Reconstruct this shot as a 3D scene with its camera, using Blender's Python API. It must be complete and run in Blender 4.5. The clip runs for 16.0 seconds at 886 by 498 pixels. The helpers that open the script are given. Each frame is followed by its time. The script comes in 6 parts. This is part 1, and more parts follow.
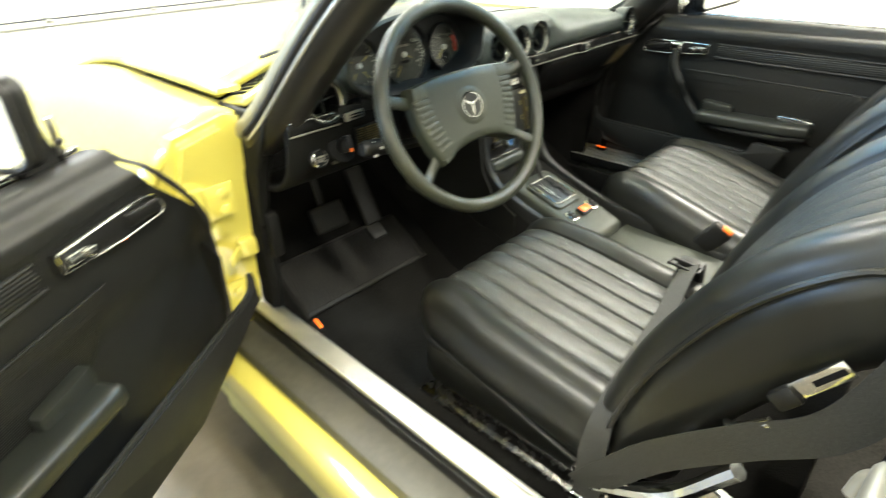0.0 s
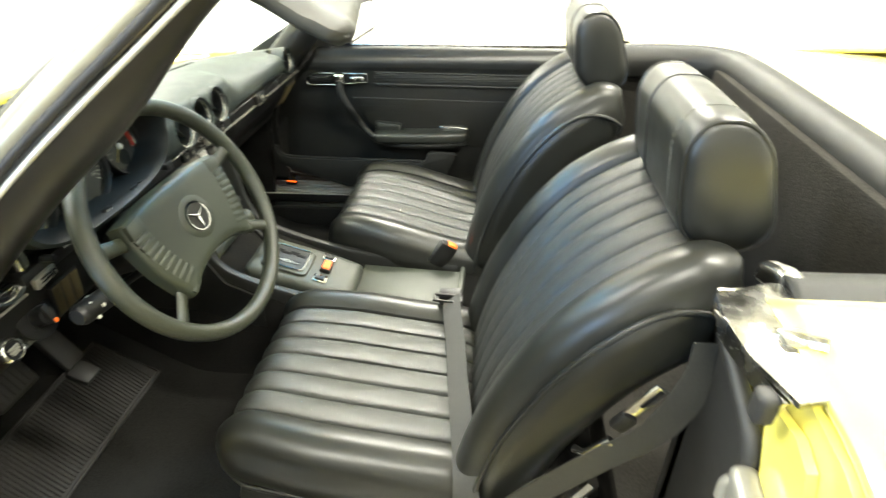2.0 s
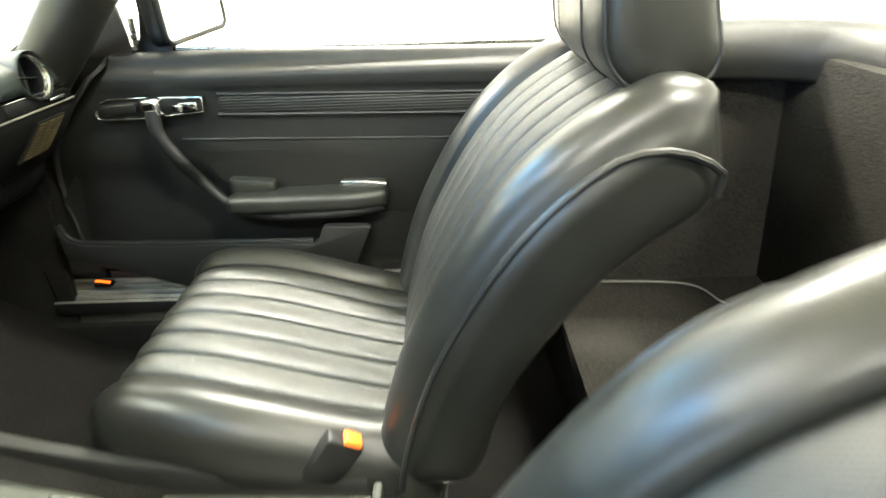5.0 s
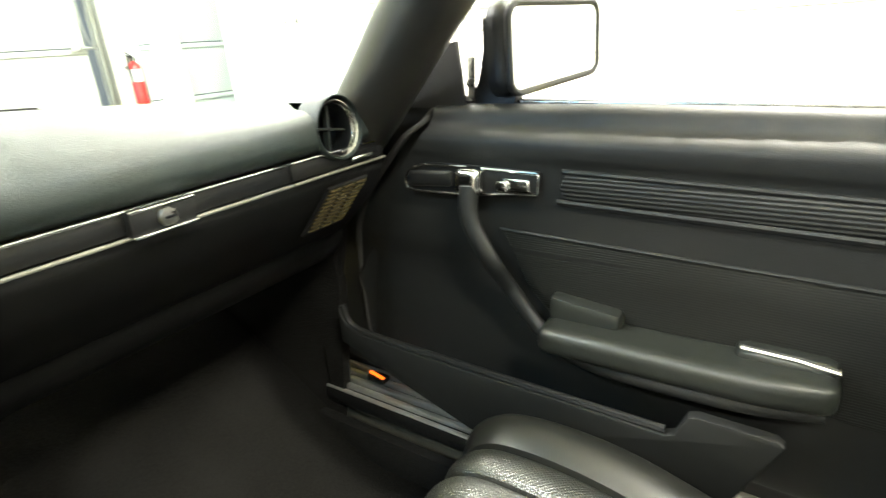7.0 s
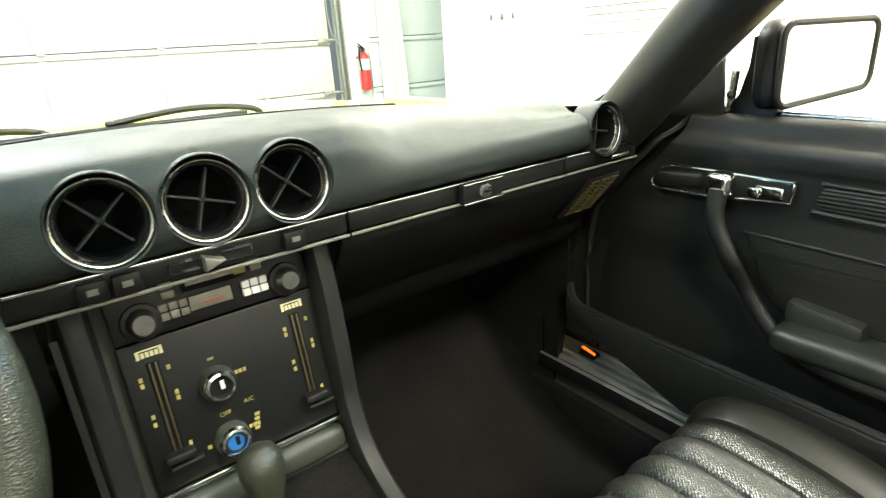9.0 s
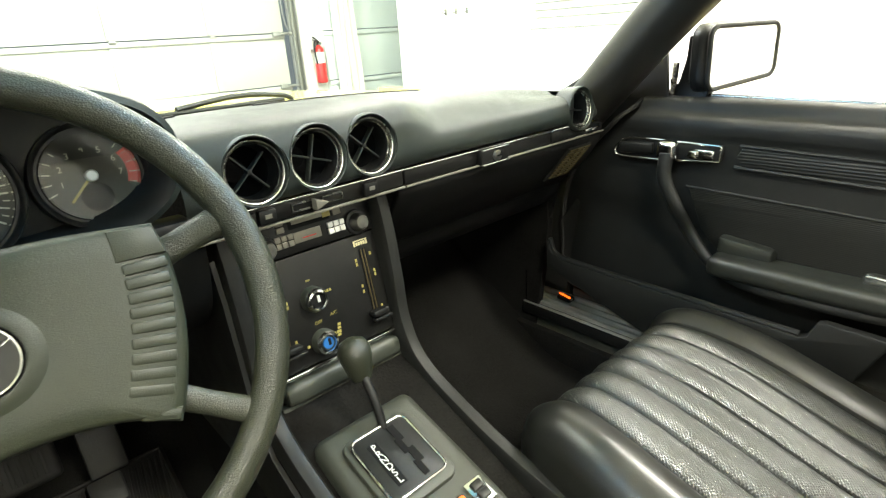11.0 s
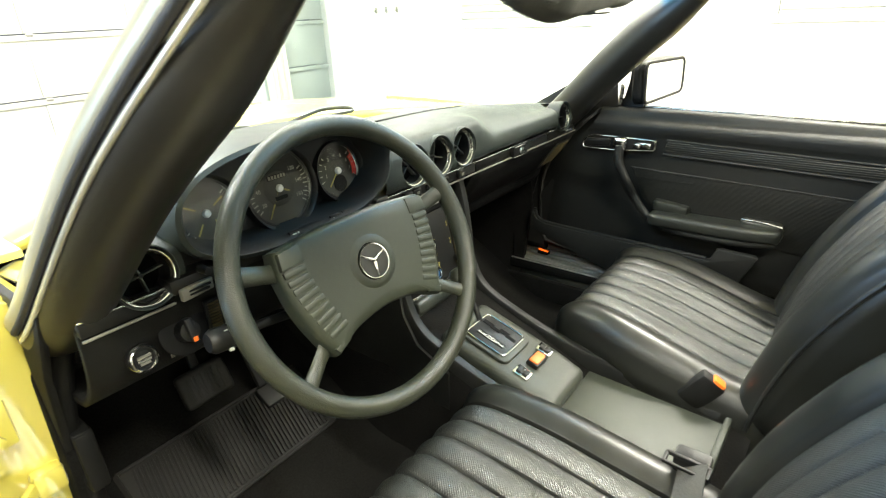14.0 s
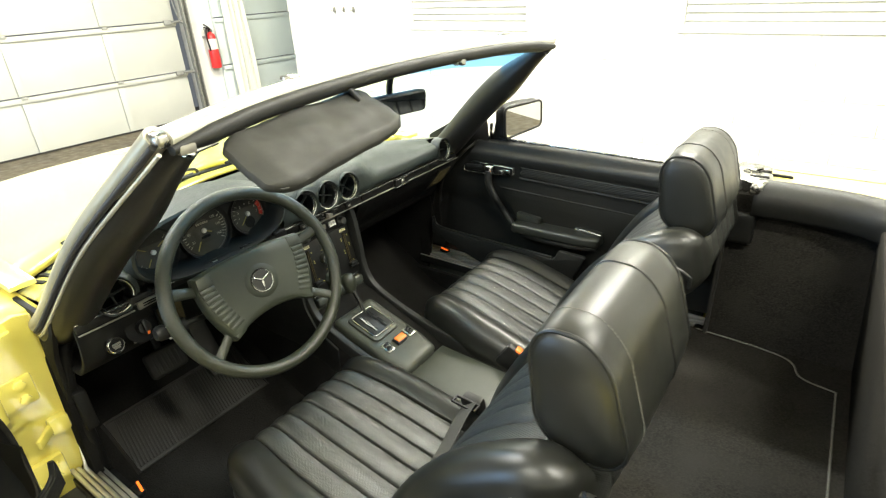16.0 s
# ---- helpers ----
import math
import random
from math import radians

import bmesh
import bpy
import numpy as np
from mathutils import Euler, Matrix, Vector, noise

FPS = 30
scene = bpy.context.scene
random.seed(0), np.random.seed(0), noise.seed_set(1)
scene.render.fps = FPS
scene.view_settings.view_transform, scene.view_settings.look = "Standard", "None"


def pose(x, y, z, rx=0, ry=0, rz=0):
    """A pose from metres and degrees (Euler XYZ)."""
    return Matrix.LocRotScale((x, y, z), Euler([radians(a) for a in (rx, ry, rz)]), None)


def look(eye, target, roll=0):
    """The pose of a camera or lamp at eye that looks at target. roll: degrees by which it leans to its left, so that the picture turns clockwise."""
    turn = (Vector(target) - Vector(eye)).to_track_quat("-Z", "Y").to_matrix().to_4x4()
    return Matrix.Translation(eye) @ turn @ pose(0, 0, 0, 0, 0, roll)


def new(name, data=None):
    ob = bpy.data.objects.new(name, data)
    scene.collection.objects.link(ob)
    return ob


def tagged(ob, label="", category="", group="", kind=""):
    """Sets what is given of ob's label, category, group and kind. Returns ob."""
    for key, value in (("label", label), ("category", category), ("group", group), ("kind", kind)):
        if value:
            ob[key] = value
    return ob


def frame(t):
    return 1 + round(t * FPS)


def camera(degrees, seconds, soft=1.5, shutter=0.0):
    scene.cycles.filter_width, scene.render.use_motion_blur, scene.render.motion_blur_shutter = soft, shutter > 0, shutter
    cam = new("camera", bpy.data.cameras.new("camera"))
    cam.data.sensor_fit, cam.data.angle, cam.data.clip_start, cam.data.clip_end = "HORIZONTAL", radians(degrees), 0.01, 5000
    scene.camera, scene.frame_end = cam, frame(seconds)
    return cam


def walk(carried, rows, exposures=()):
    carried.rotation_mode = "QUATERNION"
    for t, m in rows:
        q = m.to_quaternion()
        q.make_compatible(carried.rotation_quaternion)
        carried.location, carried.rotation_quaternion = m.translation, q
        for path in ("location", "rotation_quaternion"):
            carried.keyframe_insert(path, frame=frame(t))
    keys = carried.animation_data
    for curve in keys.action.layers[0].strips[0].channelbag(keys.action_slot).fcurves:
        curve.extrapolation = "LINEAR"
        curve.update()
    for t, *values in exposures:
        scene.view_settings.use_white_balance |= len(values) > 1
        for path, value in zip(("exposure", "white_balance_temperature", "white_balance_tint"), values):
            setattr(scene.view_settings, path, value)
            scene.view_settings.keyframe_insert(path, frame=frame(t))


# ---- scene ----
cam = camera(78.0, 16.0, soft=1.2, shutter=0.4)
EXPOSURES = [(0, -0.05), (0.5, 0.2), (1, 0.4), (1.5, 0.45), (2.5, -0.1), (3, -0.25), (5.5, 0.95), (6, 0.95), (7, 0.6), (9, 0.1), (12, 0.05), (14, 0.0), (16, -0.5)]
PATH = [
    (0, (-1.122, -0.847, 1.14), (0.097, 0.376, 0.131), -2.1),
    (0.5, (-1.046, -0.793, 1.171), (0.42, 0.108, 0.152), -2.4),
    (1, (-1.006, -0.733, 1.209), (0.562, -0.041, 0.179), -2.2),
    (1.5, (-1.046, -0.675, 1.257), (0.576, -0.138, 0.218), -2.3),
    (2, (-1.084, -0.639, 1.278), (0.593, -0.455, 0.204), -1.4),
    (2.5, (-1.111, -0.604, 1.286), (0.521, -0.71, 0.135), -0.4),
    (3, (-1.106, -0.586, 1.269), (0.495, -0.685, 0.075), -0.6),
    (3.2, (-1.093, -0.595, 1.259), (0.504, -0.681, 0.058), -0.8),
    (5.3, (-0.19, -0.656, 1.01), (1.581, -0.621, 0.082), -2.3),
    (5.5, (-0.093, -0.641, 1.0), (1.677, -0.576, 0.072), -2.6),
    (6, (0.05, -0.573, 0.971), (1.822, -0.243, 0.102), -3.5),
    (6.5, (0.075, -0.501, 0.965), (1.756, 0.273, 0.205), -4.1),
    (7, (0.073, -0.478, 0.974), (1.606, 0.585, 0.253), -4.1),
    (7.5, (0.063, -0.471, 0.996), (1.375, 0.862, 0.287), -5.1),
    (8, (0.014, -0.458, 0.999), (1.209, 0.99, 0.311), -4.5),
    (8.5, (-0.031, -0.482, 1.007), (1.091, 1.02, 0.311), -4.3),
    (9, (-0.096, -0.486, 1.01), (1.011, 1.022, 0.302), -3.6),
    (9.2, (-0.117, -0.49, 1.011), (0.994, 1.015, 0.303), -3.5),
    (11.3, (-0.356, -0.582, 1.034), (0.932, 0.75, 0.28), -3.4),
    (11.5, (-0.39, -0.575, 1.04), (0.938, 0.712, 0.277), -3.2),
    (12, (-0.477, -0.54, 1.052), (0.928, 0.655, 0.278), -2.8),
    (12.5, (-0.559, -0.531, 1.065), (0.87, 0.628, 0.28), -2.7),
    (13, (-0.644, -0.54, 1.094), (0.79, 0.607, 0.302), -2.6),
    (13.5, (-0.722, -0.565, 1.116), (0.714, 0.578, 0.32), -2.6),
    (14, (-0.808, -0.64, 1.154), (0.636, 0.488, 0.353), -2.5),
    (14.5, (-0.874, -0.713, 1.209), (0.583, 0.395, 0.403), -2.6),
    (15, (-0.904, -0.836, 1.289), (0.557, 0.245, 0.454), -2.6),
    (15.5, (-0.917, -0.971, 1.351), (0.531, 0.1, 0.482), -2.7),
    (16, (-0.931, -1.075, 1.408), (0.512, -0.011, 0.522), -2.8),
]
walk(cam, [(t, look(eye, target, roll)) for t, eye, target, roll in PATH], exposures=EXPOSURES)

# ---- world and light ----
world = bpy.data.worlds.new("world")
scene.world = world
world.use_nodes = True
bgn = world.node_tree.nodes["Background"]
bgn.inputs[0].default_value = (0.85, 0.93, 1.0, 1)
bgn.inputs[1].default_value = 0.25


def area_lamp(name, m, sx, sy, watts, color):
    l = bpy.data.lights.new(name, "AREA")
    l.shape, l.size, l.size_y, l.energy, l.color = "RECTANGLE", sx, sy, watts, color
    ob = new(name, l)
    ob.matrix_world = m
    return ob


WARM, DAY = (1.0, 0.98, 0.85), (0.40, 0.65, 1.0)
CEIL = 3.3
LAMPS = [(-0.95, -2.3, 200), (1.0, -2.3, 180), (2.35, -0.7, 330), (2.35, 2.3, 300), (-0.95, 1.5, 100), (1.0, 3.6, 130), (-2.6, -0.4, 150)]
for lx, ly, lw_ in LAMPS:
    area_lamp("tube_light", pose(lx, ly, CEIL - 0.09), 0.16, 1.2, lw_, WARM)
# added fill lamp, aimed to reach the seats through the windscreen's blue band
area_lamp("band_fill_light", pose(-0.45, 2.3, CEIL - 0.09), 0.30, 1.2, 260, (0.92, 0.97, 1.0))
area_lamp("daylight", look((-4.36, 2.15, 1.5), (0, 0.0, 0.9)), 1.7, 1.7, 170, DAY)

# ---- materials ----


def mat(name, color, rough=0.5, metal=0.0, grain=0.0, grain_size=300.0, bump=0.0, bump_size=600.0, wear=0.0, wear_size=6.0, spec=0.5, coat=0.0, rvar=0.0, voronoi=False):
    m = bpy.data.materials.new(name)
    m.use_nodes = True
    nt = m.node_tree
    b = nt.nodes["Principled BSDF"]
    b.inputs["Base Color"].default_value = (*color, 1)
    b.inputs["Roughness"].default_value = rough
    b.inputs["Metallic"].default_value = metal
    b.inputs["Specular IOR Level"].default_value = spec
    b.inputs["Coat Weight"].default_value = coat
    tc = nt.nodes.new("ShaderNodeTexCoord")

    def noise_tex(size, detail=3.0):
        n = nt.nodes.new("ShaderNodeTexNoise")
        n.inputs["Scale"].default_value = size
        n.inputs["Detail"].default_value = detail
        nt.links.new(tc.outputs["Object"], n.inputs["Vector"])
        return n

    def blend(base_socket, fac, color2):
        mx = nt.nodes.new("ShaderNodeMix")
        mx.data_type = "RGBA"
        nt.links.new(fac, mx.inputs[0])
        if base_socket is None:
            mx.inputs[6].default_value = (*color, 1)
        else:
            nt.links.new(base_socket, mx.inputs[6])
        mx.inputs[7].default_value = (*color2, 1)
        return mx.outputs[2]

    def ramp(sock, lo, hi, a=0.0, z=1.0):
        r = nt.nodes.new("ShaderNodeMapRange")
        nt.links.new(sock, r.inputs[0])
        r.inputs[1].default_value, r.inputs[2].default_value = lo, hi
        r.inputs[3].default_value, r.inputs[4].default_value = a, z
        return r.outputs[0]

    sock = None
    if grain:
        sock = blend(sock, ramp(noise_tex(grain_size).outputs["Fac"], 0.35, 0.7), [c * (1 + grain) for c in color])
    if wear:
        sock = blend(sock, ramp(noise_tex(wear_size, 5.0).outputs["Fac"], 0.45, 0.75), [min(c * (1 + wear) + 0.004 * wear, 0.95) for c in color])
    if sock:
        nt.links.new(sock, b.inputs["Base Color"])
    if rvar:
        nt.links.new(ramp(noise_tex(wear_size * 3 + 7, 4.0).outputs["Fac"], 0.3, 0.7, rough - rvar, rough + rvar), b.inputs["Roughness"])
    if bump:
        bp = nt.nodes.new("ShaderNodeBump")
        bp.inputs["Strength"].default_value = bump
        bp.inputs["Distance"].default_value = 0.002
        if voronoi:
            v = nt.nodes.new("ShaderNodeTexVoronoi")
            v.inputs["Scale"].default_value = bump_size
            nt.links.new(tc.outputs["Object"], v.inputs["Vector"])
            nt.links.new(v.outputs["Distance"], bp.inputs["Height"])
        else:
            nt.links.new(noise_tex(bump_size).outputs["Fac"], bp.inputs["Height"])
        nt.links.new(bp.outputs[0], b.inputs["Normal"])
    return m


def weave(name, color, rough, pitch, axes="xy", depth=0.6, spec=0.4, seam=0.0, fleck=0.0, ribbed=False):
    """Vinyl with a fine woven, pierced or ribbed grain: small rows of dots or lines, pitch in metres."""
    m = mat(name, color, rough, spec=spec)
    nt = m.node_tree
    b = nt.nodes["Principled BSDF"]
    tc = nt.nodes.new("ShaderNodeTexCoord")
    sep = nt.nodes.new("ShaderNodeSeparateXYZ")
    nt.links.new(tc.outputs["Object"], sep.inputs[0])

    def wave(sock, k):
        a = nt.nodes.new("ShaderNodeMath")
        a.operation = "MULTIPLY"
        a.inputs[1].default_value = k
        nt.links.new(sock, a.inputs[0])
        s = nt.nodes.new("ShaderNodeMath")
        s.operation = "SINE"
        nt.links.new(a.outputs[0], s.inputs[0])
        return s.outputs[0]

    k = 2 * math.pi / pitch
    p = nt.nodes.new("ShaderNodeMath")
    p.operation = "MULTIPLY"
    if ribbed:
        p.inputs[0].default_value = 1.0
    else:
        nt.links.new(wave(sep.outputs["XYZ".index(axes[0].upper())], k), p.inputs[0])
    nt.links.new(wave(sep.outputs["XYZ".index(axes[1].upper())], k), p.inputs[1])
    dots = p.outputs[0]
    if fleck:
        fl = nt.nodes.new("ShaderNodeMapRange")
        nt.links.new(dots, fl.inputs[0])
        fl.inputs[1].default_value, fl.inputs[2].default_value = -0.4, 0.6
        fx = nt.nodes.new("ShaderNodeMix")
        fx.data_type = "RGBA"
        nt.links.new(fl.outputs[0], fx.inputs[0])
        fx.inputs[6].default_value = (*[c * (1 - 0.5 * fleck) for c in color], 1)
        fx.inputs[7].default_value = (*[c * (1 + fleck) for c in color], 1)
        nt.links.new(fx.outputs[2], b.inputs["Base Color"])
    cr = nt.nodes.new("ShaderNodeTexNoise")
    cr.inputs["Scale"].default_value = 55
    cr.inputs["Detail"].default_value = 4
    nt.links.new(tc.outputs["Object"], cr.inputs["Vector"])
    cm = nt.nodes.new("ShaderNodeMath")
    cm.operation = "MULTIPLY_ADD"
    cm.inputs[1].default_value = 0.12 if ribbed else 0.8
    nt.links.new(cr.outputs["Fac"], cm.inputs[0])
    nt.links.new(p.outputs[0], cm.inputs[2])
    p = cm
    height = p.outputs[0]
    if seam:
        # gathers pinched across each seam, fading away from it
        ab = nt.nodes.new("ShaderNodeMath")
        ab.operation = "ABSOLUTE"
        nt.links.new(wave(sep.outputs["X"], math.pi / seam), ab.inputs[0])
        fade = nt.nodes.new("ShaderNodeMapRange")
        nt.links.new(ab.outputs[0], fade.inputs[0])
        fade.inputs[1].default_value, fade.inputs[2].default_value = 0.12, 0.55
        fade.inputs[3].default_value, fade.inputs[4].default_value = 0.6, 0.0
        g = nt.nodes.new("ShaderNodeMath")
        g.operation = "MULTIPLY_ADD"
        nt.links.new(wave(sep.outputs["XYZ".index(axes[1].upper())], 2 * math.pi / 0.0050), g.inputs[0])
        nt.links.new(fade.outputs[0], g.inputs[1])
        nt.links.new(p.outputs[0], g.inputs[2])
        height = g.outputs[0]
    bp = nt.nodes.new("ShaderNodeBump")
    bp.inputs["Strength"].default_value = depth
    bp.inputs["Distance"].default_value = 0.0012
    nt.links.new(height, bp.inputs["Height"])
    nt.links.new(bp.outputs[0], b.inputs["Normal"])
    mr = nt.nodes.new("ShaderNodeMapRange")
    nt.links.new(dots, mr.inputs[0])
    mr.inputs[1].default_value, mr.inputs[2].default_value = -1, 1
    mr.inputs[3].default_value, mr.inputs[4].default_value = rough + 0.18, rough - 0.06
    nt.links.new(mr.outputs[0], b.inputs["Roughness"])
    return m


VINYL = mat("black_vinyl", (0.0085, 0.0088, 0.0071), 0.36, spec=0.48, grain=0.12, grain_size=9, bump=0.07, bump_size=420, wear=0.3, wear_size=7, rvar=0.05)
VINYL_PIERCED = weave("pierced_vinyl", (0.0110, 0.0117, 0.0092), 0.30, 0.0042, "xy", 0.42, 0.95, 0.05, 0.9)
VINYL_PIERCED_BACK = weave("pierced_vinyl_back", (0.0095, 0.0100, 0.0082), 0.42, 0.0034, "xz", 0.30, 0.5, 0.05, 1.0)
PANEL_VINYL = mat("door_vinyl", (0.0085, 0.0088, 0.0079), 0.50, spec=0.34, grain=0.2, grain_size=60, bump=0.25, bump_size=700, rvar=0.05)
PANEL_RIBS = weave("door_ribs", (0.0080, 0.0082, 0.0068), 0.45, 0.0052, "yz", 0.34, 0.35, 0.0, 0.45, True)
PANEL_FINE_RIBS = weave("door_fine_ribs", (0.0080, 0.0082, 0.0068), 0.45, 0.0033, "yz", 0.22, 0.35, 0.0, 0.3, True)
ARMREST = mat("armrest_vinyl", (0.0125, 0.0138, 0.0112), 0.36, spec=0.5, grain=0.2, grain_size=60, bump=0.12, bump_size=700, rvar=0.05)
VISOR_VINYL = mat("visor_vinyl", (0.024, 0.024, 0.021), 0.60, spec=0.28, grain=0.15, grain_size=60, bump=0.12, bump_size=500, wear=0.3, wear_size=7, rvar=0.06)
PILLAR_TRIM = mat("pillar_vinyl", (0.0145, 0.0132, 0.0105), 0.34, spec=0.5, grain=0.15, grain_size=90, bump=0.12, bump_size=800)
DASH = mat("dash_vinyl", (0.0180, 0.0232, 0.0200), 0.50, spec=0.35, grain=0.2, grain_size=80, bump=0.3, bump_size=800, wear=0.25, wear_size=5, rvar=0.05)
LINING = mat("hood_lining", (0.0105, 0.0118, 0.0116), 0.5, spec=0.35, grain=0.2, grain_size=90, bump=0.15, bump_size=900)
PLASTIC = mat("black_plastic", (0.0060, 0.0060, 0.0056), 0.42, spec=0.35, grain=0.3, grain_size=120, bump=0.15, bump_size=900)
CONSOLE = mat("console_vinyl", (0.0255, 0.0285, 0.0215), 0.48, grain=0.25, grain_size=90, bump=0.25, bump_size=900, wear=0.3, wear_size=8, rvar=0.05)
WHEEL = mat("wheel_polymer", (0.0205, 0.0225, 0.0140), 0.32, grain=0.12, grain_size=200, bump=0.30, bump_size=800, rvar=0.04, voronoi=True)
WHEEL_PAD = mat("wheel_pad", (0.0215, 0.0248, 0.0145), 0.45, grain=0.12, grain_size=150, bump=0.15, bump_size=900)
DARK = mat("dark_recess", (0.005, 0.005, 0.005), 0.7, spec=0.12, grain=0.3, grain_size=60)
# darker copy of the black plastic: shade below the dash put into its colour
PLASTIC_SHADED = mat("shaded_dash_plastic", (0.0042, 0.0042, 0.0038), 0.6, spec=0.2, grain=0.3, grain_size=120, bump=0.2, bump_size=900)
KNOB_METAL = mat("dull_knob_metal", (0.20, 0.20, 0.185), 0.35, metal=0.9, grain=-0.3, grain_size=80)
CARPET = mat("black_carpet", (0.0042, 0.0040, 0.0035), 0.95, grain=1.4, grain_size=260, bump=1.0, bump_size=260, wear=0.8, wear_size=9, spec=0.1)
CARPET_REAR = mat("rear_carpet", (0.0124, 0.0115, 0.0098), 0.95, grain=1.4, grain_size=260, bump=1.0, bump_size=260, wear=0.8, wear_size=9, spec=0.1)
RUBBER = mat("rubber", (0.0126, 0.0119, 0.0105), 0.6, grain=0.4, grain_size=60, bump=0.2, bump_size=300, wear=0.4, wear_size=12)
MAT_RUBBER = mat("floor_mat_rubber", (0.0058, 0.0049, 0.0036), 0.75, grain=0.4, grain_size=90, bump=0.3, bump_size=400, wear=0.5, wear_size=10)
SILL_RUBBER = mat("sill_rubber", (0.050, 0.047, 0.035), 0.6, grain=0.25, grain_size=60, bump=0.2, bump_size=300, wear=0.4, wear_size=9)
CHROME = mat("chrome", (0.78, 0.78, 0.76), 0.12, metal=1.0, wear=-0.15, wear_size=30, rvar=0.05)
SILL_BRIGHT = mat("sill_metal", (0.84, 0.83, 0.78), 0.48, metal=1.0, wear=-0.25, wear_size=9, rvar=0.08)
PILLAR_METAL = mat("pillar_metal", (0.42, 0.40, 0.31), 0.38, metal=0.6, grain=-0.1, grain_size=20, wear=-0.2, wear_size=8)
RING = mat("ring_metal", (0.74, 0.73, 0.68), 0.24, metal=1.0, wear=-0.2, wear_size=30, rvar=0.05)
STEEL = mat("worn_steel", (0.46, 0.45, 0.42), 0.24, metal=1.0, grain=-0.3, grain_size=60, wear=-0.3, wear_size=14, bump=0.1, bump_size=200, rvar=0.1)
YELLOW = mat("yellow_paint", (0.83, 0.72, 0.14), 0.25, grain=0.04, grain_size=12, wear=-0.06, wear_size=3, spec=0.8, coat=1.0)
YELLOW.node_tree.nodes["Principled BSDF"].inputs["Sheen Weight"].default_value = 0.2
YELLOW.node_tree.nodes["Principled BSDF"].inputs["Sheen Roughness"].default_value = 0.3
YELLOW.node_tree.nodes["Principled BSDF"].inputs["Coat IOR"].default_value = 2.1
YELLOW.node_tree.nodes["Principled BSDF"].inputs["Coat Roughness"].default_value = 0.06
BRIGHT_TRIM = mat("bright_frame_trim", (0.68, 0.66, 0.57), 0.26, metal=0.6, grain=-0.08, grain_size=20)
WEB = mat("belt_webbing", (0.0210, 0.0210, 0.0182), 0.6, grain=0.5, grain_size=300, bump=0.6, bump_size=500)
PIPING = mat("piping", (0.0080, 0.0084, 0.0074), 0.36, grain=0.2, grain_size=80)
THREAD = mat("grey_thread", (0.10, 0.10, 0.085), 0.7, grain=0.3, grain_size=200)
GAUGE_PRINT = mat("gauge_print", (0.42, 0.42, 0.37), 0.6, grain=0.1)
WHITE_PRINT = mat("white_print", (0.62, 0.62, 0.56), 0.5, grain=0.1)
YELLOW_PRINT = mat("yellow_print", (0.30, 0.255, 0.07), 0.5, grain=0.1)
CREAM_PRINT = mat("cream_print", (0.60, 0.55, 0.32), 0.5, grain=0.1)
RED_PRINT = mat("red_print", (0.55, 0.03, 0.02), 0.5, grain=0.1)
ORANGE = mat("orange_plastic", (0.85, 0.16, 0.02), 0.35, grain=0.1, grain_size=80)
RED = mat("red_enamel", (0.62, 0.02, 0.02), 0.3, grain=0.1, grain_size=20, coat=0.4)
BLUE_KNOB = mat("blue_plastic", (0.02, 0.11, 0.32), 0.3)
DARK_DISC = mat("emblem_enamel", (0.016, 0.016, 0.014), 0.28, grain=0.1)
GAUGE = mat("gauge_face", (0.033, 0.033, 0.028), 0.55, grain=0.2, grain_size=80)
BRASS = mat("grille_brass", (0.10, 0.078, 0.036), 0.45, metal=0.6, grain=0.2, grain_size=90)
GREY_PLATE = mat("grey_plate", (0.20, 0.19, 0.16), 0.4, metal=0.4, grain=0.2, grain_size=60)
WALL_WHITE = mat("white_wall_paint", (0.78, 0.78, 0.74), 0.55, grain=-0.04, grain_size=8, bump=0.3, bump_size=60, wear=-0.06, wear_size=1.5)
DOOR_WHITE = mat("garage_door_paint", (0.50, 0.50, 0.455), 0.45, grain=-0.05, grain_size=5, bump=0.05, bump_size=80, wear=-0.08, wear_size=1.2)
DOOR_BLUE = mat("pale_door_paint", (0.62, 0.68, 0.66), 0.5, grain=-0.05, grain_size=5, wear=-0.1, wear_size=1.2)
CURTAIN = mat("plastic_sheet", (0.74, 0.74, 0.66), 0.5, grain=-0.06, grain_size=10, bump=0.2, bump_size=40)
CEILING_PAINT = mat("ceiling_paint", (0.70, 0.70, 0.66), 0.8, grain=-0.05, grain_size=6)
CONCRETE = mat("stained_concrete", (0.082, 0.066, 0.040), 0.5, grain=0.3, grain_size=18, wear=-0.45, wear_size=2.2, bump=0.3, bump_size=90, rvar=0.15)
TRACK_STEEL = mat("track_steel", (0.30, 0.30, 0.28), 0.5, metal=0.6, grain=0.3, grain_size=40)
LABEL_WHITE = mat("paper_label", (0.7, 0.7, 0.66), 0.6, grain=-0.05)
TUBE_GLOW = mat("tube_glow", (0.9, 0.9, 0.85), 0.4)
TUBE_GLOW.node_tree.nodes["Principled BSDF"].inputs["Emission Color"].default_value = (1, 0.96, 0.88, 1)
TUBE_GLOW.node_tree.nodes["Principled BSDF"].inputs["Emission Strength"].default_value = 6
COURTESY = mat("courtesy_lens", (0.7, 0.16, 0.02), 0.4)
COURTESY.node_tree.nodes["Principled BSDF"].inputs["Emission Color"].default_value = (1, 0.13, 0.01, 1)
COURTESY.node_tree.nodes["Principled BSDF"].inputs["Emission Strength"].default_value = 2.0


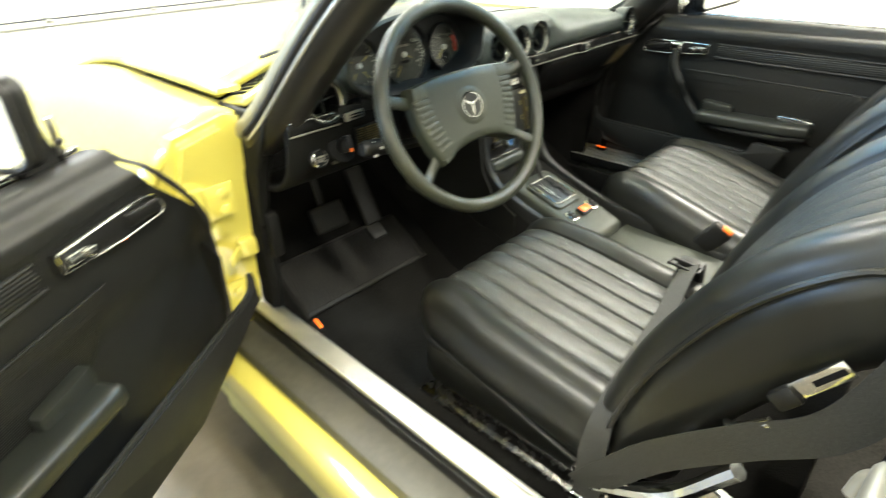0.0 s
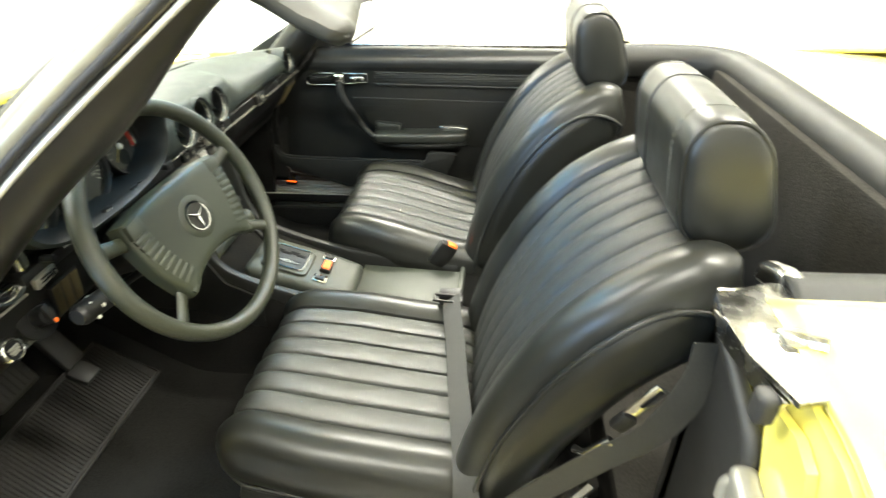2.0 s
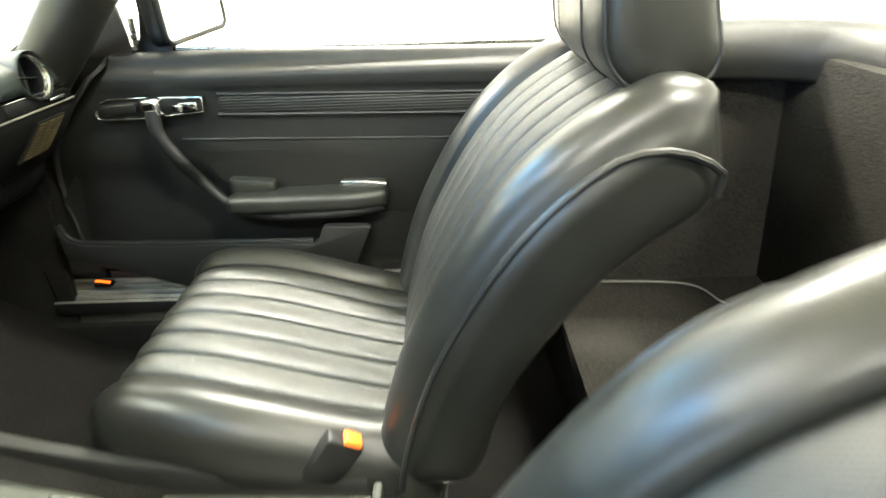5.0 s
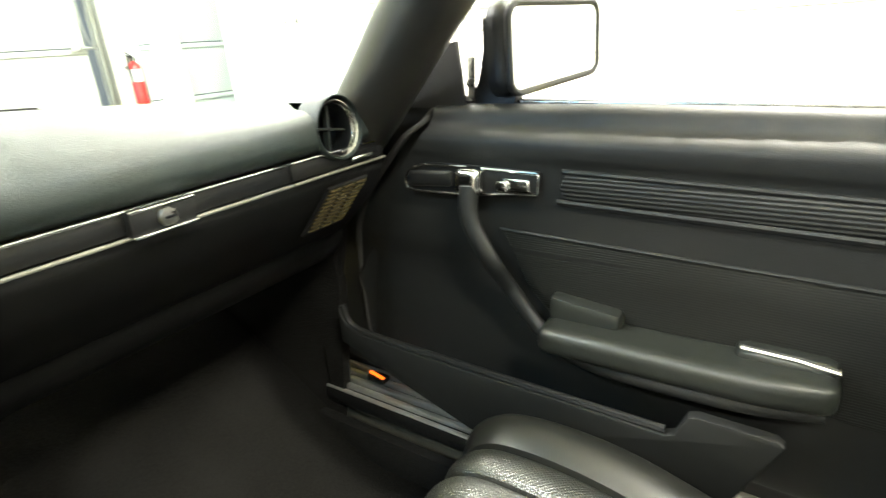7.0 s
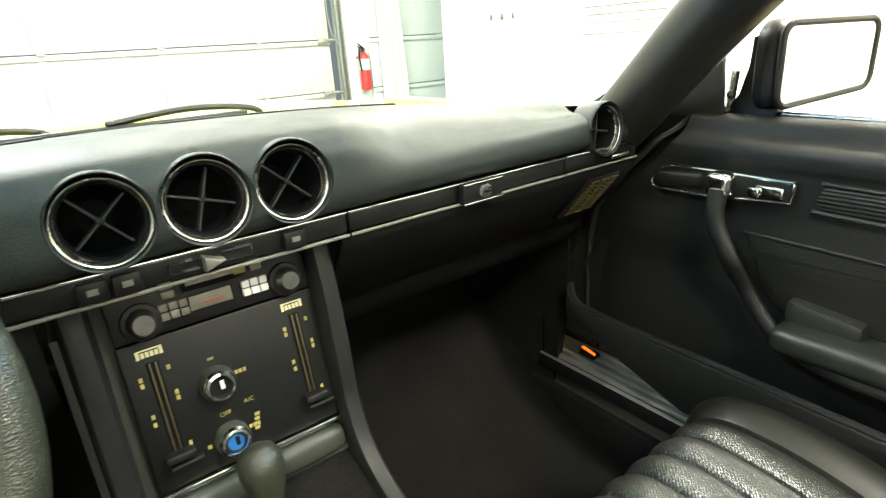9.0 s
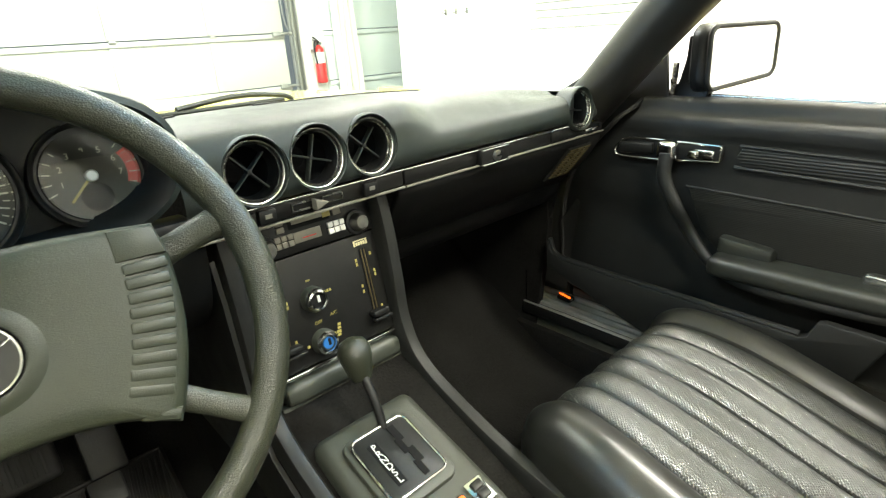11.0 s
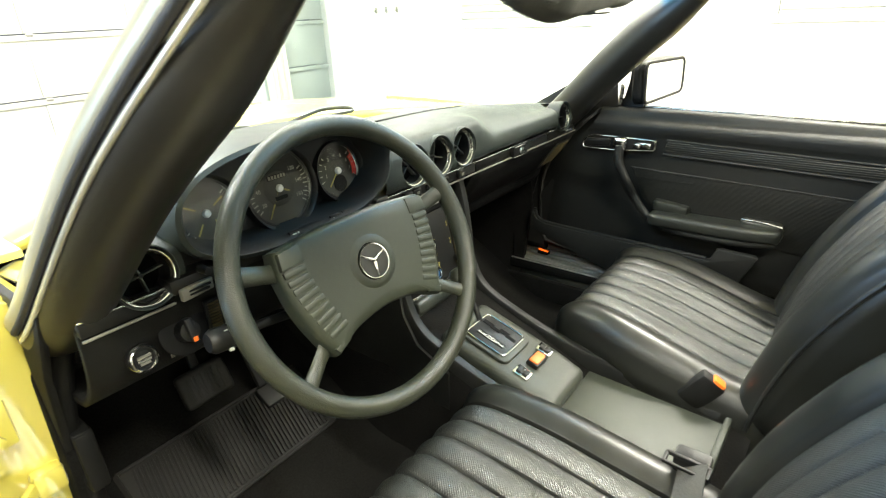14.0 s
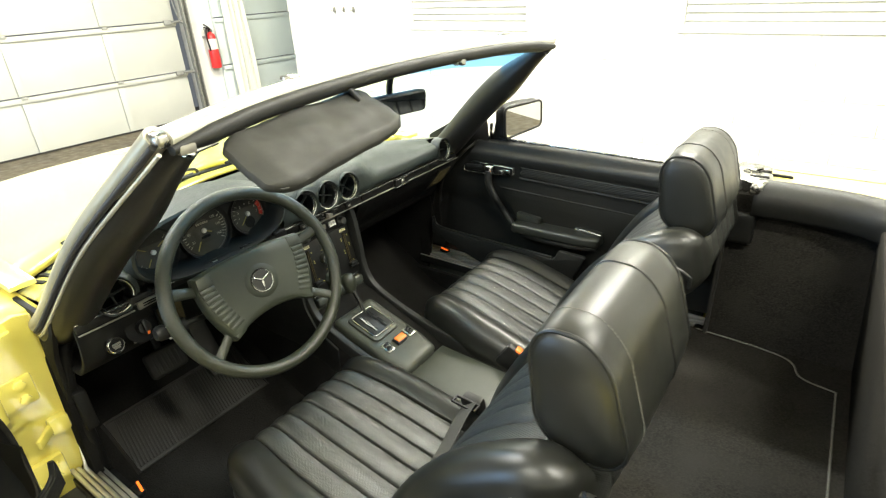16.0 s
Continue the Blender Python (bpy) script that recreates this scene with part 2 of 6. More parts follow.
def glass(name, color, rough=0.02, shine=0.30):
    m = bpy.data.materials.new(name)
    m.use_nodes = True
    nt = m.node_tree
    nt.nodes.clear()
    out = nt.nodes.new("ShaderNodeOutputMaterial")
    t = nt.nodes.new("ShaderNodeBsdfTransparent")
    t.inputs[0].default_value = (*color, 1)
    g = nt.nodes.new("ShaderNodeBsdfGlossy")
    g.inputs["Roughness"].default_value = rough
    lw = nt.nodes.new("ShaderNodeLayerWeight")
    lw.inputs[0].default_value = 0.25
    f = nt.nodes.new("ShaderNodeMapRange")
    nt.links.new(lw.outputs["Facing"], f.inputs[0])
    f.inputs[3].default_value, f.inputs[4].default_value = 0.02, shine
    mx = nt.nodes.new("ShaderNodeMixShader")
    nt.links.new(f.outputs[0], mx.inputs[0])
    nt.links.new(t.outputs[0], mx.inputs[1])
    nt.links.new(g.outputs[0], mx.inputs[2])
    nt.links.new(mx.outputs[0], out.inputs[0])
    return m


GLASS = glass("windscreen_glass", (0.88, 0.97, 0.93))
GLASS_BLUE = glass("tinted_band", (0.24, 0.54, 0.93))
GAUGE_GLASS = glass("gauge_glass", (0.92, 0.92, 0.88), 0.05, 0.08)
MIRROR = mat("mirror_silver", (0.9, 0.92, 0.92), 0.02, metal=1.0)

# ---- building helpers ----

def thing(name, loc, label, category, group="", kind=""):
    ob = new(name)
    ob.location = loc
    ob.empty_display_size = 0.1
    ob["at"] = list(loc)
    return tagged(ob, label, category, group, kind)


def finish(bm, material, name, angle=40):
    me = bpy.data.meshes.new(name)
    bm.to_mesh(me)
    bm.free()
    me.materials.append(material)
    me.shade_smooth()
    me.set_sharp_from_angle(angle=radians(angle))
    return me


def part(name, bm, material, parent, label="", m=None, angle=40):
    """Links a bmesh, in world metres, as one mesh under a thing or a part."""
    top = parent
    while top.parent:
        top = top.parent
    loc = Vector(top["at"]) if "at" in top else Vector(top.location)
    if m is not None:
        bm.transform(m)
        if m.determinant() < 0:
            bmesh.ops.reverse_faces(bm, faces=bm.faces)
    bm.transform(Matrix.Translation(-loc))
    ob = new(name, finish(bm, material, name, angle))
    ob.parent = parent
    if label:
        ob["label"] = label
    return ob


def solid(name, bm, material, label, category, kind="", group="", angle=40):
    ob = new(name, finish(bm, material, name, angle))
    ob["at"] = [0, 0, 0]
    return tagged(ob, label, category, group, kind)


def pieces(name, bms, material, parent, m=None):
    """Several small like parts, each an object of its own."""
    return [part(name, b, material, parent, "", m) for b in bms]


def merged(*bms):
    out = bmesh.new()
    for b in bms:
        me = bpy.data.meshes.new("tmp")
        b.to_mesh(me)
        b.free()
        out.from_mesh(me)
        bpy.data.meshes.remove(me)
    return out


def box(cx, cy, cz, sx, sy, sz, r=0.0, m=None, seg=2):
    bm = bmesh.new()
    bmesh.ops.create_cube(bm, size=1, matrix=Matrix.Diagonal((sx, sy, sz, 1)))
    if r:
        bmesh.ops.bevel(bm, geom=bm.edges[:], offset=min(r, 0.49 * min(sx, sy, sz)), segments=seg, profile=0.5, affect="EDGES")
    bm.transform(Matrix.Translation((cx, cy, cz)) @ (m if m is not None else Matrix.Identity(4)))
    return bm


def bar(a, b, w, h, r=0.0, up=(0, 0, 1)):
    """A straight bar from a to b, w across and h high."""
    a, b = Vector(a), Vector(b)
    y = (b - a).normalized()
    x = y.cross(Vector(up)).normalized()
    z = x.cross(y)
    m = Matrix((x, y, z)).transposed().to_4x4()
    m.translation = (a + b) / 2
    bm = box(0, 0, 0, w, (b - a).length, h, r)
    bm.transform(m)
    return bm


def soft_box(sx, sy, sz, r, n=(12, 12, 6)):
    """A box with round edges of radius r and an even mesh on every side, centred on the origin."""
    bm = bmesh.new()
    half = Vector((sx / 2, sy / 2, sz / 2))
    for axis in range(3):
        a, b = (axis + 1) % 3, (axis + 2) % 3
        for s in (-1, 1):
            grid = []
            for i in range(n[a] + 1):
                row = []
                for j in range(n[b] + 1):
                    p = Vector((0, 0, 0))
                    p[axis] = s * half[axis]
                    p[a] = (2 * i / n[a] - 1) * half[a]
                    p[b] = (2 * j / n[b] - 1) * half[b]
                    q = Vector([max(-half[k] + r, min(half[k] - r, p[k])) for k in range(3)])
                    d = p - q
                    row.append(bm.verts.new(q + (d.normalized() * r if d.length > 1e-9 else d)))
                grid.append(row)
            for i in range(n[a]):
                for j in range(n[b]):
                    f = [grid[i][j], grid[i + 1][j], grid[i + 1][j + 1], grid[i][j + 1]]
                    bm.faces.new(f if s > 0 else f[::-1])
    bmesh.ops.remove_doubles(bm, verts=bm.verts, dist=1e-5)
    bm.normal_update()
    return bm


def shaped(bm, fn):
    """Moves every vertex by fn(place, normal) -> place."""
    bm.normal_update()
    new_places = [fn(v.co.copy(), v.normal.copy()) for v in bm.verts]
    for v, p in zip(bm.verts, new_places):
        v.co = p
    bm.normal_update()
    return bm


def face_keys(bm, key):
    """key(centre, normal) for every face, in order, before the mesh is shaped."""
    bm.normal_update()
    return [key(f.calc_center_median(), f.normal) for f in bm.faces]


def split_by(bm, keys):
    """Splits a bmesh into several by a key for each face."""
    groups = {}
    for f, k in zip(bm.faces, keys):
        groups.setdefault(k, []).append(f)
    out = {}
    for k, faces in groups.items():
        b2, seen = bmesh.new(), {}
        for f in faces:
            vs = []
            for v in f.verts:
                if v not in seen:
                    seen[v] = b2.verts.new(v.co)
                vs.append(seen[v])
            b2.faces.new(vs)
        b2.normal_update()
        out[k] = b2
    bm.free()
    return out


def curve_points(pts, n=8, closed=False):
    """A smooth line through the given points."""
    P = [Vector(p) for p in pts]
    out, m = [], len(P)
    for i in range(m if closed else m - 1):
        if closed:
            p0, p1, p2, p3 = P[i - 1], P[i], P[(i + 1) % m], P[(i + 2) % m]
        else:
            p1, p2 = P[i], P[i + 1]
            p0 = P[i - 1] if i else p1 * 2 - p2
            p3 = P[i + 2] if i + 2 < m else p2 * 2 - p1
        for k in range(n):
            t = k / n
            out.append(0.5 * ((2 * p1) + (p2 - p0) * t + (2 * p0 - 5 * p1 + 4 * p2 - p3) * t * t + (3 * p1 - p0 - 3 * p2 + p3) * t**3))
    if not closed:
        out.append(P[-1])
    return out


def tube(pts, radius, n=10, closed=False, flat=1.0, up=(0, 0, 1)):
    """A round (or flattened) rod along a line of points. radius: a number or a function of 0..1."""
    bm, rings, m = bmesh.new(), [], len(pts)
    pts = [Vector(p) for p in pts]
    last = None
    for i, p in enumerate(pts):
        if closed:
            d = (pts[(i + 1) % m] - pts[i - 1]).normalized()
        else:
            d = (pts[min(i + 1, m - 1)] - pts[max(i - 1, 0)]).normalized()
        if last is None:
            ref = Vector(up) if abs(d.dot(Vector(up))) < 0.95 else Vector((1, 0, 0))
            u = (ref - d * ref.dot(d)).normalized()
        else:
            u = (last - d * last.dot(d)).normalized()
        last, v = u, d.cross(u)
        r = radius(i / max(m - 1, 1)) if callable(radius) else radius
        rings.append([bm.verts.new(p + r * (math.cos(2 * math.pi * k / n) * u * flat + math.sin(2 * math.pi * k / n) * v)) for k in range(n)])
    for i in range(m if closed else m - 1):
        a, b = rings[i], rings[(i + 1) % m]
        for k in range(n):
            bm.faces.new((a[k], a[(k + 1) % n], b[(k + 1) % n], b[k]))
    if not closed:
        bm.faces.new(rings[0][::-1])
        bm.faces.new(rings[-1])
    bmesh.ops.recalc_face_normals(bm, faces=bm.faces)
    return bm


def lathe(profile, n=32, m=None):
    """A turned shape about z, from (radius, height) pairs."""
    bm, rings = bmesh.new(), []
    for r, h in profile:
        if r < 1e-6:
            rings.append([bm.verts.new((0, 0, h))])
        else:
            rings.append([bm.verts.new((r * math.cos(2 * math.pi * k / n), r * math.sin(2 * math.pi * k / n), h)) for k in range(n)])
    for a, b in zip(rings, rings[1:]):
        for k in range(n):
            f = [a[k % len(a)], a[(k + 1) % len(a)], b[(k + 1) % len(b)], b[k % len(b)]]
            f = list(dict.fromkeys(f))
            if len(f) > 2:
                bm.faces.new(f)
    bmesh.ops.recalc_face_normals(bm, faces=bm.faces)
    if m is not None:
        bm.transform(m)
    return bm


def loft(sections, closed=False, caps=False):
    """A skin over rows of points, one row a section."""
    bm = bmesh.new()
    rows = [[bm.verts.new(p) for p in s] for s in sections]
    for a, b in zip(rows, rows[1:]):
        k = len(a)
        for i in range(k if closed else k - 1):
            bm.faces.new((a[i], a[(i + 1) % k], b[(i + 1) % k], b[i]))
    if caps:
        bm.faces.new(rows[0][::-1])
        bm.faces.new(rows[-1])
    bmesh.ops.recalc_face_normals(bm, faces=bm.faces)
    return bm


def plate(outline, normal_shift, r=0.0):
    """A flat plate from an outline of world points, thickened by the vector normal_shift, its rims rounded."""
    bm = bmesh.new()
    a = [bm.verts.new(p) for p in outline]
    b = [bm.verts.new(Vector(p) + Vector(normal_shift)) for p in outline]
    k = len(a)
    bm.faces.new(a[::-1])
    top = bm.faces.new(b)
    for i in range(k):
        bm.faces.new((a[i], a[(i + 1) % k], b[(i + 1) % k], b[i]))
    bmesh.ops.recalc_face_normals(bm, faces=bm.faces)
    if r:
        bmesh.ops.bevel(bm, geom=list(top.edges), offset=r, segments=2, profile=0.5, affect="EDGES")
    return bm


def round_rect(w, h, r, n=6):
    out = []
    for cx, cy, a0 in ((w / 2 - r, h / 2 - r, 0), (-w / 2 + r, h / 2 - r, 90), (-w / 2 + r, -h / 2 + r, 180), (w / 2 - r, -h / 2 + r, 270)):
        for k in range(n + 1):
            a = radians(a0 + 90 * k / n)
            out.append((cx + r * math.cos(a), cy + r * math.sin(a)))
    return out


def smooth01(x, a, b):
    t = max(0.0, min(1.0, (x - a) / (b - a)))
    return t * t * (3 - 2 * t)

# ---- the garage ----
floor = solid("floor", box(-0.4, 0.8, -0.05, 8.6, 10.4, 0.1), CONCRETE, "stained brown concrete garage floor", "floor", "structure")
solid("ceiling", box(-0.4, 0.8, CEIL + 0.05, 8.6, 10.4, 0.1), CEILING_PAINT, "plain white garage ceiling", "ceiling", "structure")
solid("wall_west", merged(box(-4.45, -1.5, 1.65, 0.15, 5.6, 3.3), box(-4.45, 4.5, 1.65, 0.15, 2.9, 3.3), box(-4.45, 2.15, 2.85, 0.15, 1.8, 0.9), box(-4.45, 2.15, 0.3, 0.15, 1.8, 0.6)), WALL_WHITE, "white painted garage wall with a daylight opening", "wall", "structure")
solid("wall_south", box(-0.4, -4.35, 1.65, 8.3, 0.15, 3.3), WALL_WHITE, "white painted rear garage wall", "wall", "structure")
solid("wall_jog", box(3.95, 3.99, 1.65, 1.05, 0.14, 3.3), WALL_WHITE, "white painted short return wall", "wall", "structure")
solid("wall_recess", box(4.5, 4.8, 1.65, 0.1, 1.5, 3.3), WALL_WHITE, "white painted recess wall", "wall", "structure")
solid("wall_header", box(0.0, 5.5, 2.9, 9.2, 0.15, 0.8), WALL_WHITE, "white wall band over the garage doors", "wall", "structure")

# side wall of painted blocks, its windows above
wall_e = solid("wall_east", merged(
    box(3.42, -0.15, 0.5, 0.2, 8.2, 1.0), box(3.42, -0.15, 2.75, 0.2, 8.2, 1.1),
    box(3.42, 3.12, 1.6, 0.2, 1.66, 1.2), box(3.42, 0.52, 1.6, 0.2, 1.2, 1.2), box(3.42, -2.9, 1.6, 0.2, 2.7, 1.2)),
    WALL_WHITE, "white painted concrete block wall", "wall", "structure")
BLOCK = box(0, 0, 0, 0.010, 0.398, 0.196, 0.004, seg=1)
block_mesh = finish(BLOCK, WALL_WHITE, "block")
for row in range(5):
    for k in range(18):
        yb = 3.7 - 0.4 * k - (0.2 if row % 2 else 0)
        if yb < -3.6:
            continue
        b = new("block", block_mesh)
        b.parent = wall_e
        b.location = (3.3185, yb, 0.1 + 0.2 * row)
for k, (ya, yb) in enumerate(((1.12, 2.29), (-1.55, -0.08))):
    w = thing(f"window_{k + 1}", (3.35, (ya + yb) / 2, 1.02), "window behind a closed white pleated blind", "window", kind="structure")
    part("window_frame", merged(box(3.33, (ya + yb) / 2, 1.015, 0.06, yb - ya + 0.06, 0.03, 0.004), box(3.33, (ya + yb) / 2, 2.185, 0.06, yb - ya, 0.03, 0.004)), WALL_WHITE, w)
    for i in range(22):
        part("slat", box(3.345, (ya + yb) / 2, 1.05 + 0.052 * i, 0.006, yb - ya - 0.01, 0.0540, 0.002, pose(0, 0, 0, 0, 12, 0)), DOOR_WHITE, w)


def garage_door(name, x0, x1, y, rows, step, paint, stiles, label):
    d = thing(name, ((x0 + x1) / 2, y, 0), label, "garage door", kind="structure")
    for r in range(rows):
        z0 = r * step + 0.012
        part("panel", box((x0 + x1) / 2, y + 0.03, z0 + step / 2 - 0.006, x1 - x0, 0.045, step - 0.012, 0.006), paint, d)
        part("rail", box((x0 + x1) / 2, y - 0.004, z0 + step - 0.035, x1 - x0, 0.026, 0.045, 0.005), paint, d)
        for s in stiles:
            part("stile", box(s, y - 0.003, z0 + step / 2 - 0.03, 0.075, 0.022, step - 0.075, 0.004), paint, d)
            h = part("hinge", merged(box(s, y - 0.024, z0 + step - 0.012, 0.05, 0.01, 0.03, 0.002), box(s, y - 0.03, z0 + step - 0.012, 0.07, 0.012, 0.012, 0.003)), TRACK_STEEL, d)
    part("bottom_seal", box((x0 + x1) / 2, y + 0.02, 0.007, x1 - x0, 0.05, 0.02, 0.004), RUBBER, d)
    return d


gd = garage_door("garage_door_1", -4.2, 2.83, 5.36, 5, 0.548, DOOR_WHITE, (-3.5, -2.57, -1.65, -0.73, 0.19, 1.11, 2.03), "white sectional garage door with ribbed stiles, closed")
for r in range(1, 5):
    part("roller_bracket", merged(box(2.72, 5.32, r * 0.548, 0.09, 0.02, 0.05, 0.004), box(2.82, 5.31, r * 0.548, 0.07, 0.018, 0.03, 0.004), tube([(2.76, 5.30, r * 0.548), (2.9, 5.30, r * 0.548)], 0.008, 8), lathe([(0, 0), (0.022, 0), (0.022, 0.012), (0, 0.012)], 12, pose(2.87, 5.30, r * 0.548, 0, 90, 0))), TRACK_STEEL, gd, "grey steel roller bracket")
garage_door("garage_door_2", 3.3, 4.46, 5.3, 5, 0.548, DOOR_BLUE, (), "pale blue-grey sectional door, closed, partly behind a sheet")
tr = thing("door_track", (2.93, 5.28, 0), "dark steel vertical track beside the garage door", "door track", kind="structure")
part("channel", merged(box(2.90, 5.28, 1.5, 0.012, 0.06, 3.0, 0.002), box(2.93, 5.31, 1.5, 0.05, 0.012, 3.0, 0.002), box(2.955, 5.28, 1.5, 0.012, 0.06, 3.0, 0.002)), TRACK_STEEL, tr)
part("angle_iron", box(2.985, 5.33, 1.5, 0.03, 0.03, 3.0, 0.002), STEEL, tr)
part("cable", tube(curve_points([(2.80, 5.27, 2.2), (2.79, 5.26, 1.55), (2.81, 5.26, 1.2), (2.90, 5.26, 1.02)], 8), 0.006, 6), TRACK_STEEL, tr)
solid("pillar_wall", box(3.16, 5.45, 1.65, 0.36, 0.16, 3.3), WALL_WHITE, "white block pier between the garage doors", "wall", "structure")

# fire extinguisher on the pier
fe = thing("fire_extinguisher", (3.2, 5.29, 0.54), "red fire extinguisher with a white label, hung on the pier", "fire extinguisher")
part("cylinder", lathe([(0, 0.54), (0.05, 0.54), (0.06, 0.55), (0.06, 0.88), (0.05, 0.92), (0.025, 0.945), (0.02, 0.955), (0, 0.955)], 24, pose(3.2, 5.29, 0)), RED, fe)
part("valve", merged(lathe([(0, 0.95), (0.02, 0.95), (0.022, 0.98), (0.014, 1.0), (0, 1.0)], 16, pose(3.2, 5.29, 0)), bar((3.2, 5.29, 0.985), (3.12, 5.27, 1.015), 0.022, 0.01, 0.002), bar((3.2, 5.29, 1.0), (3.125, 5.27, 1.045), 0.022, 0.01, 0.002)), PLASTIC, fe)
part("hose", tube(curve_points([(3.2, 5.27, 0.98), (3.14, 5.25, 1.0), (3.115, 5.24, 0.9), (3.13, 5.24, 0.75)], 8), 0.009, 8), PLASTIC, fe)
part("label", lathe([(0.0615, 0.76), (0.0615, 0.88)], 24, pose(3.2, 5.29, 0)), LABEL_WHITE, fe)
part("gauge_dial", lathe([(0, 0), (0.016, 0), (0.016, 0.01), (0, 0.01)], 12, pose(3.205, 5.265, 0.97, 90, 0, 0)), CHROME, fe)
part("bracket", merged(box(3.2, 5.36, 0.8, 0.05, 0.02, 0.4, 0.003), box(3.2, 5.355, 0.9, 0.13, 0.02, 0.03, 0.003)), TRACK_STEEL, fe)

# plastic sheet hanging by the second door
rows = []
for i in range(24):
    z = 2.95 - i * 2.93 / 23
    rows.append([(3.38 + 0.36 * u / 30 - 0.1 * smooth01(z, 0.3, 2.4) * (u / 30), 5.20 + 0.022 * math.sin(u * 0.9 + 0.6 * math.sin(z * 2)) + 0.012 * math.sin(u * 2.1 + z), z) for u in range(31)])
cur = solid("plastic_sheet", loft(rows), CURTAIN, "translucent white plastic sheet hanging in folds", "sheet")
cur.modifiers.new("thickness", "SOLIDIFY").thickness = 0.003

# things on the side wall
cond = thing("wall_conduit", (3.28, 0.48, 0), "white painted conduit running up the block wall", "conduit", kind="structure")
part("pipe", tube([(3.285, 0.48, 0.02), (3.285, 0.48, 3.28)], 0.016, 10), WALL_WHITE, cond)
for z in (0.5, 1.05, 1.12, 1.2, 1.9):
    part("clamp", box(3.288, 0.48, z, 0.03, 0.06, 0.02, 0.004), WALL_WHITE, cond)
for i in range(3):
    hook = thing("wall_hook", (3.3, 3.25 - 0.13 * i, 1.16), "small steel hook on the white wall", "hook", "wall hooks")
    part("stem", tube(curve_points([(3.32, 3.25 - 0.13 * i, 1.17), (3.27, 3.25 - 0.13 * i, 1.165), (3.262, 3.25 - 0.13 * i, 1.185)], 4), 0.005, 8), STEEL, hook)
    part("plate", box(3.307, 3.25 - 0.13 * i, 1.175, 0.012, 0.03, 0.05, 0.003), STEEL, hook)

# ceiling tubes
for lx, ly, lw_ in LAMPS:
    f = thing("tube_fixture", (lx, ly, CEIL), "white fluorescent tube fixture on the ceiling", "ceiling light", "ceiling tubes")
    part("housing", box(lx, ly, CEIL - 0.03, 0.2, 1.25, 0.06, 0.01), CEILING_PAINT, f)
    for s in (-0.05, 0.05):
        part("tube", tube([(lx + s, ly - 0.6, CEIL - 0.078), (lx + s, ly + 0.6, CEIL - 0.078)], 0.013, 10), TUBE_GLOW, f, "glowing fluorescent tube")

# unseen housing that carries the added fill lamp
fill_rig = thing("fill_housing", (-0.45, 2.3, CEIL), "unseen ceiling housing added for the bluish-white fill light", "ceiling light")
part("housing", box(-0.45, 2.3, CEIL - 0.03, 0.36, 1.3, 0.06, 0.01), CEILING_PAINT, fill_rig)

# ---- the car body ----
car = thing("car", (0, 0.3, 0), "yellow two-seat convertible with its roof removed", "car")


# bonnet, wings and the ventilated cowl before the windscreen
def bonnet_z(x, y):
    f = max(0.0, y - 0.72)
    drop = 0.25 * f * f if f < 0.75 else 0.1406 + 0.37 * (f - 0.75)
    return 0.899 - 0.095 * x * x - drop + 0.004 * math.exp(-((abs(x) - 0.30) / 0.12) ** 2) * smooth01(y, 0.3, 0.8)


def bonnet_rear(x):
    return 0.52 - 0.31 * (math.sqrt((x / 0.645) ** 2 + 0.03) - 0.17)


def glass_foot(x):
    return 0.42 - 0.30 * (x / 0.66) ** 2


rows = []
for j in range(25):
    f = j / 24
    rows.append([(x, bonnet_rear(x) * (1 - f) + 2.1 * f, bonnet_z(x, bonnet_rear(x) * (1 - f) + 2.1 * f)) for x in [-0.645 + 1.29 * i / 36 for i in range(37)]])
part("bonnet", loft(rows), YELLOW, car).modifiers.new("thickness", "SOLIDIFY").thickness = -0.02
for s in (-1, 1):
    rows = []
    for j in range(30):
        y = 0.145 + 2.0 * j / 29
        zt = bonnet_z(0.652, y)
        w = 0.02 * smooth01(y, 0.3, 1.2)
        arch = 0.30 if not (1.0 < y < 1.75) else 0.30 + 0.38 * math.sqrt(max(0, 1 - ((y - 1.375) / 0.375) ** 2))
        rows.append([(s * q.x, y, q.y) for q in curve_points([(0.652, zt - 0.001, 0), (0.72, zt + 0.002, 0), (0.80 + w, zt - 0.03, 0), (0.855 + w, zt - 0.09, 0), (0.875 + w, min(max(0.66, arch + 0.06), zt - 0.12), 0), (0.868 + w, min(max(0.5, arch + 0.03), zt - 0.15), 0), (0.845 + w, arch, 0)], 5)])
    part("front_wing", loft(rows), YELLOW, car).modifiers.new("thickness", "SOLIDIFY").thickness = 0.012
rows = []
for j in range(7):
    f = j / 6
    rows.append([(x, (glass_foot(x) + 0.012) * (1 - f) + (bonnet_rear(x) - 0.006) * f, 0.872 + 0.034 * (1 - (x / 0.66) ** 2) * (1 - f) + (bonnet_z(x, 0.4) - 0.004 - 0.872) * f) for x in [-0.65 + 1.3 * i / 36 for i in range(37)]])
bm = loft(rows)
bm.normal_update()
if sum(f.normal.z for f in bm.faces) < 0:
    bmesh.ops.reverse_faces(bm, faces=bm.faces)
part("cowl", bm, YELLOW, car, "yellow ventilated cowl").modifiers.new("thickness", "SOLIDIFY").thickness = 0.01
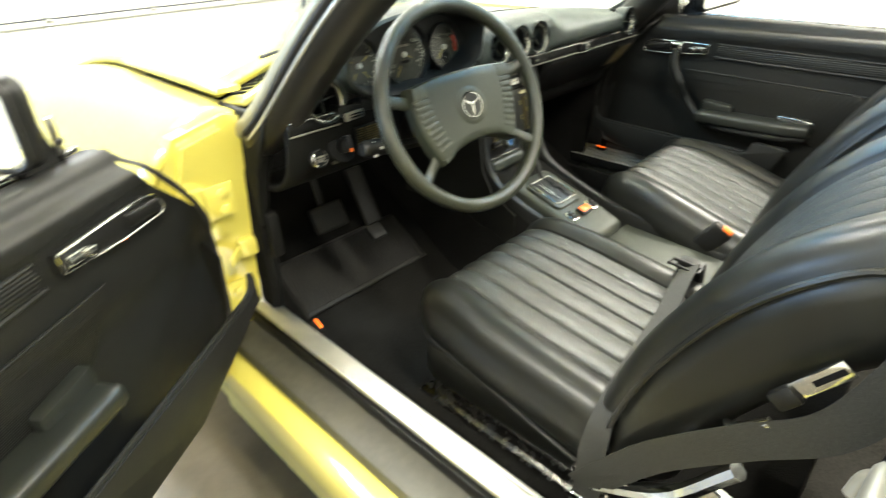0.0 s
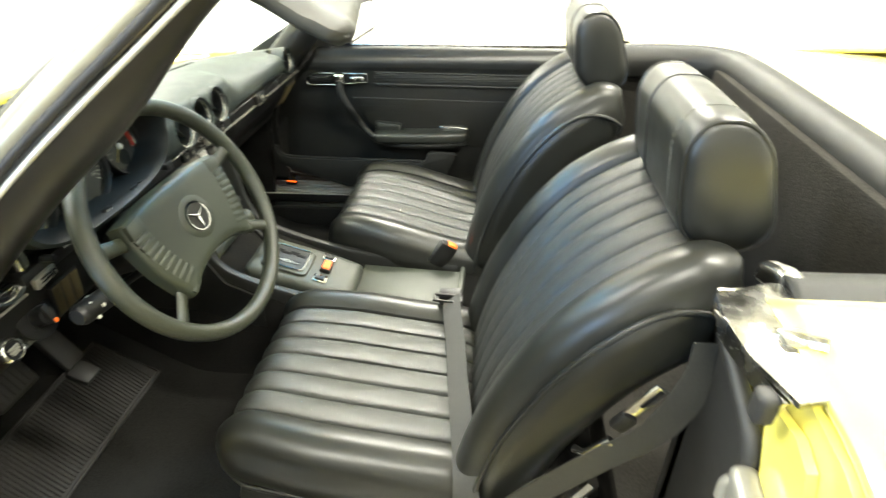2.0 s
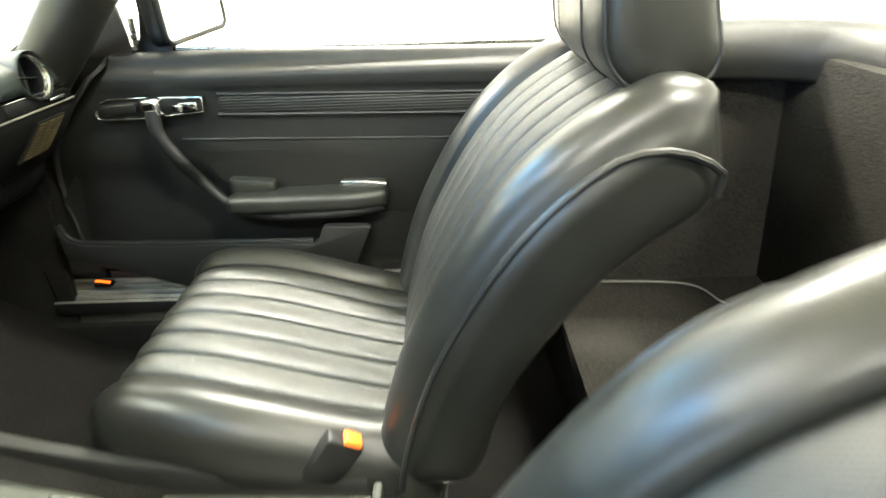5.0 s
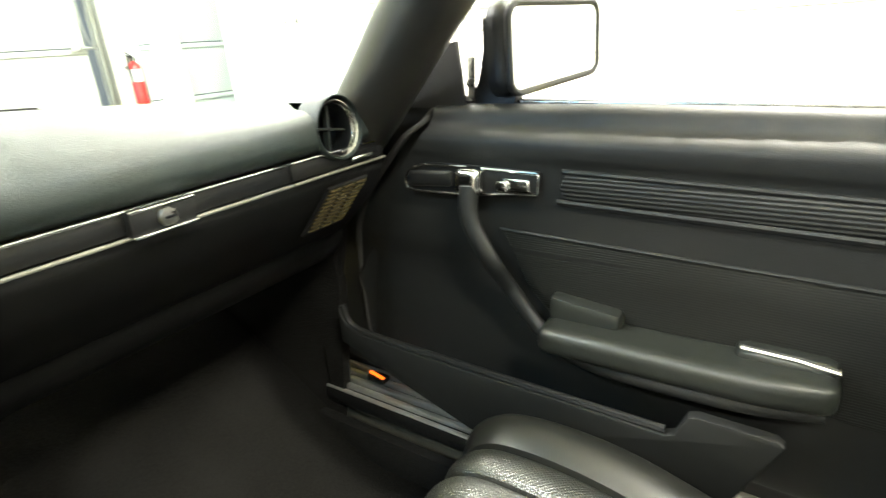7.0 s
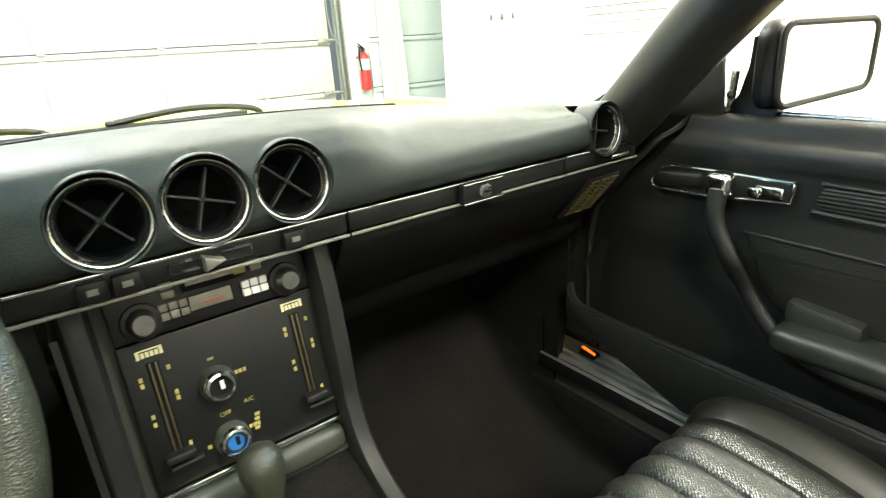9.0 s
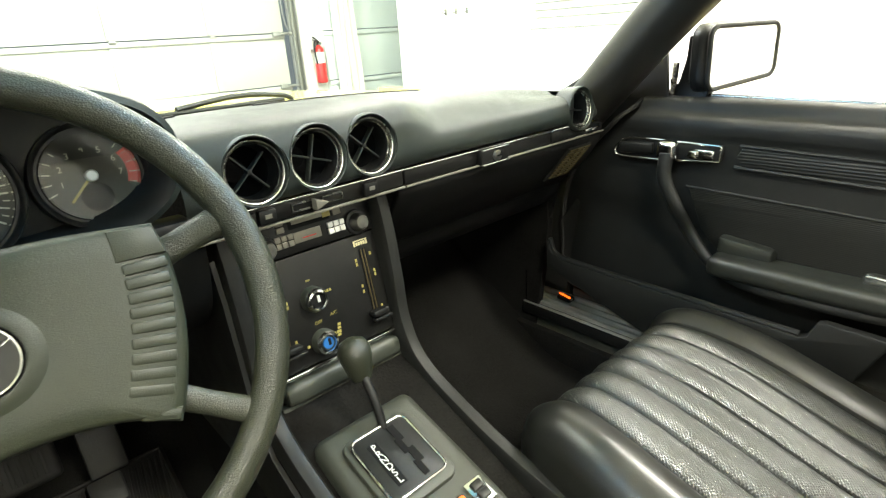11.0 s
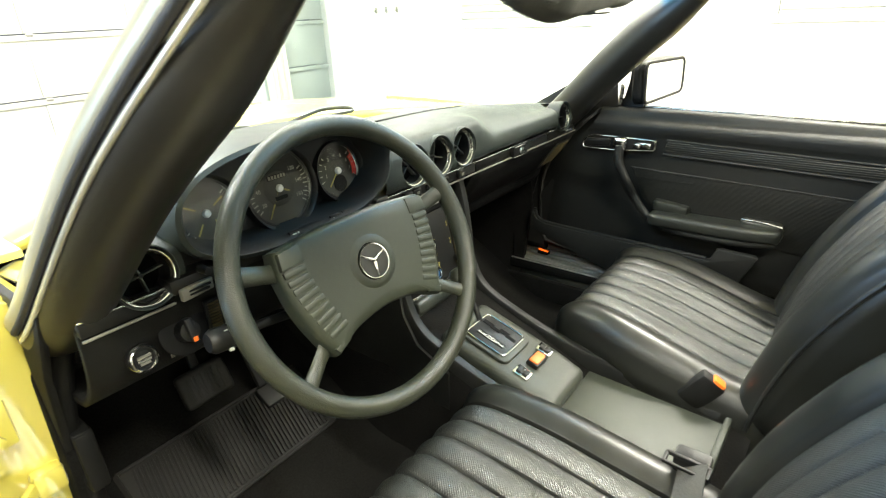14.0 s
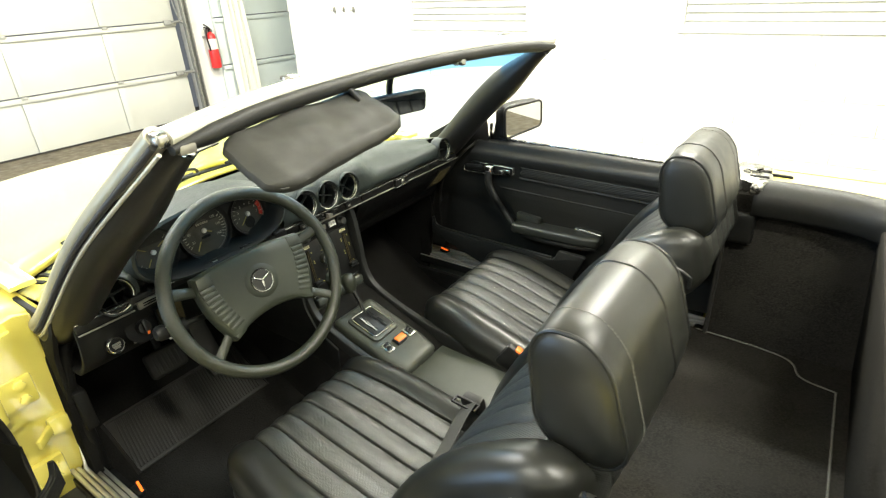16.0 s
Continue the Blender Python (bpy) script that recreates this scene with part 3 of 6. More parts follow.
for i in range(12):
    for s in (-1, 1):
        x = 0.36 + 0.0225 * i
        span = bonnet_rear(x) - 0.006 - glass_foot(x) - 0.012
        if span < 0.03:
            continue
        ends = []
        for f in (0.28, 0.90):
            zc = 0.872 + 0.034 * (1 - (x / 0.66) ** 2) * (1 - f) + (bonnet_z(x, 0.4) - 0.004 - 0.872) * f
            ends.append((s * (x + 0.01 * f), glass_foot(x) + 0.012 + span * f, zc - 0.002))
        part("cowl_slot", bar(ends[0], ends[1], 0.011, 0.0085, 0.001), DARK, car, "dark ventilation slot")
for s in (-1, 1):
    part("bonnet_gutter", bar((s * 0.648, 0.20, 0.885), (s * 0.648, 0.70, 0.885), 0.05, 0.012, 0.003), YELLOW, car)
part("nose", box(0, 2.12, 0.44, 1.66, 0.12, 0.34, 0.05, seg=3), YELLOW, car)
part("tail", box(0, -2.0, 0.62, 1.6, 0.5, 0.5, 0.08, seg=3), YELLOW, car)
part("underbody", box(0, -0.1, 0.2, 1.45, 3.9, 0.05, 0.01), RUBBER, car)
for sx in (-1, 1):
    for y in (1.375, -1.35):
        wh = part("wheel", lathe([(0, -0.07), (0.17, -0.07), (0.19, -0.09), (0.19, 0.09), (0.17, 0.06), (0, 0.05)], 28, pose(sx * 0.74, y, 0.31, 0, 90 * sx, 0)), STEEL, car)
        part("tyre", lathe([(0.19, -0.09), (0.25, -0.1), (0.3, -0.085), (0.31, -0.05), (0.31, 0.05), (0.3, 0.085), (0.25, 0.1), (0.19, 0.09)], 36, pose(sx * 0.74, y, 0.31, 0, 90 * sx, 0)), RUBBER, wh)

# rear quarters, deck and the door openings
for s in (-1, 1):
    rows = []
    for j in range(24):
        y = -0.925 - 1.2 * j / 23
        dz = -0.05 * smooth01(y, -0.92, -2.2)
        arch = 0.28 if not (-1.73 < y < -0.98) else 0.28 + 0.40 * math.sqrt(max(0, 1 - ((y + 1.355) / 0.375) ** 2))
        rows.append([(s * q.x, y, q.y) for q in curve_points([(0.60, 0.909, 0), (0.70, 0.908, 0), (0.775, 0.901, 0), (0.825, 0.880, 0), (0.852, 0.82, 0), (0.868, 0.72, 0), (0.872, max(0.58, arch + 0.05), 0), (0.85, arch, 0)], 5)])
    part("rear_wing", loft(rows), YELLOW, car).modifiers.new("thickness", "SOLIDIFY").thickness = 0.012 * s
    # rear door jamb
    jam = [(0.60, 0.880), (0.66, 0.902), (0.727, 0.902), (0.789, 0.895), (0.815, 0.884), (0.834, 0.862), (0.846, 0.82), (0.855, 0.72), (0.848, 0.52), (0.80, 0.36), (0.70, 0.34), (0.66, 0.52), (0.66, 0.75), (0.60, 0.83)]
    part("door_jamb", plate([(s * x, -0.918, z) for x, z in jam], (0, -0.03, 0), 0.01), YELLOW, car, "yellow painted rear door jamb")
    part("jamb_step", plate([(s * x, -0.906, z) for x, z in [(0.690, 0.868), (0.744, 0.878), (0.772, 0.867), (0.786, 0.831), (0.790, 0.74), (0.770, 0.66), (0.748, 0.70), (0.728, 0.785)]], (0, -0.012, 0), 0.004), YELLOW, car)
    part("edge_flap", plate([(s * x, -0.900, z) for x, z in [(0.545, 0.868), (0.585, 0.858), (0.655, 0.833), (0.702, 0.800), (0.708, 0.70), (0.692, 0.55), (0.675, 0.45), (0.655, 0.34), (0.545, 0.34)]], (0, -0.010, 0), 0.004), RUBBER, car, "black vinyl flap over the post edge")
    part("flap_welt", tube(curve_points([(s * 0.585, -0.903, 0.860), (s * 0.66, -0.903, 0.834), (s * 0.698, -0.903, 0.812), (s * 0.711, -0.903, 0.77), (s * 0.711, -0.903, 0.69), (s * 0.696, -0.903, 0.55), (s * 0.678, -0.903, 0.43), (s * 0.66, -0.903, 0.34)], 5), 0.010, 10), RUBBER, car, "black rubber door seal")
    part("jamb_bolt", lathe([(0, 0.008), (0.008, 0.006), (0.010, 0), (0, 0)], 14, pose(s * 0.800, -0.921, 0.872, 90, 0, 0)), STEEL, car)
    part("shut_line", tube([(s * 0.730, -0.972, 0.9055), (s * 0.728, -1.2, 0.9055), (s * 0.722, -1.9, 0.9055)], 0.0028, 6), RUBBER, car, "dark gap beside the deck lid")
    # sill: yellow outer, black cover, bright strip
    part("rocker", merged(box(s * 0.805, -0.36, 0.285, 0.055, 1.16, 0.11, 0.015), box(s * 0.79, -0.36, 0.20, 0.05, 1.16, 0.10, 0.01)), YELLOW, car, "yellow outer sill")
    part("sill_cover", box(s * 0.723, -0.36, 0.330, 0.115, 1.15, 0.06, 0.012), SILL_RUBBER, car, "dark grey ribbed sill cover")
    ss = part("sill_strip", box(s * 0.68, -0.36, 0.370, 0.062, 1.14, 0.030, 0.003), PLASTIC, car, "black sill strip with bright ribs")
    for k in range(5):
        part("sill_rib", box(s * (0.655 + 0.0125 * k), -0.36, 0.381 + 0.0065 * k, 0.0095, 1.14, 0.012, 0.003), SILL_BRIGHT, ss)
    # front jamb, yellow, with the hinges and the black edge seal
    jy = lambda z: 0.225 - 0.19 * (z - 0.36)
    part("front_jamb", plate([(s * x, jy(z), z) for x, z in [(0.645, 0.845), (0.70, 0.862), (0.80, 0.838), (0.85, 0.74), (0.855, 0.5), (0.80, 0.34), (0.70, 0.34), (0.675, 0.42), (0.67, 0.55), (0.655, 0.68)]], (0, 0.05, 0), 0.012), YELLOW, car, "yellow painted front door jamb")
    part("jamb_pressing", plate([(s * x, jy(z) - 0.014, z) for x, z in [(0.715, 0.84), (0.79, 0.82), (0.82, 0.70), (0.80, 0.60), (0.73, 0.62), (0.71, 0.70)]], (0, 0.02, 0), 0.008), YELLOW, car)
    for z in (0.70, 0.45):
        part("hinge", merged(box(s * 0.755, jy(z) - 0.014, z, 0.09, 0.02, 0.07, 0.006), tube([(s * 0.785, jy(z) - 0.03, z - 0.04), (s * 0.785, jy(z) - 0.03, z + 0.04)], 0.013, 12)), YELLOW, car, "yellow painted door hinge")
        for dz in (-0.018, 0.018):
            part("bolt", lathe([(0, 0), (0.011, 0), (0.011, 0.009), (0.006, 0.011), (0, 0.011)], 6, pose(s * 0.735, jy(z) - 0.022, z + dz, 90, 0, 0)), YELLOW, car)
    if s < 0:
        part("door_check", merged(bar((s * 0.68, jy(0.57) + 0.02, 0.565), (s * 0.75, jy(0.57) - 0.05, 0.565), 0.010, 0.022, 0.003), box(s * 0.695, jy(0.57) - 0.008, 0.565, 0.040, 0.026, 0.044, 0.008)), YELLOW, car, "yellow painted door check")
    if s < 0:
        part("edge_seal", tube(curve_points([(s * 0.63, 0.10, 0.83), (s * 0.648, 0.135, 0.72), (s * 0.658, 0.155, 0.62), (s * 0.655, 0.16, 0.52), (s * 0.65, 0.185, 0.42), (s * 0.645, 0.20, 0.37)], 6), 0.014, 12), PLASTIC_SHADED, car, "black rubber door edge seal")
    part("dash_end", plate([(s * 0.662, y, z) for y, z in ((0.03, 0.865), (0.21, 0.865), (0.21, 0.40), (0.165, 0.40), (0.145, 0.60), (0.105, 0.75))], (s * 0.010, 0, 0), 0.003), PLASTIC_SHADED, car, "black panel closing the dash end")
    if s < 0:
        part("kick_vent", merged(box(-0.650, 0.165, 0.635, 0.026, 0.080, 0.014, 0.005), box(-0.650, 0.165, 0.545, 0.026, 0.080, 0.014, 0.005), box(-0.650, 0.200, 0.590, 0.026, 0.014, 0.10, 0.005), box(-0.650, 0.130, 0.590, 0.026, 0.014, 0.10, 0.005)), PLASTIC_SHADED, car, "black plastic frame on the footwell side")
    part("sill_end", plate([(s * x, 0.205, z) for x, z in [(0.655, 0.35), (0.69, 0.35), (0.675, 0.47), (0.655, 0.47)]], (0, -0.006, 0), 0.002), CHROME, car, "bright sill end plate")
    # windscreen pillar: pale outer face, black inner trim, rubber
    base, top = Vector((s * (0.678 if s > 0 else 0.660), 0.073, 0.86)), Vector((s * 0.575, -0.365, 1.235))
    line = curve_points([base + Vector((0, 0.10, -0.06)), base, base.lerp(top, 0.5) + Vector((s * 0.008, 0.012, 0.008)), top], 14)
    d = (top - base).normalized()
    o = Vector((s, -0.6, 0))
    o = (o - d * o.dot(d)).normalized()
    u = o.cross(d) * s
    if u.y > 0:
        u = -u
    part("pillar", tube([p - u * 0.006 for p in line], 0.017, 20), PILLAR_METAL, car, "dull metal windscreen pillar")
    part("pillar_seal", tube([p + u * 0.002 + o * 0.018 for p in line[9:]], 0.0050, 10), RUBBER, car, "dark rubber pillar seal")
    part("pillar_strip", tube([p + u * 0.014 + o * 0.020 for p in line[9:]], 0.0034, 12), BRIGHT_TRIM, car, "bright pillar strip")
    part("corner_cap", shaped(soft_box(0.022, 0.034, 0.020, 0.008, (6, 6, 6)), lambda p, n, s=s: p + Vector((s * 0.580, -0.370, 1.238))), STEEL, car, "bright windscreen corner piece")
    part("pillar_trim", tube([p + u * 0.020 - o * (0.026 if s < 0 else 0.022) for p in line[7:]], lambda f: 0.046 * (1 - 0.55 * smooth01(f, 0.72, 1.0)), 28), PILLAR_TRIM, car, "black vinyl inner pillar trim")
    if s > 0:
        part("corner_seal", plate([(s * 0.702, y, z) for y, z in ((0.06, 0.885), (0.0, 0.936), (-0.050, 0.964), (-0.084, 0.968), (-0.092, 0.885))], (s * 0.010, 0, 0), 0.003), RUBBER, car, "black rubber corner piece")

part("post_trim", plate([(0.707, y, z) for y, z in ((-0.095, 0.893), (0.02, 0.965), (0.17, 0.88), (0.20, 0.36), (0.12, 0.36), (0.118, 0.62), (0.05, 0.75), (-0.03, 0.84))], (0.016, 0, 0), 0.003), PANEL_VINYL, car, "black trim over the passenger's front post")
# windscreen head rail and glass
HEAD = [(-0.575, -0.37, 1.238), (-0.40, -0.335, 1.252), (-0.2, -0.315, 1.258), (0, -0.308, 1.26), (0.2, -0.315, 1.258), (0.40, -0.335, 1.252), (0.575, -0.37, 1.238)]
hl = curve_points(HEAD, 8)
part("head_rail", tube(hl, 0.020, 16, flat=0.7), BRIGHT_TRIM, car, "bright windscreen head rail")
part("head_trim", tube([p + Vector((0, -0.016, -0.014)) for p in hl], lambda f: 0.0155 * min(1.0, 0.45 + 9 * min(f, 1 - f)), 18, flat=0.95), PANEL_VINYL, car, "black padded windscreen head trim")
for x in (-0.30, 0.16, 0.42):
    y = -0.33 + 0.02 * (1 - abs(x))
    part("roof_catch", lathe([(0, 0), (0.018, 0), (0.018, 0.004), (0.008, 0.006), (0, 0.006)], 16, pose(x, y + 0.008, 1.268)), STEEL, car)
LOW = [(-0.66, 0.12, 0.875), (-0.4, 0.33, 0.90), (0, 0.42, 0.91), (0.4, 0.33, 0.90), (0.66, 0.12, 0.875)]
ll = curve_points(LOW, 12)
rows = []
for k in range(13):
    f = k / 12
    rows.append([ll[i].lerp(hl[i], f) + Vector((0, 0.03 * math.sin(math.pi * f), 0.02 * math.sin(math.pi * f))) for i in range(len(ll))])
ws = part("windscreen", loft(rows[:10]), GLASS, car, "clear windscreen glass")
part("tinted_band", loft(rows[9:]), GLASS_BLUE, ws, "blue tinted band along the top of the windscreen")
ws.visible_shadow = False
for x0, x1 in ((-0.54, -0.10), (-0.20, 0.20)):
    line = [Vector((x0 + (x1 - x0) * k / 10, glass_foot(x0 + (x1 - x0) * k / 10) + 0.035 - 0.03 * math.sin(math.pi * k / 10), 0.922)) for k in range(11)]
    part("wiper_blade", tube(line, 0.0045, 8), PLASTIC, car, "black wiper blade")
    part("wiper_arm", tube(curve_points([line[5] + Vector((0, 0, 0.006)), line[8] + Vector((0, 0.025, 0.014)), Vector((x1 + 0.02, glass_foot(x1) + 0.065, 0.925)), Vector((x1 + 0.04, glass_foot(x1) + 0.07, 0.900))], 6), 0.005, 8), PLASTIC, car, "black wiper arm")

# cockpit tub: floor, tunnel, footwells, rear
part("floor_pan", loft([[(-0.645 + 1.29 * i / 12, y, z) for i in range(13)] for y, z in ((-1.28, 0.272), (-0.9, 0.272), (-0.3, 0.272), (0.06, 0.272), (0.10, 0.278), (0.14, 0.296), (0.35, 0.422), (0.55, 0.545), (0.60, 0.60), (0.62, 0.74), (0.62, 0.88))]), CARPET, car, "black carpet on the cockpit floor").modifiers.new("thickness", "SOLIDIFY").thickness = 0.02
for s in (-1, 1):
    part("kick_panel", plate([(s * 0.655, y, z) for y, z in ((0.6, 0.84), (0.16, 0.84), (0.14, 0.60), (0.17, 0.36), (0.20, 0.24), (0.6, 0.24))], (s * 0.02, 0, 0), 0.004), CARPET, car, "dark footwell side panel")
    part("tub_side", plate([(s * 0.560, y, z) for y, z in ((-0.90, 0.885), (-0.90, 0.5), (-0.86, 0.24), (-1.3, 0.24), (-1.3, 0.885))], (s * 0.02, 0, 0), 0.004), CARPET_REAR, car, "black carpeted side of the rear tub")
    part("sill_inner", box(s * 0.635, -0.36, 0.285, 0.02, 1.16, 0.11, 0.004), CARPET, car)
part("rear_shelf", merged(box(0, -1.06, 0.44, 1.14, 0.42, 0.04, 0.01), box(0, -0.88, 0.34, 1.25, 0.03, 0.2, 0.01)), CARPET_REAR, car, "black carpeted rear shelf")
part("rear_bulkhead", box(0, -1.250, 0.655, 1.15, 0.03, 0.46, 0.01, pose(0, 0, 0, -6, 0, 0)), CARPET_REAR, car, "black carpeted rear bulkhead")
part("carpet_binding", tube(curve_points([(0.55, -0.88, 0.466), (0.53, -1.1, 0.466), (0.46, -1.15, 0.466), (0.44, -1.225, 0.466)], 8) + curve_points([(0.44, -1.225, 0.466), (0.0, -1.228, 0.466), (-0.44, -1.225, 0.466)], 6), 0.0022, 6), THREAD, car, "grey stitched carpet binding")
half_rim = [(0.562, -0.955, 0), (0.562, -1.04, 0), (0.556, -1.13, 0), (0.535, -1.20, 0), (0.495, -1.245, 0), (0.42, -1.262, 0), (0.2, -1.266, 0)]
rim = curve_points([(-x, y, z) for x, y, z in half_rim] + half_rim[::-1], 8)
secs = []
for i, p in enumerate(rim):
    d = (rim[min(i + 1, len(rim) - 1)] - rim[max(i - 1, 0)]).normalized()
    out = Vector((d.y, -d.x, 0))
    if out.dot(p - Vector((0, -0.9, 0))) < 0:
        out = -out
    prof = curve_points([(0.050, 0.900, 0), (0.040, 0.916, 0), (0.015, 0.926, 0), (-0.012, 0.922, 0), (-0.032, 0.903, 0), (-0.038, 0.875, 0), (-0.030, 0.842, 0)], 4)
    secs.append([p + out * q.x + Vector((0, 0, q.y)) for q in prof])
part("tub_rim", loft(secs), PANEL_VINYL, car, "black padded rim round the rear of the cockpit").modifiers.new("thickness", "SOLIDIFY").thickness = 0.008
for s in (-1, 1):
    part("side_cover", shaped(soft_box(0.018, 0.080, 0.085, 0.008, (4, 8, 8)), lambda p, n, s=s: p + Vector((s * 0.548, -0.930, 0.800))), PLASTIC, car, "glossy black cover on the tub side")
part("rear_deck", loft([[(-0.64 + 1.28 * i / 20, -1.28 - 0.85 * j / 10, 0.925 - 0.02 * ((-0.64 + 1.28 * i / 20) / 0.64) ** 2 - 0.1 * (j / 10) ** 2) for i in range(21)] for j in range(11)]), YELLOW, car, "yellow rear deck lid")

# ---- seats ----


BACK = {-1: 0.0, 1: 0.022}
SINK = {-1: 0.008, 1: 0.045}
LIFT = {-1: 0.0, 1: 0.010}
SPINE = curve_points([(-0.583, 0.430, 0), (-0.590, 0.480, 0), (-0.606, 0.553, 0), (-0.634, 0.640, 0), (-0.671, 0.718, 0), (-0.711, 0.785, 0), (-0.757, 0.841, 0), (-0.806, 0.882, 0), (-0.868, 0.918, 0), (-0.935, 0.938, 0)], 10)
REACH = [0.0]
for i_ in range(1, len(SPINE)):
    REACH.append(REACH[-1] + (SPINE[i_] - SPINE[i_ - 1]).length)


def on_spine(d):
    """The front line of a backrest at d metres up from its foot: place and forward direction, in y and z."""
    d = max(0.0, min(REACH[-1] - 1e-6, d))
    i = max(k for k in range(len(REACH) - 1) if REACH[k] <= d)
    f = (d - REACH[i]) / (REACH[i + 1] - REACH[i])
    a, b = SPINE[max(0, i - 3)], SPINE[min(len(SPINE) - 1, i + 4)]
    t = (b - a).normalized()
    return SPINE[i].lerp(SPINE[i + 1], f), Vector((t.y, -t.x, 0))


def make_seat(cx, label, outer):
    """A bucket seat with six pleats between its side rolls; outer: the side of the door, -1 or 1."""
    seat = thing("bucket_seat", (cx, -0.4, 0.25), label, "seat", "front seats")
    # cushion
    bm = soft_box(0.475, 0.445, 0.125, 0.056, (152, 40, 12))

    def cushion(p, n):
        top = smooth01(n.z, 0.1, 0.6)
        front = smooth01(n.y, 0.1, 0.6)
        face = max(top, front * 0.8)
        d = 0.0
        ax = abs(p.x)
        if ax < 0.150:
            ph = ((p.x + 0.150) / 0.05) % 1.0
            d = 0.0155 * max(0.0, math.sin(math.pi * ph)) ** 0.27 - 0.0125
        else:
            d = 0.016 * math.sin(math.pi * min(1, max(0, (ax - 0.150) / 0.085))) ** 0.7 - 0.003
        q = p + n * d * face
        # crown and slope to the back
        q.z += 0.020 * top * math.cos(min(1, abs(p.x) / 0.24) * 1.4) * 0.4
        q.z += 0.045 * (p.y / 0.235) * 0.55 - 0.012 * smooth01(p.y, 0.13, 0.235)
        q.x *= 1.0 - 0.09 * smooth01(p.y, 0.02, 0.235)
        q.z -= SINK[outer] * smooth01(-p.y, -0.12, 0.20)
        return q + Vector((cx, -0.408 - LIFT[outer], 0.470 + LIFT[outer]))

    keys = face_keys(bm, lambda c, n: 1 + int((c.x + 0.150) / 0.05) if abs(c.x) < 0.149 and (n.z > 0.25 or (n.y > 0.25 and c.z > -0.02)) else 0)
    groups = split_by(shaped(bm, cushion), keys)
    cu = part("cushion", groups.pop(0), VINYL, seat, "smooth black vinyl cushion sides")
    for g in groups.values():
        part("pleat", g, VINYL_PIERCED, cu)
    ring = [Vector((cx + x * 0.985 * (1.0 - 0.09 * smooth01(y, 0.02, 0.235)), -0.408 - LIFT[outer] + y, LIFT[outer] + 0.430 + 0.028 * (y / 0.235) - SINK[outer] * smooth01(-y, -0.12, 0.20))) for x, y in round_rect(0.478, 0.448, 0.06, 6)]
    part("piping", tube(ring, 0.0042, 8, closed=True), PIPING, cu)
    part("skirt", shaped(soft_box(0.43, 0.40, 0.10, 0.03, (12, 12, 4)), lambda p, n: p + Vector((cx, -0.40, 0.375))), VINYL, seat, "black vinyl seat skirt")
    for s in (-1, 1):
        rail = part("seat_rail", merged(box(cx + s * 0.19, -0.42, 0.265, 0.035, 0.48, 0.03, 0.006), box(cx + s * 0.19, -0.42, 0.30, 0.022, 0.40, 0.04, 0.005)), STEEL, seat)
    # backrest
    bm = soft_box(0.475, 0.13, 0.54, 0.05, (152, 12, 46))
    tall = REACH[-1]

    def lay(x, y, h):
        """A place on the backrest: across, forward of the middle of its thickness, up along its front."""
        c, fwd = on_spine(h)
        return Vector((cx + x, c.x + fwd.x * (y - 0.065) + BACK[outer], c.y + fwd.y * (y - 0.065)))

    def back(p, n):
        face = smooth01(n.y, 0.15, 0.6)
        topside = smooth01(n.z, 0.2, 0.7)
        ax = abs(p.x)
        f = (p.z + 0.27) / 0.54
        if ax < 0.150:
            ph = ((p.x + 0.150) / 0.05) % 1.0
            d = 0.011 * max(0.0, math.sin(math.pi * ph)) ** 0.36 - 0.021
        else:
            d = 0.019 * math.sin(math.pi * min(1, max(0, (ax - 0.150) / 0.085))) ** 0.6 - 0.010
        q = p + n * d * max(face, 0.5 * topside * (1 if ax < 0.15 else 0))
        q.x *= 1.0 - 0.05 * smooth01(f, 0.70, 1.0)
        q.z -= 0.012 * smooth01(ax, 0.10, 0.235) ** 1.5 * smooth01(f, 0.7, 1.0)
        q.y -= 0.010 * (1 - face) * smooth01(f, 0.2, 0.6) * (1 if p.y < 0 else 0)
        return lay(q.x, q.y, (q.z + 0.27) * tall / 0.54)

    keys = face_keys(bm, lambda c, n: 1 + int((c.x + 0.150) / 0.05) if abs(c.x) < 0.149 and (n.y > 0.25 or (n.z > 0.3 and n.y > -0.2)) and c.z > -0.25 else 0)
    groups = split_by(shaped(bm, back), keys)
    bk = part("backrest", groups.pop(0), VINYL, seat, "smooth black vinyl backrest sides")
    for g in groups.values():
        part("pleat", g, VINYL_PIERCED_BACK, bk)
    for s in (-1, 1):
        edge = []
        for k in range(34):
            f = k / 33
            h = 0.02 + (tall - 0.055) * min(1.0, f / 0.90)
            w = 0.2385 * (1.0 - 0.05 * smooth01(h / tall, 0.70, 1.0)) - 0.008 * smooth01(f, 0.8, 1.0)
            over = smooth01(f, 0.74, 1.0)
            edge.append(lay(s * w, 0.040 - 0.085 * over, h + 0.010 * math.sin(math.pi * over)))
        part("piping", tube(edge, 0.0042, 8), PIPING, bk)
    # headrest: a wide roll with piped end caps
    hx, hy = cx - 0.010, -0.910 + (0.048 if outer > 0 else 0.0)

    def ring_at(x, k, grow=0.0):
        out = []
        for y, z in round_rect(0.118, 0.176, 0.050, 8):
            w = 1.0 - 0.20 * smooth01(z, -0.03, 0.095)
            out.append((hx + x, hy + (y * k + math.copysign(grow, y)) * w + 0.20 * z * k, 0.984 + z * k + math.copysign(grow, z)))
        return out

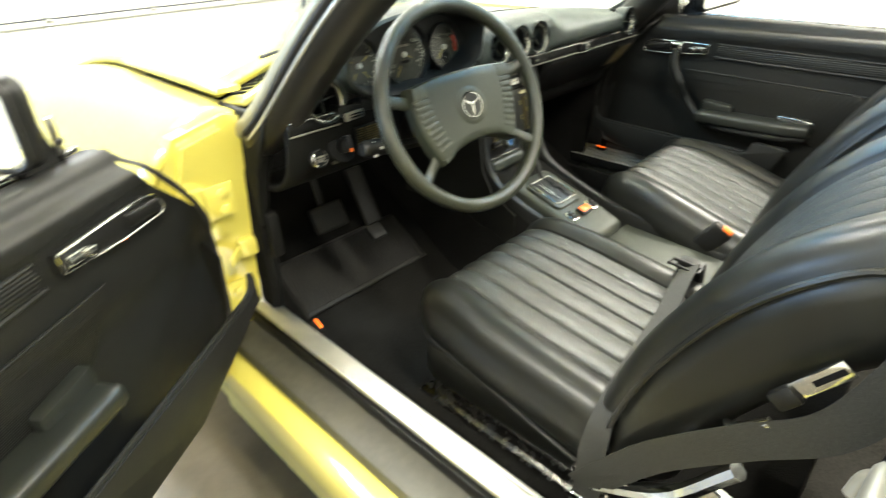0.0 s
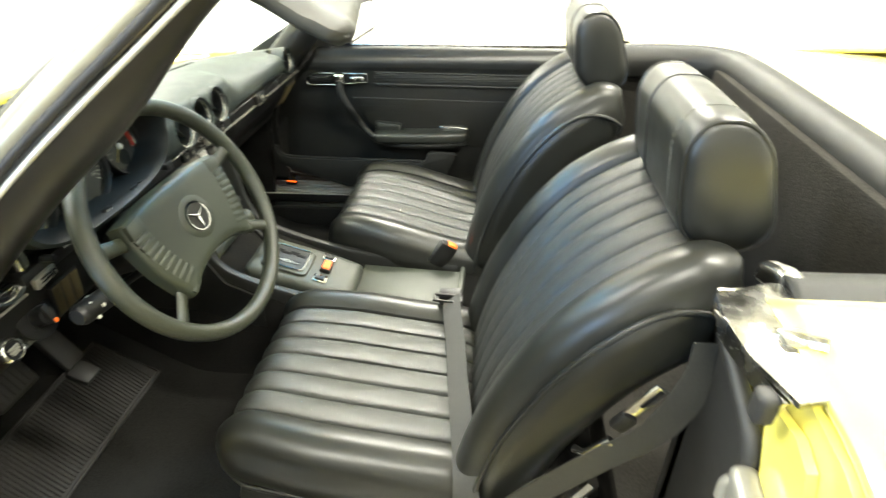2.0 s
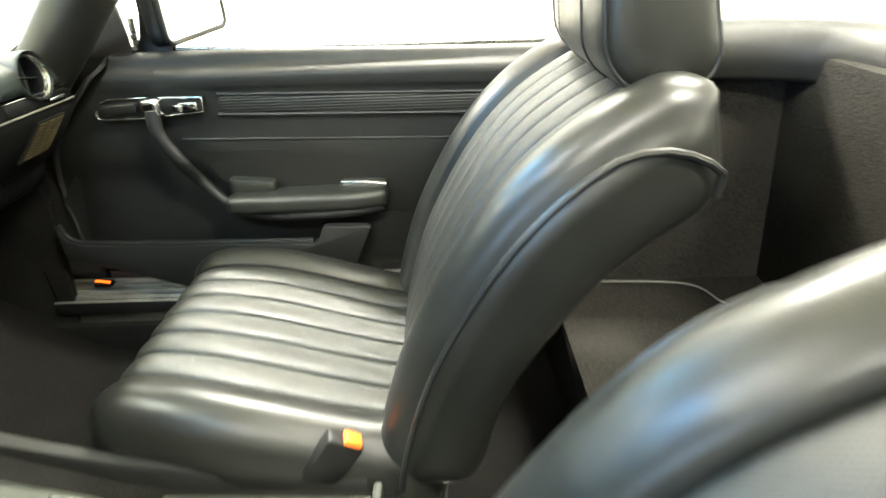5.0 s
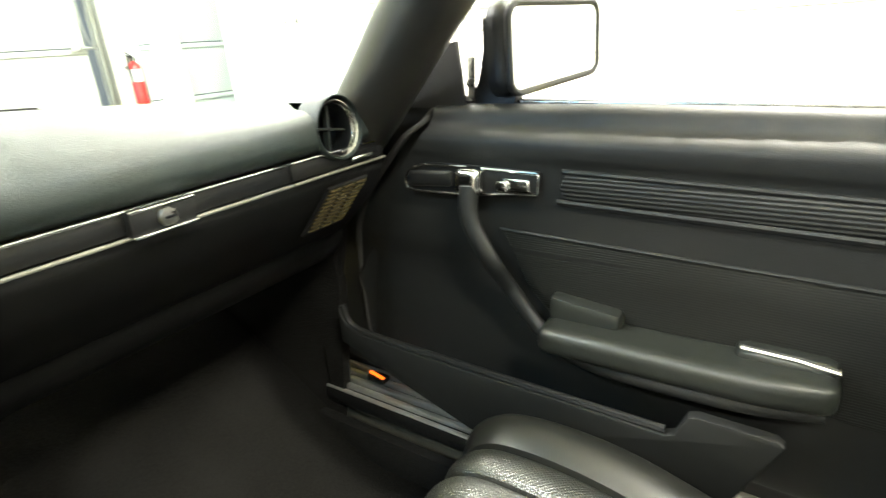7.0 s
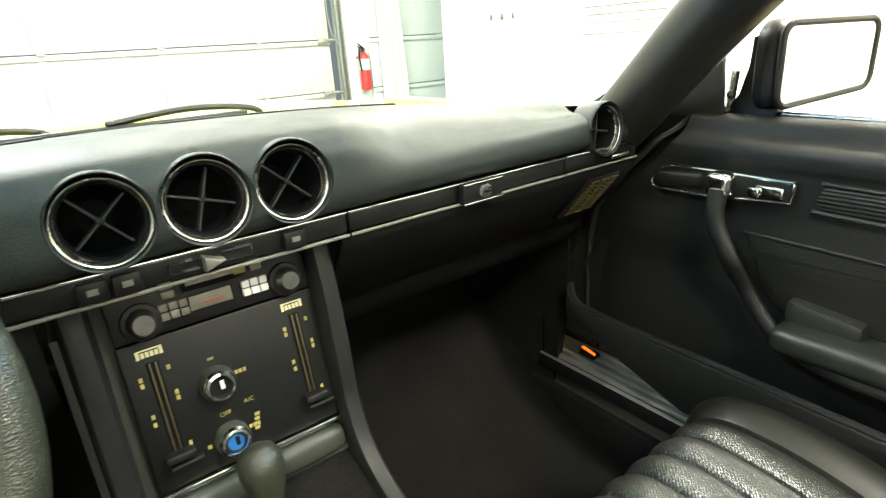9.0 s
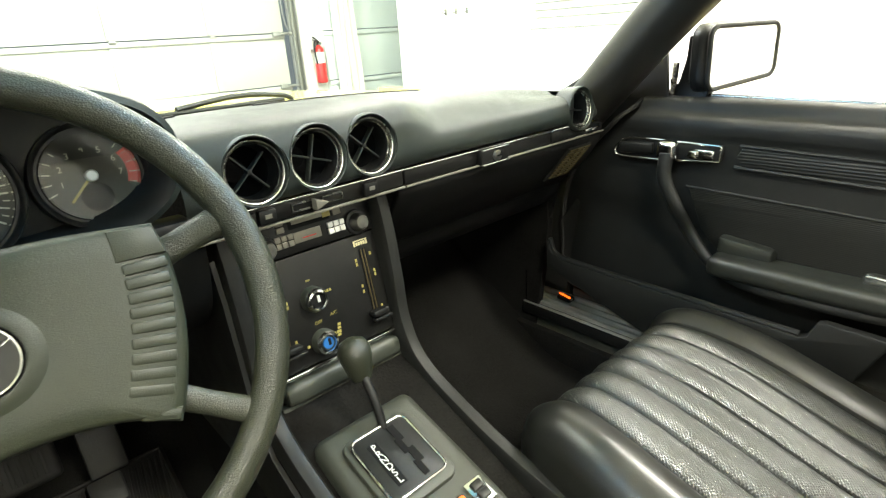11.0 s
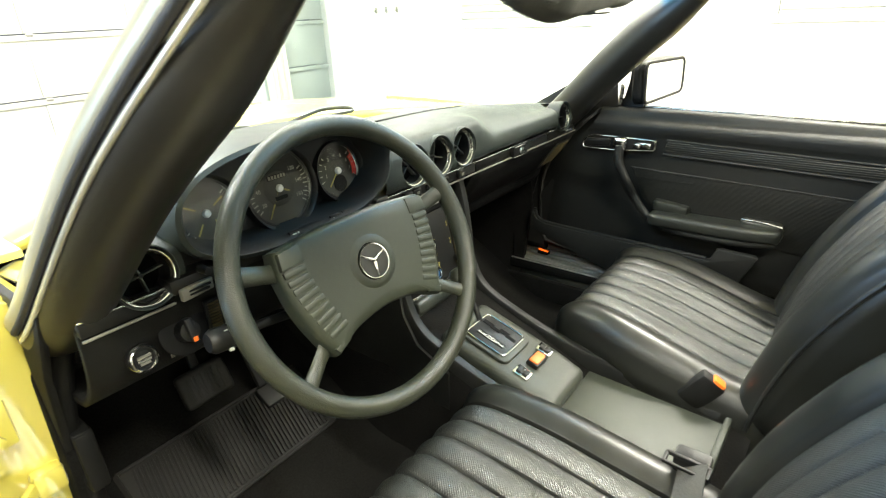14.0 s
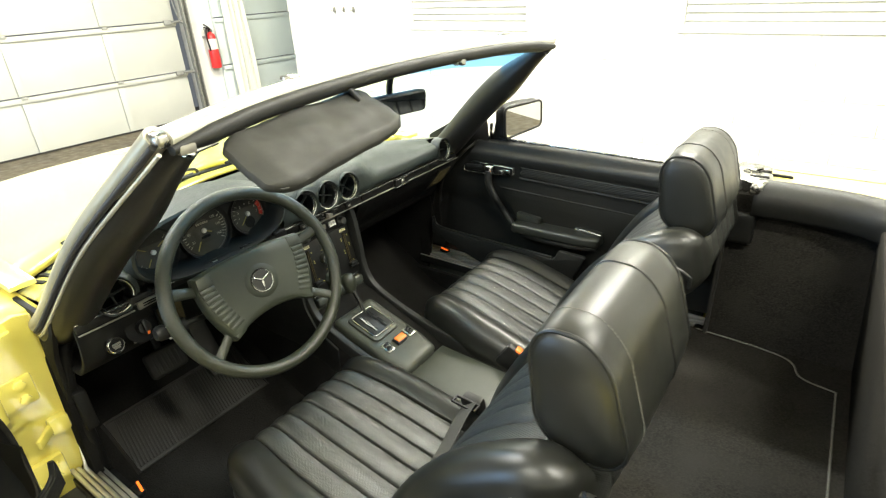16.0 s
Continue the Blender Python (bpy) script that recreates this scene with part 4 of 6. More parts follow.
    secs = [ring_at(x, k) for x, k in ((-0.139, 0.02), (-0.1388, 0.35), (-0.1375, 0.65), (-0.135, 0.84), (-0.130, 0.93), (-0.122, 0.97), (-0.10, 0.995), (-0.05, 1.0), (0.0, 1.005), (0.05, 1.0), (0.10, 0.995), (0.122, 0.97), (0.130, 0.93), (0.135, 0.84), (0.1375, 0.65), (0.1388, 0.35), (0.139, 0.02))]
    hr = part("headrest", loft(secs, closed=True, caps=True), VINYL, seat, "wide black vinyl roll headrest")
    for x, k in ((-0.129, 0.945), (0.129, 0.945)):
        part("piping", tube(ring_at(x, k), 0.0026, 8, closed=True), PIPING, hr)
    part("piping", tube(ring_at(-0.045 * outer, 1.0, 0.0002), 0.0016, 8, closed=True), PIPING, hr)
    st = [Vector(p) for p in ring_at(0.085 * outer, 0.999, 0.0004)]
    dashes = []
    for a, b in zip(st, st[1:] + st[:1]):
        n = max(1, round((b - a).length / 0.0065))
        dashes += [tube([a.lerp(b, i / n), a.lerp(b, (i + 0.62) / n)], 0.0006, 5) for i in range(n)]
    part("stitching", merged(*dashes), THREAD, hr)
    for s in (-0.07, 0.07):
        part("headrest_post", tube([(hx + s, hy + 0.0, 0.84), (hx + s, hy - 0.015, 0.92)], 0.007, 10), PLASTIC, seat)
    # recliner lever and catch on the door side
    x = cx + outer * 0.242
    part("recliner_lever", merged(tube([(x - outer * 0.004, -0.762 + BACK[outer], 0.628), (x + outer * 0.012, -0.772 + BACK[outer], 0.640), (x + outer * 0.014, -0.802 + BACK[outer], 0.673)], 0.0065, 10)), CHROME, seat, "short chrome backrest release")
    part("hinge_cover", merged(plate([(x, y, z) for y, z in ((-0.60, 0.36), (-0.72, 0.40), (-0.80, 0.52), (-0.77, 0.53), (-0.68, 0.45), (-0.58, 0.41))], (outer * 0.014, 0, 0), 0.004), tube(curve_points([(x + outer * 0.01, -0.62, 0.40), (x + outer * 0.01, -0.72, 0.47), (x + outer * 0.01, -0.79, 0.58)], 6), 0.012, 8)), CHROME, seat, "chrome seat hinge cover")
    return seat


make_seat(-0.337, "driver's black vinyl bucket seat with fore-and-aft pleats", -1)
make_seat(0.345, "passenger's black vinyl bucket seat with fore-and-aft pleats", 1)

# ---- dashboard ----
dash = thing("dashboard", (0, 0.15, 0.85), "black padded car dashboard with round vents and gauges", "dashboard")
VENTS = [(-0.065, 0.894), (0.014, 0.895), (0.092, 0.896)]


def pad_top(x):
    return 0.946 - 0.115 * x * x


def pad_row(x):
    zt = pad_top(x)
    yf = glass_foot(x) - 0.01
    k = max(0.25, min(1.0, (yf - 0.02) / 0.36))
    flat = [(0.020, 0.852), (0.004, 0.860), (-0.002, 0.874), (0.004, 0.894), (0.026, 0.915 - 0.05 * x * x), (0.065, zt - 0.010), (0.13, zt), (0.22, zt - 0.004), (0.31, zt - 0.018), (0.38, zt - 0.045)]
    full = [(0.020, 0.852), (0.002, 0.858), (-0.006, 0.872), (-0.006, 0.896), (-0.001, 0.921), (0.020, min(0.942, zt + 0.004)), (0.085, zt + 0.003), (0.20, zt - 0.003)] + flat[8:]
    w = smooth01(x, -0.19, -0.125) * (1 - smooth01(x, 0.145, 0.235)) + 0.15 * smooth01(abs(x), 0.48, 0.54)
    pts = [(a + (c - a) * w, b + (d - b) * w) for (a, b), (c, d) in zip(flat, full)]
    return [(x, (0.02 + (p.x - 0.02) * k) if p.x > 0.02 else p.x, p.y) for p in curve_points([(a, b, 0) for a, b in pts], 12)]


# one pad skin, opened where the vents and the gauge hood sit
rows = [pad_row(-0.64 + 1.28 * i / 640) for i in range(641)]
bm = loft(rows)
HOLE = 0.0388
HOLES = VENTS + [(-0.562, 0.876), (0.560, 0.88)]


def hole_reach(p, hx, hz):
    v = (p.z - hz + 0.105 * (p.y - 0.003)) / (1.05 if p.z > hz else 1.0)
    return math.hypot(p.x - hx, v)


# draw the skin's nearest points onto each round edge, then take out what lies inside
for v in bm.verts:
    if v.co.y < 0.062:
        for hx, hz in HOLES:
            r = hole_reach(v.co, hx, hz)
            if abs(r - HOLE) < 0.0013:
                k = HOLE / r
                v.co.x, v.co.z = hx + (v.co.x - hx) * k, hz + (v.co.z - hz) * k
cut = []
for f in bm.faces:
    c = f.calc_center_median()
    if c.y < 0.062 and any(hole_reach(c, hx, hz) < HOLE - 0.0001 for hx, hz in HOLES):
        cut.append(f)
    elif c.y < 0.12 and abs(c.x + 0.331) < 0.185 and c.z > 0.84:
        cut.append(f)
bmesh.ops.delete(bm, geom=cut, context="FACES")
pad = part("top_pad", bm, DASH, dash, "grained grey-black dash top pad")
for xa, xb in ((0.022, 0.12), (0.12, 0.22), (0.22, 0.313), (-0.20, -0.082)):
    part("defroster_slot", bar((xa, 0.171 - 0.03 * xa, pad_top(xa) - 0.0005), (xb, 0.171 - 0.03 * xb, pad_top(xb) - 0.0005), 0.010, 0.004, 0.001), DARK, pad, "dark defroster slot")


def vent(vx, vz, turn, y=-0.003, size=1.0):
    """A round swivelling air vent: padded collar, bright ring, dark ball and crossed vanes."""
    m = Matrix.Translation((vx, y, vz)) @ pose(0, 0, 0, 84, 0, 0) @ Matrix.Diagonal((size, size, 1, 1))
    collar = lathe([(0.0396, -0.034), (0.0394, -0.006), (0.0390, 0.0004), (0.0380, 0.0016), (0.0370, 0.0008), (0.0364, -0.006), (0.0360, -0.024)], 56)
    collar = shaped(collar, lambda p, n: Vector((p.x, p.y * (1.05 if p.y > 0 else 1.0), p.z + 0.003 * max(0, p.y / 0.045) * smooth01(p.z, -0.03, 0.0))))
    collar.transform(m)
    v = part("vent", collar, DASH, dash, "round air vent with a bright ring, sunk under a padded brow")
    part("recess", lathe([(0.0385, -0.008), (0.0380, -0.020), (0.0350, -0.024)], 44, m), PLASTIC, v)
    sink = m @ Matrix.Translation((0, 0, -0.0045))
    part("ring", lathe([(0.0363, -0.010), (0.0361, 0.0005), (0.0353, 0.0022), (0.0340, 0.0016), (0.0330, -0.008)], 56, sink), RING, v, "bright ring")
    part("inner_ring", lathe([(0.0345, -0.012), (0.0336, -0.004), (0.0312, -0.003), (0.0296, -0.008), (0.0285, -0.028)], 44, sink), PLASTIC, v)
    part("inner_bead", lathe([(0.0322, -0.0034), (0.0314, -0.0020), (0.0306, -0.0034)], 44, sink), STEEL, v)
    part("bowl", lathe([(0.031, -0.018), (0.027, -0.042), (0.014, -0.058), (0, -0.060)], 32, sink), DARK, v)
    for a in (0, 90):
        part("vane", box(0, 0, 0, 0.057, 0.0022, 0.010, 0.0006, seg=1), CONSOLE, v, m=sink @ Matrix.Translation((0, 0, -0.018)) @ pose(0, 0, 0, 0, 0, turn + a))
    part("pip", lathe([(0, 0.003), (0.003, 0.002), (0.0038, -0.004), (0, -0.004)], 12, sink @ Matrix.Translation((0, 0, -0.014))), PLASTIC, v)


for (vx, vz), turn in zip(VENTS, (42, 72, 48)):
    vent(vx, vz, turn)
vent(-0.562, 0.876, 8, -0.001)
vent(0.560, 0.88, 80, -0.001, 0.97)

# gauge hood: a flattened oval tunnel with a padded brow
def oval(w, h, n=56, p=2.6):
    out = []
    for k in range(n):
        a = 2 * math.pi * k / n
        c, s = math.cos(a), math.sin(a)
        out.append((w * math.copysign(abs(c) ** (2 / p), c), h * math.copysign(abs(s) ** (2 / p), s)))
    return out


def hood_ring(y, w, h, up=0.0, brow=0.0):
    return [(-0.331 + u, y - brow * max(0, v / max(h, 1e-6)), 0.930 + up + v) for u, v in oval(w, h)]


hood = part("gauge_hood", loft([hood_ring(0.20, 0.170, 0.040, -0.01), hood_ring(0.12, 0.185, 0.070), hood_ring(0.05, 0.192, 0.080), hood_ring(0.0, 0.193, 0.082, 0, 0.012), hood_ring(-0.015, 0.190, 0.080, 0, 0.016), hood_ring(-0.018, 0.184, 0.074, 0, 0.016)], closed=True), DASH, dash, "padded oval gauge hood")
part("hood_lining", loft([hood_ring(-0.018, 0.184, 0.074, 0, 0.016), hood_ring(-0.010, 0.178, 0.069, 0, 0.012), hood_ring(0.03, 0.172, 0.064), hood_ring(0.056, 0.168, 0.060)], closed=True), LINING, hood, "black lining of the hood")
part("gauge_panel", plate([(-0.331 + u, 0.050, 0.928 + v) for u, v in oval(0.171, 0.064)], (0, -0.003, 0)), LINING, hood)


def gauge(gx, gz, r, kind):
    m = Matrix.Translation((gx, 0.044, gz)) @ pose(0, 0, 0, 80, 0, 0)
    g = part("gauge", lathe([(0, -0.002), (r, -0.002), (r, 0.0), (0, 0.0)], 40, m), GAUGE, dash, "round black gauge with pale markings")
    part("bezel", lathe([(r - 0.001, 0.0), (r + 0.0015, 0.004), (r + 0.004, 0.004), (r + 0.006, 0.010), (r + 0.009, 0.012), (r + 0.011, -0.003)], 44, m), PLASTIC, g)
    part("rim", lathe([(r - 0.0012, 0.001), (r + 0.0006, 0.0048), (r + 0.0022, 0.001)], 44, m), CHROME, g)
    up = m @ Matrix.Translation((0, 0, 0.0012))

    def mark(a, r0, r1, w, material, name="mark"):
        return part(name, box(0, (r0 + r1) / 2, 0, w, r1 - r0, 0.0008), material, g, m=up @ pose(0, 0, 0, 0, 0, -a))

    def digits(text, a, rr, size, material=GAUGE_PRINT):
        cu = bpy.data.curves.new("digits", "FONT")
        cu.body, cu.size, cu.align_x, cu.align_y = text, size, "CENTER", "CENTER"
        tmp = bpy.data.objects.new("digits", cu)
        me = tmp.to_mesh()
        b = bmesh.new()
        b.from_mesh(me)
        tmp.to_mesh_clear()
        bpy.data.objects.remove(tmp)
        bpy.data.curves.remove(cu)
        ang = radians(a)
        part("numeral", b, material, g, m=up @ Matrix.Translation((rr * math.sin(ang), rr * math.cos(ang), 0.0006)))

    if kind == "speed":
        for k in range(33):
            mark(-125 + 250 * k / 32, r * (0.86 if k % 2 else 0.82), r * 0.95, 0.0011 if k % 2 else 0.0016, GAUGE_PRINT)
        for k, txt in enumerate(("20", "40", "60", "80", "100", "120", "140", "160")):
            digits(txt, -120 + 34 * k, r * 0.68, 0.0085)
        part("inner_disc", lathe([(0, 0.0004), (r * 0.47, 0.0004), (r * 0.48, 0.0)], 32, up), GAUGE, g)
        part("odometer", box(0, r * 0.32, 0.0008, 0.034, 0.0075, 0.001), DARK, g, m=up)
        for k in range(6):
            part("odometer_digit", box(-0.0135 + 0.0054 * k, r * 0.32, 0.0016, 0.0036, 0.0055, 0.0006), GREY_PLATE, g, m=up)
        part("trip_plate", box(0.0, -r * 0.26, 0.0008, 0.022, 0.006, 0.001), DARK, g, m=up)
        mark(-146, 0.0, r * 0.9, 0.0022, YELLOW_PRINT, "needle")
        mark(115, 0.006, r * 0.35, 0.003, YELLOW_PRINT, "needle_tail")
    elif kind == "rev":
        for k in range(15):
            mark(-110 + 220 * k / 14, r * 0.8, r * 0.95, 0.0012, GAUGE_PRINT)
        for k in range(7):
            mark(62 + 7.5 * k, r * 0.76, r * 0.96, 0.0055, RED_PRINT, "red_sector")
        for k, txt in enumerate(("1", "2", "3", "4", "5", "6", "7")):
            digits(txt, -100 + 32 * k, r * 0.62, 0.0085)
        mark(-135, 0.0, r * 0.75, 0.0022, YELLOW_PRINT, "needle")
        part("clock_face", lathe([(0, 0), (0.014, 0), (0.014, 0.0006), (0, 0.0006)], 24, up @ Matrix.Translation((0, -r * 0.5, 0))), DARK, g)
        mark(165, r * 0.3, r * 0.8, 0.0018, YELLOW_PRINT, "clock_needle")
    else:
        for base in (60, 140, 215, 300):
            for k in range(4):
                mark(base - 24 + 16 * k, r * 0.8, r * 0.94, 0.0013, GAUGE_PRINT)
            mark(base, r * 0.35, r * 0.75, 0.0022, YELLOW_PRINT, "needle")
    part("hub_cap", lathe([(0, 0.006), (0.0045, 0.005), (0.006, 0.002), (0.006, 0), (0, 0)], 20, up), WHITE_PRINT, g)
    gl = part("cover_glass", lathe([(0, 0.004), (r, 0.004)], 32, m), GAUGE_GLASS, g)
    gl.visible_shadow = False
    return g


gauge(-0.329, 0.917, 0.055, "speed")
gauge(-0.210, 0.915, 0.042, "rev")
gauge(-0.450, 0.914, 0.044, "four")
# warning lights and small controls under the gauges
for k, x in enumerate((-0.455, -0.425, -0.35, -0.27, -0.245, -0.215)):
    tile = part("warning_light", box(x, -0.006, 0.860, 0.020, 0.006, 0.012, 0.0015), PLASTIC, dash)
    part("symbol", merged(box(x - 0.002, -0.0097, 0.860, 0.007, 0.001, 0.005), box(x + 0.005, -0.0097, 0.860, 0.003, 0.001, 0.006)), WHITE_PRINT, tile)
part("gauge_ledge", box(-0.342, 0.01, 0.852, 0.40, 0.035, 0.022, 0.006), PLASTIC, dash, "black ledge below the gauges")
for x in (-0.19, -0.50):
    part("dimmer_knob", lathe([(0, 0.02), (0.005, 0.018), (0.006, 0), (0, 0)], 14, pose(x, -0.008, 0.866, 90, 0, 0)), PLASTIC, dash)


# trim strip with its bright bead, lock plate, sliders
def strip(x0, x1, name="trim_strip"):
    t = part(name, box((x0 + x1) / 2, 0.016, 0.841, x1 - x0, 0.02, 0.021, 0.003), PLASTIC, dash, "black dash strip with a bright bead")
    part("bead", bar((x0, 0.004, 0.8285), (x1, 0.004, 0.8285), 0.004, 0.0035, 0.0015), GREY_PLATE, t)
    part("bead", bar((x0, 0.0045, 0.8525), (x1, 0.0045, 0.8525), 0.004, 0.003, 0.001), CHROME, t)
    return t


t1 = strip(-0.145, 0.145)
strip(0.147, 0.480)
strip(0.482, 0.645)
strip(-0.645, -0.535)
lk = part("lock_plate", box(0.322, 0.000, 0.841, 0.062, 0.012, 0.025, 0.002), PLASTIC, dash, "glovebox lock plate with bright edges")
part("edge", merged(box(0.322, -0.006, 0.8525, 0.062, 0.004, 0.003, 0.001), box(0.322, -0.006, 0.8295, 0.062, 0.004, 0.003, 0.001)), CHROME, lk)
part("lock_barrel", lathe([(0, 0.004), (0.008, 0.003), (0.0095, 0), (0.0095, -0.004), (0, -0.004)], 20, pose(0.325, -0.006, 0.841, 90, 0, 0)), STEEL, lk)
part("key_slot", box(0.325, -0.0105, 0.841, 0.009, 0.002, 0.002), DARK, lk)
for x in (-0.012, 0.030):
    part("slider_slot", merged(box(x, 0.0055, 0.8455, 0.030, 0.003, 0.0018), box(x, 0.0055, 0.8365, 0.030, 0.003, 0.0018), box(x - 0.0145, 0.0055, 0.841, 0.0018, 0.003, 0.010), box(x + 0.0145, 0.0055, 0.841, 0.0018, 0.003, 0.010)), STEEL, t1)
part("slider", plate([(0.0, 0.004, 0.848), (0.018, 0.004, 0.841), (0.0, 0.004, 0.834)], (0, -0.012, 0), 0.002), GREY_PLATE, t1, "grey wedge-shaped slider knob")
for x in (-0.085, -0.060, 0.085):
    sw = part("rocker_switch", box(x, 0.002, 0.841, 0.022, 0.010, 0.018, 0.003), PLASTIC, t1)
    part("symbol", box(x, -0.0037, 0.842, 0.008, 0.001, 0.005, 0.0), GREY_PLATE, sw)
part("demist_lever", bar((0.575, 0.0, 0.838), (0.61, -0.004, 0.840), 0.006, 0.006, 0.002), CHROME, dash)
part("demist_slot", box(0.60, 0.005, 0.841, 0.06, 0.004, 0.008, 0.001), DARK, dash)


# lower panels, in the plastic toned down for under-dash shade
def lower(x0, x1, label, name, pts, n=12):
    rows = [[(x0 + (x1 - x0) * i / n, p.x, p.y) for p in curve_points([(a, b, 0) for a, b in pts], 5)] for i in range(n + 1)]
    bm = loft(rows)
    bm.normal_update()
    if sum(f.normal.y for f in bm.faces) > 0:
        bmesh.ops.reverse_faces(bm, faces=bm.faces)
    ob = part(name, bm, PLASTIC_SHADED, dash, label)
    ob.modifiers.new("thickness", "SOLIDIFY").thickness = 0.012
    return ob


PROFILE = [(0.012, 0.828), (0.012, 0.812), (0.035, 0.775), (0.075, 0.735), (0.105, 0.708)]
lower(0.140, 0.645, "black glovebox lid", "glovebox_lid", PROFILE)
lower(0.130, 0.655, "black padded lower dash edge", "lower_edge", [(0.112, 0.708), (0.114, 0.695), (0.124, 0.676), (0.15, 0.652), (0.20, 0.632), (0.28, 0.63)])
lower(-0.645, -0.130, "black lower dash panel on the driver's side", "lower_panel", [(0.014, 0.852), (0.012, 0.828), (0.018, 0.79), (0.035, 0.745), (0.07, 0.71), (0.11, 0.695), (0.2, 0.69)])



def grille(x0, x1, lean, label, ya, yb):
    g = part("side_grille", plate([(x0, ya, 0.812), (x1, ya, 0.812), (x1 - lean, yb, 0.748), (x0 - lean, yb, 0.748)], (0, -0.004, -0.002), 0.001), PLASTIC, dash, label)
    for c in range(3):
        for r in range(11):
            f = (r + 0.7) / 12
            u0 = x0 + (x1 - x0) * (0.06 + 0.32 * c) - lean * f
            u1 = u0 + (x1 - x0) * 0.25
            y, z = ya + (yb - ya) * f - 0.005, 0.812 - 0.064 * f - 0.002
            part("slit", bar((u0, y, z), (u1, y, z), 0.0030, 0.0024, 0.0), BRASS, g)


grille(0.532, 0.604, 0.014, "small slotted side grille", 0.006, 0.052)
grille(-0.500, -0.440, -0.01, "small slotted side grille", 0.010, 0.028)

# light switch, key plate and badge on the driver's side
ls = part("light_switch", lathe([(0, 0.002), (0.030, 0.002), (0.033, 0), (0.033, -0.006), (0, -0.006)], 32, pose(-0.530, 0.014, 0.782, 72, 0, 0)), DARK, dash, "rotary light switch with a red mark")
part("knob", merged(lathe([(0, 0.018), (0.013, 0.017), (0.015, 0.0), (0, 0.0)], 24, pose(-0.530, 0.012, 0.782, 72, 0, 0)), box(-0.530, -0.003, 0.789, 0.010, 0.016, 0.032, 0.003, pose(0, 0, 0, -18, 0, 0))), PLASTIC, ls)
part("red_mark", box(-0.530, -0.014, 0.779, 0.006, 0.003, 0.007, 0.001), ORANGE, ls)
hv = part("hand_switch", lathe([(0, 0.006), (0.011, 0.006), (0.0125, 0.008), (0.016, 0.008), (0.0185, 0.004), (0.0185, -0.004), (0, -0.004)], 28, pose(-0.588, 0.015, 0.772, 75, 0, 0)), PLASTIC_SHADED, dash, "bright-rimmed round pull switch")
part("rim", lathe([(0.0135, 0.0075), (0.0150, 0.0100), (0.0175, 0.0080), (0.0185, 0.004)], 28, pose(-0.588, 0.015, 0.772, 75, 0, 0)), CHROME, hv)
part("symbol", merged(box(-0.588, 0.0065, 0.777, 0.016, 0.003, 0.003), box(-0.588, 0.0065, 0.772, 0.016, 0.003, 0.002), box(-0.588, 0.0065, 0.768, 0.012, 0.003, 0.003)), GREY_PLATE, hv)
for k in range(5):
    part("legend", box(-0.546 + 0.007 * k, 0.029, 0.7465, 0.0045, 0.002, 0.006), GREY_PLATE, dash)
badge = part("badge", box(-0.512, -0.010, 0.8425, 0.046, 0.008, 0.016, 0.002, pose(0, 0, 0, 0, 0, 8)), GREY_PLATE, dash, "small engraved metal plate")
part("engraving", merged(box(-0.512, -0.0148, 0.8455, 0.034, 0.002, 0.0025), box(-0.512, -0.0148, 0.8405, 0.030, 0.002, 0.0025)), DARK, badge)

# ---- steering wheel ----
WC = Vector((-0.333, -0.136, 0.840))
WM = Matrix.Translation(WC) @ pose(0, 0, 0, 66.4, 0, 0) @ pose(0, 0, 0, 0, -4.0, 0)
wheel = thing("steering_wheel", tuple(WC), "dark olive four-spoke steering wheel with a wide padded boss", "steering wheel")


def wpart(name, bm, material, parent, label="", angle=40):
    return part(name, bm, material, parent, label, WM, angle)


rim_pts = [(0.193 * math.cos(2 * math.pi * k / 72), 0.193 * math.sin(2 * math.pi * k / 72), 0) for k in range(72)]
wpart("rim", tube(rim_pts, 0.0142, 16, closed=True, flat=1.05), WHEEL, wheel, "dark grained wheel rim")
# boss: a wide pad, cut in at the bottom
outline = curve_points([(-0.127, 0.062, 0), (-0.06, 0.069, 0), (0, 0.070, 0), (0.06, 0.069, 0), (0.127, 0.062, 0)], 6)
right = curve_points([(0.127, 0.062, 0), (0.131, 0.03, 0), (0.126, -0.02, 0), (0.112, -0.065, 0), (0.099, -0.092, 0)], 5)[1:]
bottom = curve_points([(0.099, -0.092, 0), (0.06, -0.074, 0), (0.0, -0.066, 0), (-0.06, -0.074, 0), (-0.099, -0.092, 0)], 6)[1:]
left = curve_points([(-0.099, -0.092, 0), (-0.112, -0.065, 0), (-0.126, -0.02, 0), (-0.131, 0.03, 0), (-0.127, 0.062, 0)], 5)[1:-1]
ring0 = outline + right + bottom + left


def boss_ring(k, z, dome=0.0):
    return [(p.x * k, p.y * k, z + dome * (1 - (p.x * k / 0.135) ** 2)) for p in ring0]


